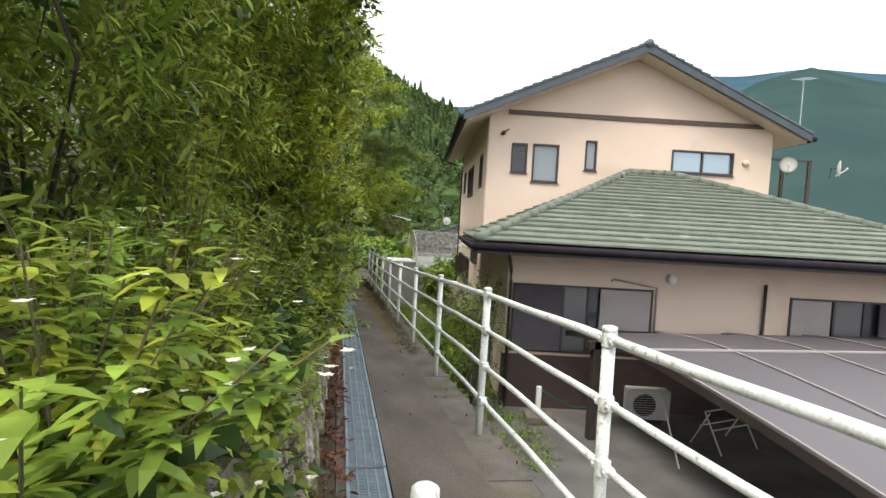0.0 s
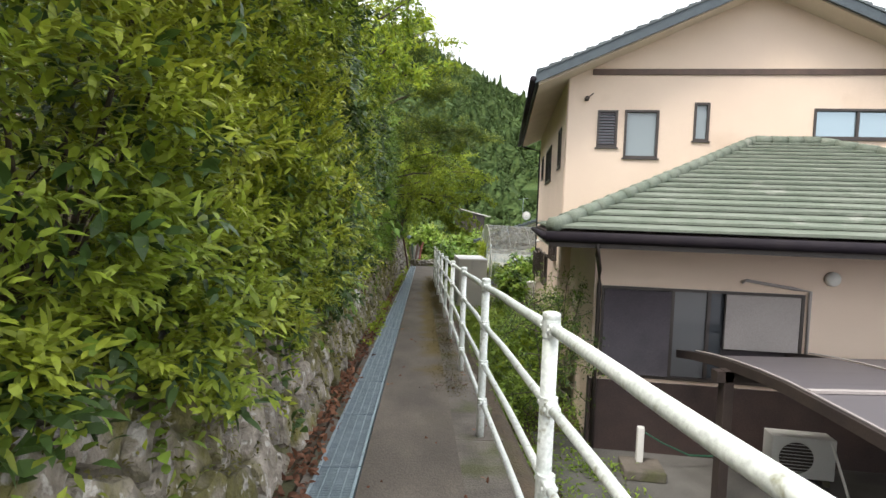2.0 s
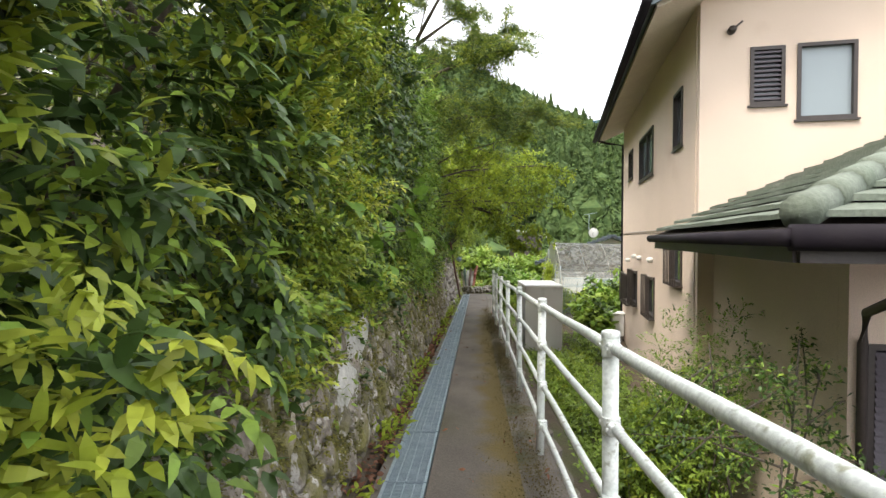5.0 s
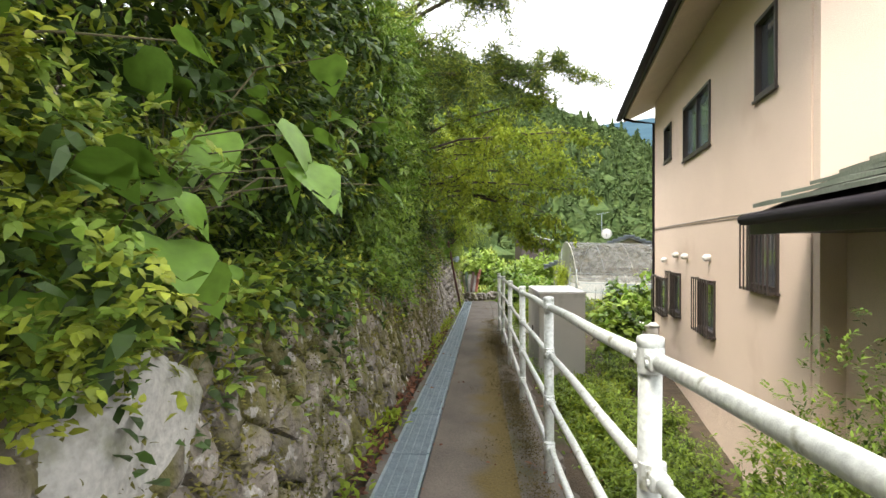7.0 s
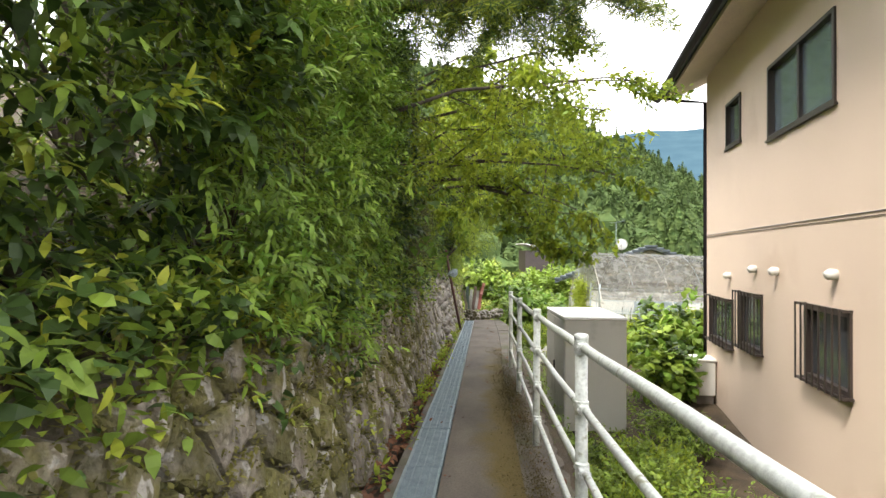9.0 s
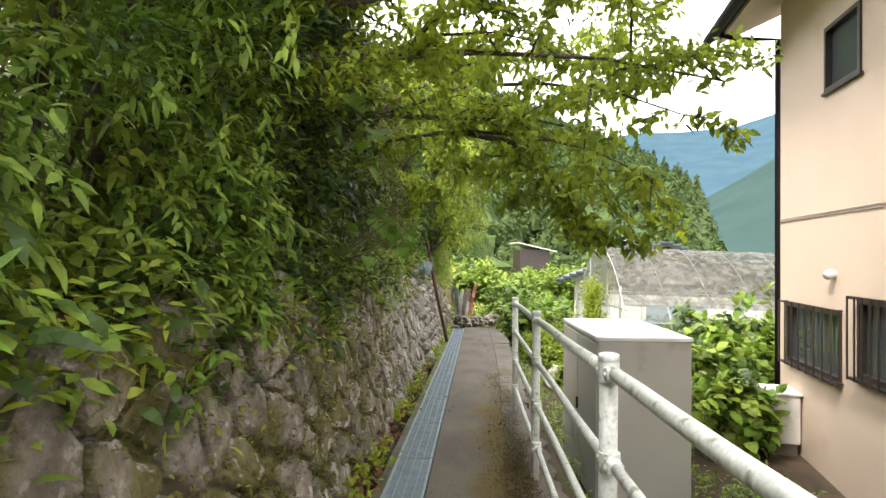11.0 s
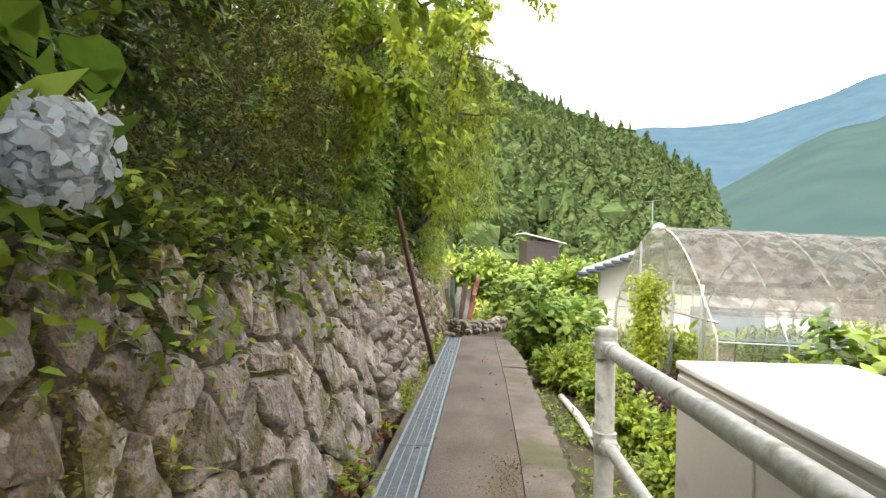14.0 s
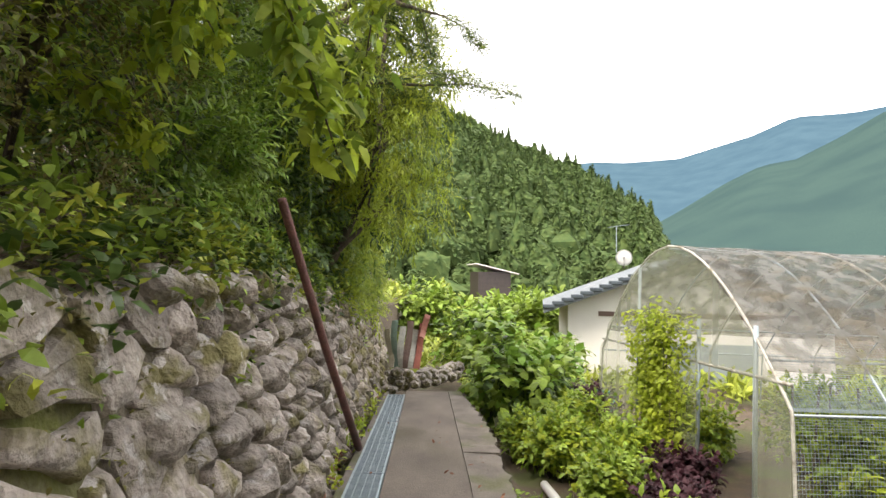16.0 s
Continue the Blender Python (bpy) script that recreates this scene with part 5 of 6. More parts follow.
# ---- odds and ends under the carport ----
def folding_rack():
    root = tagged(new("folding_rack"), "pale folding metal rack standing under the carport", "rack")
    root.matrix_world = pose(5.0, 5.6, -1.95, 0, 0, 15)
    for x, lean in ((0, 0.12), (0.9, 0.12)):
        part("leg", tubes(([(x, -0.25, 0), (x, lean, 0.62)], 0.014)), M_WHITE, root)
        part("leg", tubes(([(x, 0.35, 0), (x, lean - 0.1, 0.62)], 0.014)), M_WHITE, root)
    for y, z in ((0.1, 0.62), (-0.05, 0.35), (0.2, 0.35)):
        part("bar", tubes(([(0, y, z), (0.9, y, z)], 0.012)), M_WHITE, root)


folding_rack()
tagged(link("broom_handle", tubes(([(4.05, 5.0, -1.95), (3.95, 5.5, -0.85)], 0.013)), M_WHITE), "pale broom handle leaning under the carport", "pole")

# ---- planting on the bank ----
def bank_z(x, y):
    return float(terrain(np.array(x), np.array(y)))


def bush_blobs(h, depth, width, seed, low=-0.05):
    """Blobs that fill an upright, uneven bush leaning out over the wall."""
    r = np.random.default_rng(seed)
    out = []
    z = low
    while z < h:
        s = r.uniform(0.42, 0.7)
        for k in range(2):
            out.append((r.uniform(-0.2, 0.2) + (0.12 if k else -0.3), r.uniform(-width, width) * 0.5, z + r.uniform(-0.1, 0.1), depth * r.uniform(0.75, 1.1), s * r.uniform(0.9, 1.4), s))
        z += s * 0.8
    return out


# Dark leaf layers with shell 0.8 and up put inner shade into the colour.
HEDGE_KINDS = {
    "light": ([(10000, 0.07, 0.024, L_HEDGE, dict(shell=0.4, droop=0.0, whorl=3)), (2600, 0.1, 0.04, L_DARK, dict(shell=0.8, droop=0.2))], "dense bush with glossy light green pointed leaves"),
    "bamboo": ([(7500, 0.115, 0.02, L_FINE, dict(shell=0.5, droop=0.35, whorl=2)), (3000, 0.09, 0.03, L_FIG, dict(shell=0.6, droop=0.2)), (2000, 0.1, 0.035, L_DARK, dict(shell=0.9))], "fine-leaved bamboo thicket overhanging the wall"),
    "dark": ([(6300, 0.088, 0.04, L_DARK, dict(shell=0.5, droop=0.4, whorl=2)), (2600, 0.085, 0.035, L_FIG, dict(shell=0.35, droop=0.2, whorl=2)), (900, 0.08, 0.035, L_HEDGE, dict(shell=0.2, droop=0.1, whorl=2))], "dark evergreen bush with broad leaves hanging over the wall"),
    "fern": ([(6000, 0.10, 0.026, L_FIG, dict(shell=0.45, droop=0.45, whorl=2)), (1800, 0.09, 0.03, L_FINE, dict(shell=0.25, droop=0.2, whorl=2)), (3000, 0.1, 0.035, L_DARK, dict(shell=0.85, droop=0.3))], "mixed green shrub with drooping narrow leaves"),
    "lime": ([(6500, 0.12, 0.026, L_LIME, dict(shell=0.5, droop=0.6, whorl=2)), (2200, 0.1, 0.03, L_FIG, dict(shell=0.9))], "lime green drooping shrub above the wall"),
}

def face_crown(root, y0, y1, x_out, top, layers, seed, hollow=0.0, low=-0.12, skip=-0.5):
    """The leafy outside of a bush above the wall: twigs over a bulging front with dark hollows between the bulges."""
    rng = np.random.default_rng(seed)
    for sprays, per, length, width, reach, droop, material in layers:
        y = rng.uniform(y0 - 0.15, y1 + 0.15, sprays)
        foot = wall_top(y) + low + 0.16 * np.sin(y * 4.3 + 1.0) + 0.1 * np.sin(y * 9.7)
        z = foot + (top - foot) * rng.random(sprays)
        lump = np.sin(4.6 * y + 1.3 * np.sin(2.7 * z) + 0.8) * np.cos(4.1 * z + 1.2 * np.sin(2.1 * y)) + 0.6 * np.sin(10.3 * y + 6.1 * z) * np.cos(8.3 * z - 5.2 * y)
        ok = lump + 0.25 * rng.normal(size=sprays) > skip
        y, z, lump, foot = y[ok], z[ok], lump[ok], foot[ok]
        x = x_out + 0.22 * lump + 0.06 * rng.normal(size=len(y)) - hollow * np.exp(-((z - foot - 0.45) / 0.35) ** 2) - 0.12 * np.clip(z - 3.0, 0, 3)
        d = unit(np.stack([np.full(len(y), 0.75), -0.35 + 0.2 * np.cos(4.6 * y), 0.25 + 0.25 * np.sin(4.1 * z)], 1))
        out = unit(d + rng.normal(size=(len(y), 3)) * 0.5 + np.array([0, 0, 0.1 - droop]))
        p = np.stack([x, y, z], 1) - np.array(root.location)
        v, f = spray_arrays(p, out, d, per, length, width, reach * rng.uniform(0.7, 1.3, len(y)), droop, rng)
        flat_mesh("crown", v, f.tolist(), material, root)


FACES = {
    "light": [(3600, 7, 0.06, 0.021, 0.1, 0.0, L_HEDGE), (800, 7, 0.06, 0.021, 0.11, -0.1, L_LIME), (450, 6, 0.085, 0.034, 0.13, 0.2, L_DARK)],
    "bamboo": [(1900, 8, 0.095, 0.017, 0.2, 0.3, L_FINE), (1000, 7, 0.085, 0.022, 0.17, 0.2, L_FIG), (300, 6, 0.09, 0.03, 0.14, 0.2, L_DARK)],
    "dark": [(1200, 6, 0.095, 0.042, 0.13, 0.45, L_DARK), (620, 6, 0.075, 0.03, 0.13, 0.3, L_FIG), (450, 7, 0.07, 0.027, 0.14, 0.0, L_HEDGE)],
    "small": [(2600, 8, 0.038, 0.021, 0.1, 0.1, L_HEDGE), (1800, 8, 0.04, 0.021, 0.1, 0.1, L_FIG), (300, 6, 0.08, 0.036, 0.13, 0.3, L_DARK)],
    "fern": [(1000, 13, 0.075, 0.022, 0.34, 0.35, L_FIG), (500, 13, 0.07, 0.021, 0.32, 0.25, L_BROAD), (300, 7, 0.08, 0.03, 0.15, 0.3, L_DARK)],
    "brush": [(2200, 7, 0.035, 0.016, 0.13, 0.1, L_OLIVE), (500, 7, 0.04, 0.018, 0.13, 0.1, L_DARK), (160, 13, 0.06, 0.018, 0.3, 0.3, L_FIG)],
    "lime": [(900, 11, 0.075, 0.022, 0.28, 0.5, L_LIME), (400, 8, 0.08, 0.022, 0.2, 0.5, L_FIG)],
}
# here too the deep dark layer paints the shade inside the bush
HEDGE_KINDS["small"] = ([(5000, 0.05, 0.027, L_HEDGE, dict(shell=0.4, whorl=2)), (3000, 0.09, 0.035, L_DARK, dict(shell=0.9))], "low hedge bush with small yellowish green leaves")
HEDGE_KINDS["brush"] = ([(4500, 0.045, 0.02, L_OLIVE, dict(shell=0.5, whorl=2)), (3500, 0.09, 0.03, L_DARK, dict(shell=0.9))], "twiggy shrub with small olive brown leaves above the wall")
# along the wall: middle, kind, height, place, front and how far it is hollowed out under its overhang
BUSHES = [(-0.9, "bamboo", 3.2, -3.3, -2.5, 0.0), (0.6, "bamboo", 3.4, -2.6, -1.85, 0.2), (2.2, "light", 3.4, -2.0, -1.38, 0.0), (3.8, "light", 3.5, -2.0, -1.32, 0.0), (5.3, "dark", 3.4, -2.0, -1.35, 0.1), (7.0, "small", 2.4, -2.0, -1.4, 0.0), (8.9, "dark", 3.3, -2.2, -1.5, 0.6), (10.6, "dark", 3.2, -2.15, -1.48, 0.5),
          (12.3, "fern", 3.2, -2.0, -1.4, 0.15), (14.0, "fern", 3.2, -2.05, -1.45, 0.15), (15.6, "dark", 2.8, -2.1, -1.5, 0.2), (17.2, "dark", 2.4, -2.4, -1.75, 0.3), (18.9, "brush", 2.3, -2.3, -1.65, 0.1), (20.6, "brush", 2.3, -2.4, -1.7, 0.1), (22.4, "fern", 2.6, -2.3, -1.7, 0.2), (24.4, "dark", 2.8, -2.1, -1.55, 0.2), (26.2, "lime", 2.9, -1.9, -1.35, 0.0), (28.2, "lime", 2.4, -1.9, -1.35, 0.0)]
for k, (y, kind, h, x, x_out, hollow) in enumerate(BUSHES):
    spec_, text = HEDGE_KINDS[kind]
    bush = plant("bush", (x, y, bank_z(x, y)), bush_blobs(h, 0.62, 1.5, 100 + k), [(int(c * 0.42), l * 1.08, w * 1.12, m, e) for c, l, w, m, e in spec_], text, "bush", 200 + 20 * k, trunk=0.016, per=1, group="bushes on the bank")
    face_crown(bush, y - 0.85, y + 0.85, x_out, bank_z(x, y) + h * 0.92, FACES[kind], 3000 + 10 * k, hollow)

# the last leaf layer is the painted shade in the crown's depth
plant("tree", (-1.72, 25.4, bank_z(-1.95, 25.4)), [(0.9 + 0.15 * math.sin(3 * z), 0.5 * math.cos(2 * z), z, 0.75, 0.8, 0.55) for z in (1.0, 1.6, 2.2, 2.8, 3.4, 3.9)] + [(0.2, 0.6, z, 0.8, 0.8, 0.6) for z in (1.4, 2.4, 3.4)],
      [(6500, 0.10, 0.016, L_FINE, dict(shell=0.6, droop=0.5, whorl=2)), (6000, 0.10, 0.02, L_LIME, dict(shell=0.35, droop=0.6, whorl=2)), (2000, 0.1, 0.03, L_DARK, dict(shell=0.95))], "feathery light green tree leaning over the wall", "tree", 480, trunk=0.06, per=3)

# taller trees behind close the hillside
for k, (x, y, h, kind) in enumerate([(-4.4, 1.5, 5.2, "fern"), (-4.4, 6, 5.0, "dark"), (-4.4, 10, 5.2, "fern"), (-4.4, 14.5, 5.0, "dark"), (-4.6, 19, 4.4, "dark"), (-4.4, 23.5, 4.6, "dark"), (-4.0, 27.5, 5.0, "fern"), (-3.5, 33, 5.0, "fern")]):
    r = np.random.default_rng(400 + k)
    blobs = [(r.uniform(-0.8, 0.8), r.uniform(-1.6, 1.6), z, 1.3, 1.4, 1.0) for z in np.arange(0.8, h, 0.7)]
    spec_, text = HEDGE_KINDS[kind]
    plant("tree", (x, y, bank_z(x, y)), blobs, [(int(c * (0.33 if k < 4 else 0.6)), l * 1.8, w * 1.9, m, e) for c, l, w, m, e in spec_], "dark leafy tree standing on the bank", "tree", 500 + 20 * k, trunk=0.10, per=3, group="trees on the bank")


def limb_tree(name, foot, limbs, leaves, label, seed, trunk=0.07, bark=None, short=(), twigs=4):
    """A tree whose limbs are given as lines of points (from the foot); leaves sit in sprays along their outer parts."""
    rng = np.random.default_rng(seed)
    root = tagged(new(name), label, "tree")
    root.location = foot
    bm = bmesh.new()
    tips = []
    for number, pts in enumerate(limbs):
        pts = [Vector(p) for p in pts]
        reach = 0.42 if number in short else 1.0
        n = len(pts)
        tube(bm, pts, [max(0.006, trunk * (1 - 0.85 * i / (n - 1))) for i in range(n)], 7)
        for i in range(n // 3, n - 1):
            for _ in range(twigs):
                a = pts[i].lerp(pts[i + 1], rng.random())
                d = reach * (Vector(rng.normal(size=3) * [0.55, 0.5, 0.35]) + Vector((0, 0, -0.12)))
                b = a + d
                m = (a + b) / 2 + Vector((0, 0, 0.07))
                tube(bm, [a, m, b], [0.009, 0.006, 0.003], 5)
                tips += [(a, m), (m, b), (m, b)]
    link("trunk", bm, bark or M_BARK, root, smooth=True)
    for count, length, width, material, droop in leaves:
        pick = rng.integers(0, len(tips), count)
        t = rng.random(count)[:, None]
        A = np.array([tips[i][0][:] for i in pick])
        B = np.array([tips[i][1][:] for i in pick])
        p = A + (B - A) * t + rng.normal(size=(count, 3)) * 0.05
        d = unit(rng.normal(size=(count, 3)) * [1, 1, 0.5] + [0, 0, -droop])
        up = unit(rng.normal(size=(count, 3)) * 0.5 + [0, 0, 1])
        v, f = leaf_arrays(p, d, up, length, width, rng, 0.2)
        flat_mesh("crown", v, f.tolist(), material, root)
    return root


limb_tree("sumac_tree", (-2.4, 8.6, bank_z(-2.4, 8.6)), [
    [(0, 0, -0.2), (0.2, 0, 1.2), (0.8, 0.1, 2.2), (1.5, 0.1, 2.6), (2.2, 0.1, 2.7)],
    [(0.2, 0, 1.2), (0.7, -0.5, 2.4), (1.2, -0.8, 3.1), (1.7, -0.9, 3.4)],
    [(0.2, 0, 1.2), (0.7, 0.5, 2.6), (1.3, 0.9, 3.3), (1.9, 1.1, 3.6)],
    [(0.2, 0, 1.2), (0.4, 0.1, 2.9), (0.8, 0.2, 3.9), (1.3, 0.2, 4.4)]],
    [(4200, 0.105, 0.04, L_LIME, 0.5), (2600, 0.1, 0.038, L_FIG, 0.5)], "sumac tree with long light green leaflets over the path", 880, trunk=0.04)
# cherry over the path, its branches hanging to the railing
limb_tree("cherry_tree", (-2.3, 17.9, bank_z(-2.3, 17.9)), [
    [(0, 0, -0.2), (0.2, -0.1, 0.5), (0.9, -0.5, 1.05), (1.7, -0.8, 1.1), (2.4, -1.0, 1.0), (2.9, -1.15, 0.82), (3.3, -1.25, 0.6)],
    [(0.2, -0.1, 0.5), (0.9, -0.2, 1.4), (1.8, -0.5, 1.6), (2.5, -0.7, 1.55), (3.1, -0.9, 1.4), (3.6, -1.1, 1.15)],
    [(0.2, -0.1, 0.5), (0.7, -0.7, 1.5), (1.4, -1.2, 1.8), (2.3, -1.4, 1.75)],
    [(0.2, -0.1, 0.5), (0.9, 0.4, 1.7), (1.8, 0.6, 2.2), (2.7, 0.5, 2.3), (3.4, 0.4, 2.1)],
    [(0.2, -0.1, 0.5), (0.5, 0.7, 1.8), (1.1, 1.2, 2.4), (1.9, 1.5, 2.6), (2.6, 1.7, 2.6)],
    [(0.2, -0.1, 0.5), (0.2, -0.2, 2.0), (0.8, -0.4, 2.7), (1.5, -0.6, 3.0), (2.2, -0.6, 3.0)],
    [(1.7, -0.8, 1.1), (2.2, -0.95, 0.95), (2.55, -1.0, 0.6), (2.72, -1.02, 0.3), (2.8, -1.05, 0.05)]],
    [(5600, 0.11, 0.052, L_LIME, 0.9), (1900, 0.11, 0.055, L_FIG, 0.8)], "cherry tree with yellow-green leaves arching over the path", 900, trunk=0.032, short=(6,))
limb_tree("cherry_tree", (-2.2, 21.0, bank_z(-2.2, 21.0)), [
    [(0, 0, -0.2), (0.2, -0.1, 0.6), (0.6, -0.4, 1.1), (1.0, -0.6, 1.15), (1.35, -0.7, 0.85)],
    [(0.2, -0.1, 0.6), (0.7, 0.2, 1.6), (1.2, 0.3, 2.0), (1.8, 0.2, 2.0)],
    [(0.2, -0.1, 0.6), (0.3, -0.5, 1.8), (0.8, -1.0, 2.3), (1.4, -1.3, 2.4)],
    [(0.2, -0.1, 0.6), (0.5, 0.0, 2.0), (1.0, 0.2, 2.6), (1.6, 0.4, 2.9)],
    [(0.2, -0.1, 0.6), (0.3, 0.6, 2.0), (0.8, 1.1, 2.7), (1.3, 1.5, 3.1)]],
    [(7000, 0.10, 0.045, L_LIME, 0.9), (2500, 0.10, 0.045, L_FIG, 0.8)], "young cherry tree with drooping yellow-green leaves on the bank", 930, trunk=0.035)
limb_tree("pine_tree", (-2.6, 25.2, bank_z(-2.6, 25.2)), [
    [(0, 0, -0.2), (0.3, 0, 1.4), (0.7, 0.1, 2.8), (1.0, 0.1, 4.2)],
    [(0.3, 0, 1.4), (1.0, -0.4, 1.9), (1.7, -0.7, 1.9), (2.2, -0.9, 1.8)],
    [(0.5, 0.05, 2.1), (1.1, -0.3, 2.7), (1.8, -0.5, 2.9), (2.4, -0.4, 2.8)],
    [(0.7, 0.1, 2.8), (1.3, 0.2, 3.3), (1.9, 0.3, 3.5)],
    [(0.3, 0, 1.4), (0.7, -0.8, 2.2), (1.1, -1.5, 2.5)]],
    [(12000, 0.14, 0.009, L_PINE, 0.0), (9000, 0.14, 0.009, L_FINE, 0.0)], "pine tree with soft pale needles leaning over the wall", 960)
limb_tree("pine_tree", (-2.7, 15.2, bank_z(-2.7, 15.2)), [
    [(0, 0, -0.2), (0.3, 0, 1.6), (0.7, 0.1, 3.0), (1.1, 0.1, 4.6), (1.4, 0.1, 6.0)],
    [(0.5, 0, 2.2), (1.5, -0.2, 2.6), (2.4, -0.1, 2.65), (3.1, 0.1, 2.75), (3.6, 0.1, 2.9)],
    [(0.5, 0, 2.3), (1.4, 0.6, 2.9), (2.2, 0.9, 3.1), (2.9, 1.1, 3.2)],
    [(0.7, 0.1, 3.0), (1.5, -0.6, 3.4), (2.3, -1.0, 3.6), (3.0, -1.1, 3.7)],
    [(0.8, 0.1, 3.4), (1.6, 0.2, 4.1), (2.3, 0.3, 4.4), (3.0, 0.3, 4.5)],
    [(1.0, 0.1, 4.2), (1.7, 0.6, 4.9), (2.4, 0.9, 5.2)],
    [(0.5, 0, 2.2), (1.2, -0.9, 2.6), (1.8, -1.6, 2.7)],
    [(1.0, 0.1, 4.3), (1.6, -0.6, 5.0), (2.2, -0.9, 5.4)]],
    [(26000, 0.15, 0.012, L_PINE, -0.2), (30000, 0.15, 0.012, L_FINE, -0.1)], "pine tree with soft needles reaching over the path", 990, trunk=0.045, twigs=11)
limb_tree("maple_tree", (-2.4, 15.0, bank_z(-2.4, 15.0)), [
    [(0, 0, -0.2), (0.3, 0, 0.7), (1.0, 0.2, 1.05), (1.9, 0.3, 1.1), (2.7, 0.3, 1.05), (3.4, 0.4, 0.95)],
    [(0.3, 0, 0.7), (0.9, -0.4, 1.4), (1.7, -0.6, 1.6), (2.5, -0.6, 1.65), (3.1, -0.6, 1.7)],
    [(0.3, 0, 0.7), (0.9, 0.8, 1.6), (1.7, 1.2, 1.9), (2.6, 1.3, 2.0), (3.5, 1.3, 1.9)],
    [(0.3, 0, 0.7), (0.8, 1.2, 1.0), (1.6, 1.8, 1.1), (2.4, 2.2, 1.2), (3.2, 2.4, 1.1)],
    [(0.3, 0, 0.7), (0.7, 0.3, 1.6), (1.5, 0.5, 2.1), (2.4, 0.6, 2.35), (3.2, 0.7, 2.5)]],
    [(9000, 0.07, 0.032, L_LIME, 0.4), (2200, 0.068, 0.032, L_FIG, 0.4)], "small light green maple spreading over the path", 1020, trunk=0.03)


def scatter_leaves(name, centres, spread, per, length, width, material, seed, label, category, kind="", up_bias=0.5):
    """Low cover: tufts of leaves about many centres, as one mass."""
    rng = np.random.default_rng(seed)
    c = np.repeat(np.array(centres, float), per, 0)
    p = c + rng.normal(size=c.shape) * spread
    d = unit(rng.normal(size=c.shape) * [1, 1, 0.6] + [0, 0, up_bias])
    up = unit(rng.normal(size=c.shape) * 0.4 + [0, 0, 1])
    v, f = leaf_arrays(p, d, up, length, width, rng, 0.3)
    ob = flat_mesh(name, v, f.tolist(), material)
    return tagged(ob, label, category, kind=kind)


rc = np.random.default_rng(33)
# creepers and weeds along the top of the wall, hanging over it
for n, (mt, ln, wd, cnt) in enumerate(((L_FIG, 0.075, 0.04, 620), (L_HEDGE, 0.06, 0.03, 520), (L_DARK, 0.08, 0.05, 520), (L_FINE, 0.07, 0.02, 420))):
    yy = rc.uniform(-5, 29, cnt)
    drop = rc.exponential(0.13, cnt) * rc.choice([0.4, 1, 1.6], cnt)
    zz_ = wall_top(yy) + 0.12 - drop + np.abs(rc.normal(size=cnt)) * 0.06
    xx = wall_x(yy, np.minimum(zz_, wall_top(yy))) + 0.02 - rc.uniform(0, 0.4, cnt) * (drop < 0.1)
    scatter_leaves("wall_creeper", np.stack([xx, yy, zz_], 1), [0.05, 0.09, 0.07], 16, ln, wd, mt, 1100 + n, "leafy creepers and weeds spilling over the top of the stone wall", "creeper", "stuff", 0.1)
# cover on the bank behind
cnt = 1500
yy, xx = rc.uniform(-5, 32, cnt), rc.uniform(-4.5, -1.6, cnt)
scatter_leaves("bank_weeds", np.stack([xx, yy, terrain(xx, yy) + 0.12], 1), [0.12, 0.12, 0.09], 16, 0.12, 0.035, L_FIG, 1150, "green weeds and grass covering the bank", "weeds", "stuff", 0.6)
# tufts at the foot of the wall, in the joint by the drain
cnt = 70
yy = rc.uniform(7, 27, cnt)
scatter_leaves("wall_foot_weeds", np.stack([wall_x(yy, ground(yy)) + rc.uniform(0.02, 0.14, cnt), yy, ground(yy) + 0.05], 1), [0.05, 0.07, 0.05], 22, 0.07, 0.032, L_LIME, 1160, "small bright weeds at the foot of the wall", "weeds", "stuff", 0.7)
L_WALLMOSS = leaf_mat("wall moss", (0.22, 0.2, 0.05), (0.12, 0.115, 0.035), 0.8, 0.4)
# moss and ferns in the wall's joints
cnt = 2600
yy = np.concatenate([rc.uniform(-2, 28, 900), rc.uniform(5, 18, 1700)])
tt = rc.random(cnt)
zz_ = ground(yy) + 0.1 + tt * (wall_top(yy) - ground(yy) - 0.1)
scatter_leaves("wall_moss", np.stack([wall_x(yy, zz_) + 0.005, yy, zz_], 1), [0.01, 0.06, 0.05], 16, 0.03, 0.014, L_WALLMOSS, 1170, "tufts of moss and small ferns in the wall joints", "moss", "stuff", 0.0)
# dry leaves between wall and drain, a few on the path
cnt = 1900
yy = rc.uniform(-4, 27, cnt)
scatter_leaves("fallen_leaves", np.stack([rc.uniform(-1.28, -1.1, cnt), yy, ground(yy) - 0.0 + rc.uniform(0, 0.025, cnt)], 1), [0.03, 0.05, 0.004], 2, 0.065, 0.035, L_BROWN, 1180, "brown fallen leaves in the strip beside the drain", "fallen leaves", "stuff", 0.0)
cnt = 130
yy = rc.uniform(-1, 26, cnt)
scatter_leaves("path_leaves", np.stack([rc.choice([-0.7, -0.2, 0.0, 0.1], cnt) + rc.normal(size=cnt) * 0.1, yy, ground(yy) + 0.012], 1), [0.05, 0.1, 0.002], 2, 0.045, 0.022, L_BROWN, 1190, "a few dry leaves lying on the path", "fallen leaves", "stuff", 0.0)
tagged(link("wall_foot", slope_strip(bmesh.new(), -1.45, -1.163, -12, 27.6, -0.008, -0.3), M_SOIL), "strip of soil between wall and drain", "ground", kind="structure")


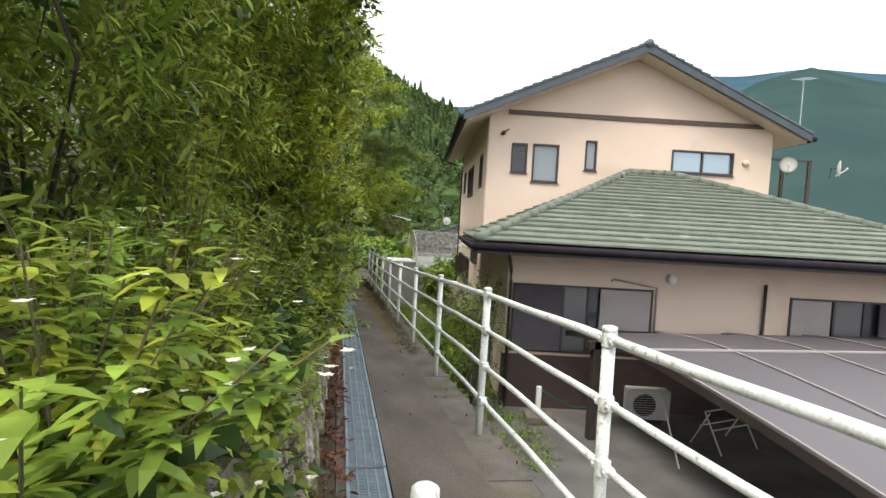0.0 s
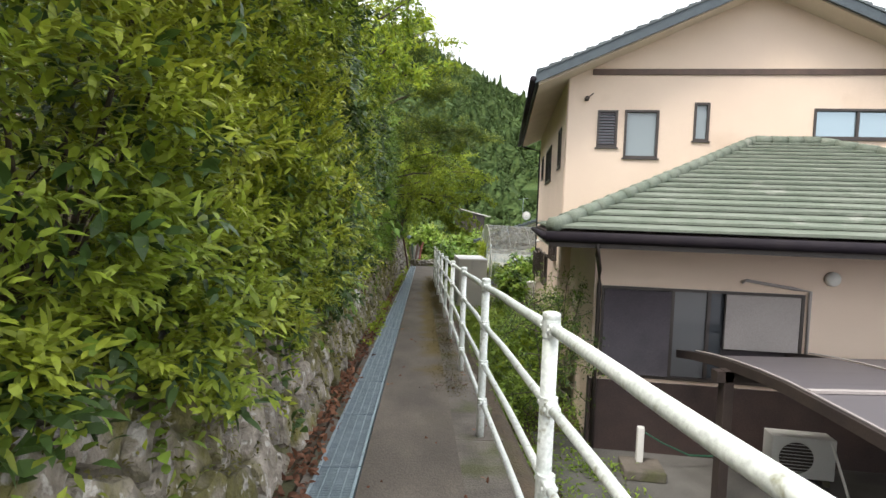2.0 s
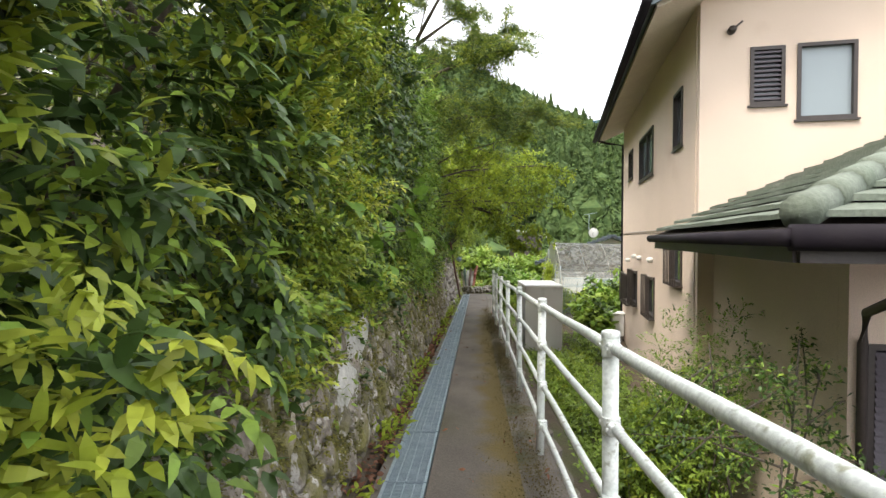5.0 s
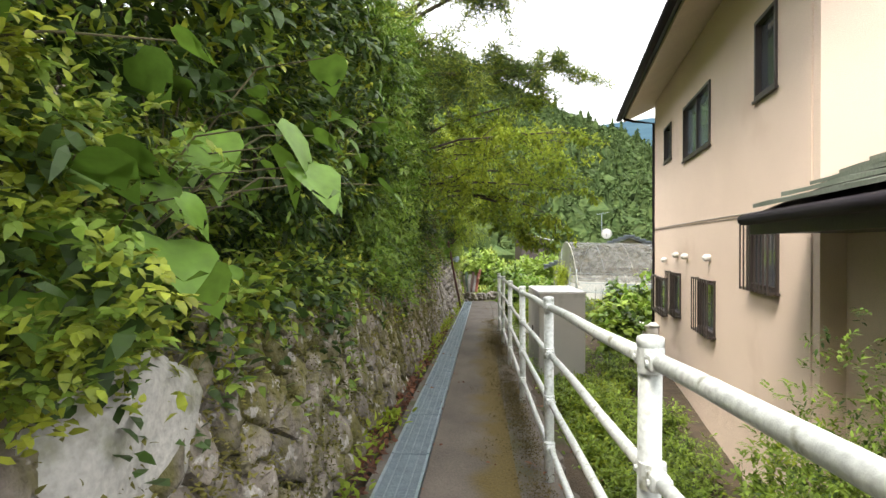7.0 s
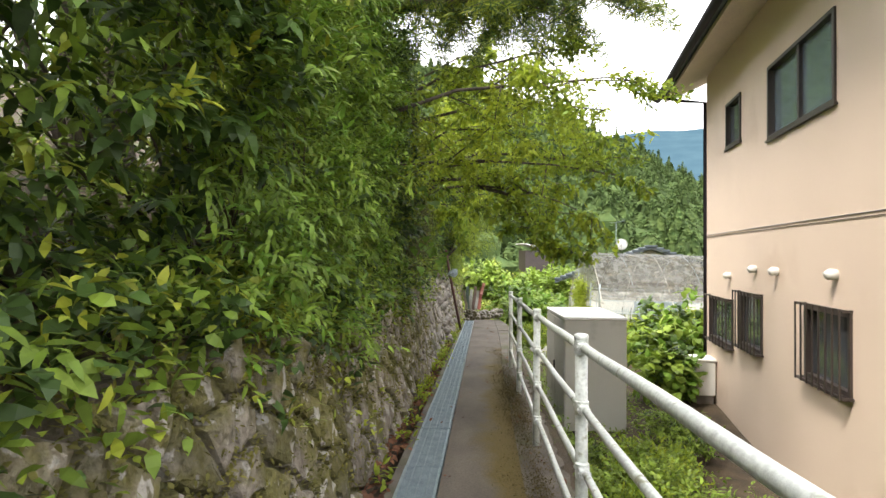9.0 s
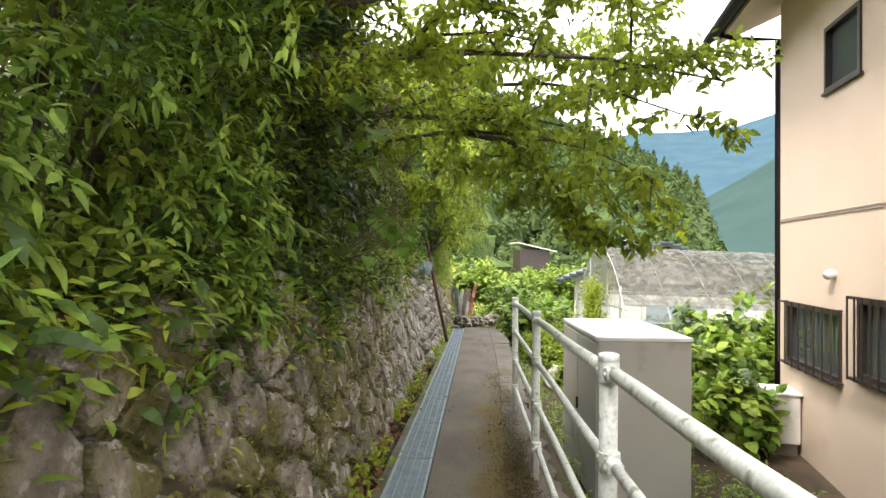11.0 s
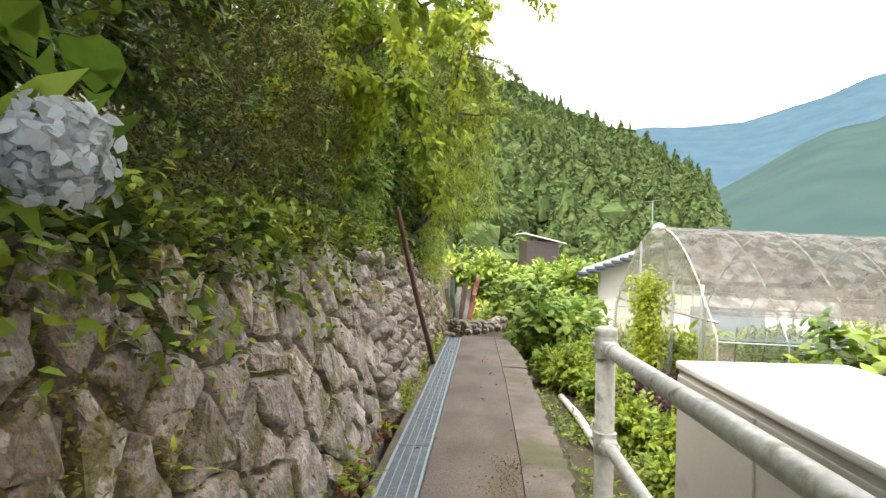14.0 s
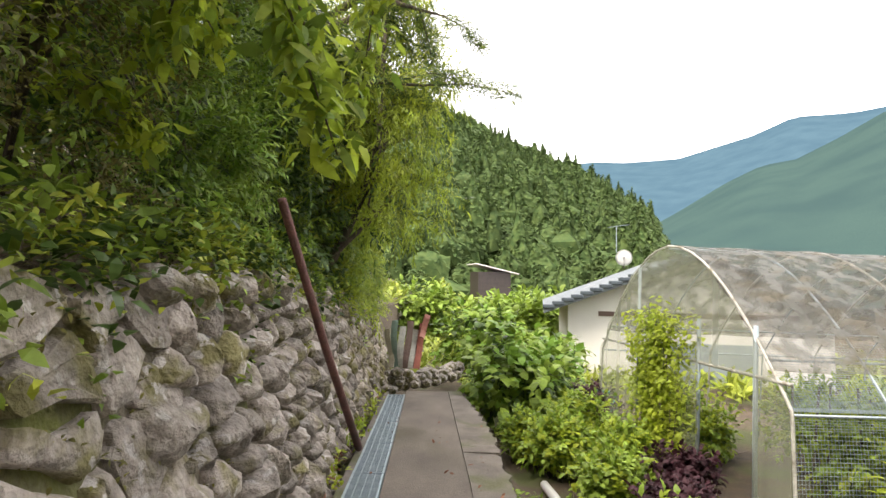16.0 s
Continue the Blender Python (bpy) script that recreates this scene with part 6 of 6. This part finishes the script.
def tall_weed(where, h, seed, flowers=True):
    rng = np.random.default_rng(seed)
    root = tagged(new("flowering_weed"), "tall light green weed with small white flowers" if flowers else "tall light green leafy weed", "weed", "weeds on the bank")
    root.location = where
    P, D, Q = [], [], []
    for k in range(8):
        lean = rng.normal(size=2) * 0.16 + np.array([0.08, -0.05])
        pts = [Vector((lean[0] * t * t, lean[1] * t * t, h * rng.uniform(0.9, 1.0) * t)) for t in (0, 0.35, 0.7, 1)]
        link("stem", tube(bmesh.new(), pts, [0.0045, 0.004, 0.003, 0.0015], 5), M_TWIG, root)
        for j in range(48):
            t = rng.uniform(0.1, 1) ** 0.8 * 2.999
            i = int(t)
            P.append(pts[i].lerp(pts[i + 1], t - i)[:])
            a = rng.uniform(0, 6.28)
            D.append((math.cos(a), math.sin(a), rng.uniform(-0.1, 0.6)))
        for j in range(4 if k % 2 else 0):
            Q.append((pts[3] + Vector(rng.normal(size=3) * [0.09, 0.09, 0.05]))[:])
    D = unit(np.array(D))
    v, f = leaf_arrays(np.array(P), D, np.tile([0, 0, 1.0], (len(P), 1)), 0.075, 0.026, rng, 0.3)
    flat_mesh("leaves", v, f.tolist(), L_HEDGE if seed % 2 else L_FIG, root)
    if flowers:
        Q = np.repeat(np.array(Q), 7, 0)
        a = np.tile(np.arange(7) * 0.9, len(Q) // 7)
        d = np.stack([np.cos(a), np.sin(a), np.full(len(a), 0.25)], 1)
        v, f = leaf_arrays(Q, unit(d), np.tile([0, 0, 1.0], (len(Q), 1)), 0.011, 0.008, rng, 0.0)
        tagged(flat_mesh("flowers", v, f.tolist(), L_FLOWER, root), kind="stuff")


for k in range(28):
    y = -1.3 + 0.085 * k + rc.normal() * 0.12
    x = -1.55 - rc.uniform(0.0, 0.35)
    tall_weed((x, y, bank_z(min(x, -1.65), y) - rc.uniform(0.15, 0.65)), rc.uniform(0.5, 1.15) * (1 - 0.12 * max(0, y)), 1200 + k, k % 3 != 1)
rock = bmesh.new()
bmesh.ops.create_icosphere(rock, subdivisions=3, radius=0.14)
for v in rock.verts:
    v.co = Vector((v.co.x, v.co.y, v.co.z * 0.9)) * (1 + 0.22 * noise.noise(v.co * 7))
rk = tagged(link("boulder", rock, M_STONE, smooth=True), "rounded grey stone among the weeds on the bank", "stone")
rk.location = (-1.62, -0.35, 0.95)


def big_leaf_plant(where, count, size, spread, seed, label, name="mulberry", material=None, category="plant"):
    """Large heart-shaped leaves on arching stems."""
    rng = np.random.default_rng(seed)
    root = tagged(new(name), label, category)
    root.location = where
    stems = bmesh.new()
    V, F = [], []
    n = 0
    prof = [(0.0, 0.0), (-0.06, 0.24), (0.12, 0.44), (0.38, 0.46), (0.66, 0.28), (1.0, 0.0)]
    for k in range(count):
        a = rng.uniform(-1.9, 1.9)
        e = Vector((abs(rng.normal()) * spread[0], rng.normal() * spread[1], rng.uniform(0.1, 1) * spread[2]))
        tube(stems, [(e.x * 0.2, e.y * 0.3, e.z * 0.4), (e.x * 0.6, e.y * 0.7, e.z * 0.95), e], [0.004, 0.003, 0.0018], 5)
        s = size * rng.uniform(0.55, 1.2)
        m = Matrix.Translation(e) @ Euler((rng.normal() * 0.35, rng.uniform(0.2, 0.9), a)).to_matrix().to_4x4()
        pts = [(u, w) for u, w in prof] + [(u, -w) for u, w in reversed(prof[1:-1])]
        ring = [m @ Vector((u * s, w * s, 0.10 * s * abs(w) * 2 - 0.25 * s * u * u)) for u, w in pts]
        mid = [m @ Vector((u * s, 0, -0.25 * s * u * u)) for u in (0.12, 0.45, 0.75)]
        V += [v[:] for v in ring + mid]
        L = len(pts)
        for i in range(L):
            u = (pts[i][0] + pts[(i + 1) % L][0]) / 2
            c = L + (0 if u < 0.25 else 1 if u < 0.6 else 2)
            F.append((n + i, n + (i + 1) % L, n + c))
        for s_ in (1, -1):
            i = 2 if s_ > 0 else L - 2
            j = 3 if s_ > 0 else L - 3
            F.append((n + i, n + L + 1, n + L) if s_ > 0 else (n + i, n + L, n + L + 1))
            F.append((n + j, n + L + 2, n + L + 1) if s_ > 0 else (n + j, n + L + 1, n + L + 2))
        n += L + 3
    tagged(link("stem", stems, M_TWIG, root), kind="stuff")
    tagged(flat_mesh("foliage", V, F, material or L_BROAD, root, True), kind="stuff")
    return root


for k, (x, y, z, c, s) in enumerate([(-1.5, 8.0, 0.85, 26, 0.17), (-1.55, 8.45, 1.15, 18, 0.15), (-1.6, 7.4, 1.3, 14, 0.14), (-1.5, 10.2, 1.5, 20, 0.16), (-1.5, 16.4, 0.75, 26, 0.13), (-1.5, 15.6, 1.3, 18, 0.15)]):
    big_leaf_plant((x, y, z), c, s, (0.3, 0.3, 0.5), 1300 + k, "sapling with large heart-shaped light green leaves overhanging the wall")


def hydrangea():
    rng = np.random.default_rng(44)
    root = tagged(new("hydrangea"), "faded pale blue hydrangea flower head on a drooping stem", "flower")
    root.location = (-0.835, 16.68, 0.728)
    P = unit(rng.normal(size=(420, 3)))
    lumps = unit(rng.normal(size=(22, 3)))
    c = P * (0.042 + 0.016 * np.clip((P @ lumps.T).max(1) * 5 - 4, -0.6, 1))[:, None] * rng.uniform(0.9, 1.12, (420, 1)) * [1, 1, 0.9]
    P = unit(P + rng.normal(size=P.shape) * 0.45)
    d = unit(np.cross(P, rng.normal(size=P.shape)))
    v, f = leaf_arrays(c, d, P, 0.022, 0.018, rng, 0.0)
    flat_mesh("flower_head", v, f.tolist(), L_HYDR, root)
    link("stem", tubes(([(-0.62, 0.0, -0.1), (-0.42, -0.03, 0.02), (-0.2, -0.02, 0.035), (-0.03, 0, 0.0)], [0.006, 0.005, 0.004, 0.004])), M_TWIG, root)
    n = 16
    t = rng.random(n)
    p = np.stack([-0.5 + 0.46 * t, -0.03 + 0.02 * t, 0.01 + 0.025 * np.sin(t * 3)], 1)
    up = np.where(np.arange(n) % 2 == 0, 0.9, -0.8)
    v, f = leaf_arrays(p, unit(rng.normal(size=(n, 3)) * 0.35 + np.stack([up * 0 + 0.2, up * 0, up], 1)), np.tile([0.3, -1.0, 0.2], (n, 1)), 0.105, 0.036, rng, 0.3)
    flat_mesh("leaves", v, f.tolist(), L_FIG, root)


hydrangea()

# ---- planting between path and house ----
def low_bush(where, r, h, leaves, label, seed, group="", name="bush"):
    rr = np.random.default_rng(seed)
    blobs = [(rr.uniform(-r, r) * 0.5, rr.uniform(-r, r) * 0.5, h * rr.uniform(0.35, 0.75), r * rr.uniform(0.5, 0.75), r * rr.uniform(0.5, 0.75), h * rr.uniform(0.3, 0.5)) for _ in range(5)]
    return plant(name, where, blobs, leaves, label, "bush", seed, trunk=0.015, per=2, group=group)


W1 = [(1500, 0.07, 0.03, L_FIG, dict(shell=0.5, droop=0.0, whorl=2)), (600, 0.07, 0.026, L_LIME, dict(shell=0.3, droop=0.0, whorl=2))]
# the dark leaves deep inside colour in the shade at the core
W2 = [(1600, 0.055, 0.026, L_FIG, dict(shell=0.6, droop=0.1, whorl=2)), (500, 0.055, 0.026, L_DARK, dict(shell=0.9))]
for k, (x, y, r, h) in enumerate([(1.25, 8.6, 0.5, 1.0), (1.5, 9.8, 0.6, 1.35), (1.0, 10.4, 0.5, 0.8), (1.9, 10.6, 0.55, 1.5), (1.3, 11.6, 0.6, 0.9), (0.9, 12.6, 0.5, 0.7), (1.7, 12.9, 0.6, 0.75), (1.1, 13.9, 0.55, 0.65), (1.9, 14.4, 0.5, 0.6), (1.2, 15.2, 0.55, 0.6), (0.75, 16.3, 0.4, 0.55), (1.7, 16.0, 0.5, 0.5), (2.3, 17.0, 0.5, 0.6)]):
    low_bush((x, y, bank_z(x, y) - 0.02), r, h, W1 if k % 2 else W2, "low green shrub growing between the path and the house", 1400 + 10 * k, "shrubs below the railing")
yy = rc.uniform(5, 24, 900)
xx = rc.uniform(0.4, 2.3, 900)
scatter_leaves("verge_weeds", np.stack([xx, yy, terrain(xx, yy) + 0.06], 1), [0.09, 0.09, 0.05], 14, 0.07, 0.03, L_FIG, 1550, "mixed weeds on the bank below the path", "weeds", "stuff", 0.7)
# slender evergreen by the wing's corner
limb_tree("nandina", (1.45, 7.7, -1.95), [
    [(0, 0, 0), (0.05, -0.05, 0.9), (0.1, -0.1, 1.7), (0.15, -0.1, 2.5)], [(0, 0, 0), (-0.1, 0.1, 1.0), (-0.2, 0.25, 1.8), (-0.25, 0.3, 2.4)],
    [(0, 0, 0), (0.15, 0.1, 0.9), (0.3, 0.15, 1.6), (0.4, 0.1, 2.2)], [(0, 0, 0), (-0.05, -0.2, 0.8), (-0.1, -0.35, 1.5), (-0.1, -0.4, 2.1)]],
    [(2600, 0.05, 0.022, L_DARK, 0.3), (1200, 0.05, 0.022, L_FIG, 0.2)], "slender evergreen shrub with thin stems by the house corner", 1600, trunk=0.018)

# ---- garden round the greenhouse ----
# the deep dark third layer stands for shade inside the fig
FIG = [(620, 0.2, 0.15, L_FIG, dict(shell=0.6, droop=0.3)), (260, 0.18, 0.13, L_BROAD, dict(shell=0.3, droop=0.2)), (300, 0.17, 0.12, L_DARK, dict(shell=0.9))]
for k, (x, y, r, h) in enumerate([(1.2, 27.3, 0.8, 1.75), (1.9, 28.8, 0.8, 1.4), (0.95, 29.8, 0.8, 1.9), (2.2, 30.6, 0.8, 1.3), (0.8, 32.0, 0.9, 1.9), (3.2, 20.6, 0.7, 1.3), (4.3, 21.2, 0.8, 1.6), (5.6, 20.9, 0.8, 1.7), (3.9, 22.2, 0.6, 1.5), (6.6, 21.8, 0.8, 1.6), (2.9, 19.4, 0.55, 0.9)]):
    low_bush((x, y, bank_z(x, y) - 0.02), r, h, FIG, "leafy fig bush with large green leaves in the garden", 1700 + 10 * k, "fig bushes", "fig_bush")
VEG = [(900, 0.09, 0.05, L_FIG, dict(shell=0.6, droop=0.0, whorl=2)), (500, 0.08, 0.05, L_LIME, dict(shell=0.3, droop=0.0, whorl=2))]
PUR = [(1300, 0.075, 0.05, L_PURPLE, dict(shell=0.6, droop=0.1, whorl=2))]
for k, (x, y, r, h, s) in enumerate([(1.25, 25.3, 0.5, 0.75, VEG), (1.0, 26.2, 0.45, 0.6, VEG), (1.8, 26.3, 0.5, 0.8, VEG), (1.9, 25.0, 0.45, 0.7, VEG), (1.55, 24.1, 0.45, 0.55, VEG), (1.9, 23.4, 0.4, 0.55, PUR), (2.2, 24.2, 0.35, 0.6, PUR), (2.3, 27.2, 0.4, 0.8, PUR), (1.5, 22.6, 0.45, 0.5, VEG), (2.0, 21.8, 0.5, 0.6, VEG), (1.5, 20.9, 0.4, 0.5, VEG)]):
    low_bush((x, y, bank_z(x, y) - 0.02), r, h, s, "purple perilla growing in the vegetable bed" if s is PUR else "bright green vegetable plant in the garden bed", 1900 + 10 * k, "perilla plants" if s is PUR else "vegetable plants", "perilla" if s is PUR else "vegetable_plant")
# vine on the greenhouse end
cv = [(2.42 + rc.normal() * 0.06, 25.2 + rc.normal() * 0.35, z) for z in rc.uniform(-1.7, 0.25, 260)]
vine = tagged(new("climbing_vine"), "bright green vine climbing the greenhouse end wall", "vine")
bm = bmesh.new()
for k in range(7):
    vy = 24.75 + 0.15 * k
    tube(bm, [(2.42 + 0.03 * math.sin(q * 1.7 + k), vy + 0.07 * math.sin(q * 1.3 + 2 * k), -1.75 + 0.28 * q) for q in range(8)], [0.006 - 0.0005 * q for q in range(8)], 5)
part("stem", bm, M_TWIG, vine)
c = np.repeat(np.array(cv), 16, 0)
c = c + rc.normal(size=c.shape) * [0.06, 0.14, 0.1]
d = unit(rc.normal(size=c.shape) * [1, 1, 0.6] + [-0.5, -0.3, -0.1])
v, f = leaf_arrays(c, d, unit(rc.normal(size=c.shape) * 0.4 + [0, 0, 1]), 0.08, 0.045, rc, 0.3)
flat_mesh("foliage", v, f.tolist(), L_LIME, vine)
# meadow and shrubs beyond
for k in range(16):
    x, y = rc.uniform(-1.5, 14), rc.uniform(40, 58)
    low_bush((x, y, bank_z(x, y) - 0.1), 1.6, 2.6, [(900, 0.35, 0.2, L_FIG if k % 2 else L_FINE, dict(shell=0.5, droop=0.1, whorl=2))], "rounded green shrub at the edge of the fields", 2200 + 10 * k, "far shrubs", "shrub")
yy, xx = rc.uniform(30, 60, 1500), rc.uniform(-3, 16, 1500)
scatter_leaves("far_grass", np.stack([xx, yy, terrain(xx, yy) + 0.15], 1), [0.25, 0.25, 0.12], 9, 0.4, 0.12, L_FINE, 2400, "overgrown grass beyond the garden", "grass", "stuff", 0.9)

# its deep dark leaves are painted shade between the airy twigs
low_bush((1.8, 9.7, -1.97), 0.7, 2.3, [(7000, 0.045, 0.018, L_FIG, dict(shell=0.8, droop=0.1, whorl=2)), (2500, 0.045, 0.018, L_DARK, dict(shell=0.9))], "airy grey-green shrub in front of the house wall", 2600)
# white bollard at the head of the path
tagged(link("bollard", tubes(([(0, 0, -0.1), (0, 0, 0.74), (0, 0, 0.77), (0, 0, 0.78)], [0.045, 0.045, 0.043, 0.03]), sides=16), M_RAIL, smooth=True), "short white-painted steel bollard on the path", "bollard").location = (-0.93, -0.68, ground(-0.68))
# pale boulder set in the wall
for k, (x, y, z, a, b, c) in enumerate([(-1.5, 8.05, 0.42, 0.2, 0.42, 0.3), (-1.44, 7.5, 0.12, 0.17, 0.4, 0.3)]):
    bm = bmesh.new()
    bmesh.ops.create_icosphere(bm, subdivisions=3, radius=1)
    for v in bm.verts:
        q = v.co * (1 + 0.16 * noise.noise(v.co * 1.7 + Vector((k * 5, 0, 0))) + 0.05 * noise.noise(v.co * 6))
        v.co = Vector((max(-a, min(a * 0.75, q.x * a)), q.y * b, q.z * c))
    ob = tagged(link("boulder", bm, M_PALE if k else mat("pale smooth rock", (0.52, 0.5, 0.46), (0.4, 0.39, 0.36), 0.85, 4, 40, 0.4, c3=(0.2, 0.2, 0.12), spots=0.04, spot_scale=4), smooth=True), "large pale boulder set in the stone wall", "boulder")
    M_PALE = ob.data.materials[0]
    ob.location = (x, y, z)
# moss and leaf crumbs on the damp side of the path
cnt = 420
yy = np.concatenate([rc.uniform(5, 20, cnt), rc.normal(11.8, 0.8, 120), rc.normal(15.6, 0.7, 120)])
xx = -0.02 - np.abs(rc.normal(size=len(yy))) * 0.13
L_MOSS = leaf_mat("damp moss", (0.17, 0.13, 0.05), (0.11, 0.09, 0.035), 0.9, 0.3)
scatter_leaves("path_moss", np.stack([xx, yy, ground(yy) + 0.004], 1), [0.045, 0.12, 0.001], 34, 0.014, 0.009, L_MOSS, 2700, "damp moss film on the edge of the path", "moss", "stuff", 0.0)
# greens inside the greenhouse
for k, (x, y) in enumerate([(4.0, 24.0), (5.2, 24.4), (6.4, 24.0), (7.6, 24.6), (4.6, 25.6), (6.0, 26.0), (3.4, 26.3)]):
    low_bush((x, y, bank_z(x, y) - 0.02), 0.6, 1.1, VEG, "bright green vegetable plant inside the greenhouse", 2800 + 10 * k, "vegetable plants", "vegetable_plant")
# weeds high in front of the greenhouse netting
for k, (x, y, h) in enumerate([(4.4, 22.4, 1.4), (5.4, 22.2, 1.2), (3.3, 22.2, 0.9)]):
    low_bush((x, y, bank_z(x, y) - 0.02), 0.55, h, [(700, 0.13, 0.08, L_LIME, dict(shell=0.6, droop=0.1, whorl=2))], "lime green leafy weed beside the greenhouse", 2900 + 10 * k, "greenhouse weeds", "weed")

# ---- stones of the wall, last ----
rs = np.random.default_rng(77)
for root, stretches in ((wall_near, ((WALL_Y0, 4.0, 0.25, 0.22, 0.25, 1.1), (4.0, 13.0, 0.2, 0.2, 0.25, 1.15))), (wall_far, ((13.0, 17.3, 0.21, 0.16, 0.3, 1.25), (17.3, 20.9, 0.235, 0.16, 0.25, 1.3), (20.9, 23.5, 0.2, 0.12, 0.85, 1.1), (23.5, WALL_Y1, 0.2, 0.14, 0.8, 1.1)))):
    cells = [(poly, rnd) for y0, y1, size, jit, rnd, long in stretches for poly in stone_cells(y0, y1, size, jit, int(y0 * 10) + 999, long)]
    middle = 7.5 if root is wall_near else 18.5
    cells.sort(key=lambda c: abs(c[0][0][0] - middle))
    rest = bmesh.new()
    for k, (poly, rnd) in enumerate(cells):
        bulge = (0.014 + 0.11 * rnd * rnd) * rs.uniform(0.6, 1.4)
        if k < 300:
            bm = bmesh.new()
            if stone_solid(bm, poly, rs, 0.012 + 0.012 * rnd * rnd, bulge, rnd):
                part("stone", bm, M_STONE_M if poly[0][0] < 17.2 else M_STONE, root, smooth=rnd > 0.6 or rs.random() < 0.5)
            else:
                bm.free()
        else:
            stone_solid(rest, poly, rs, 0.008, bulge, rnd)
    tagged(part("stones", rest, M_STONE_J, root), kind="stuff")
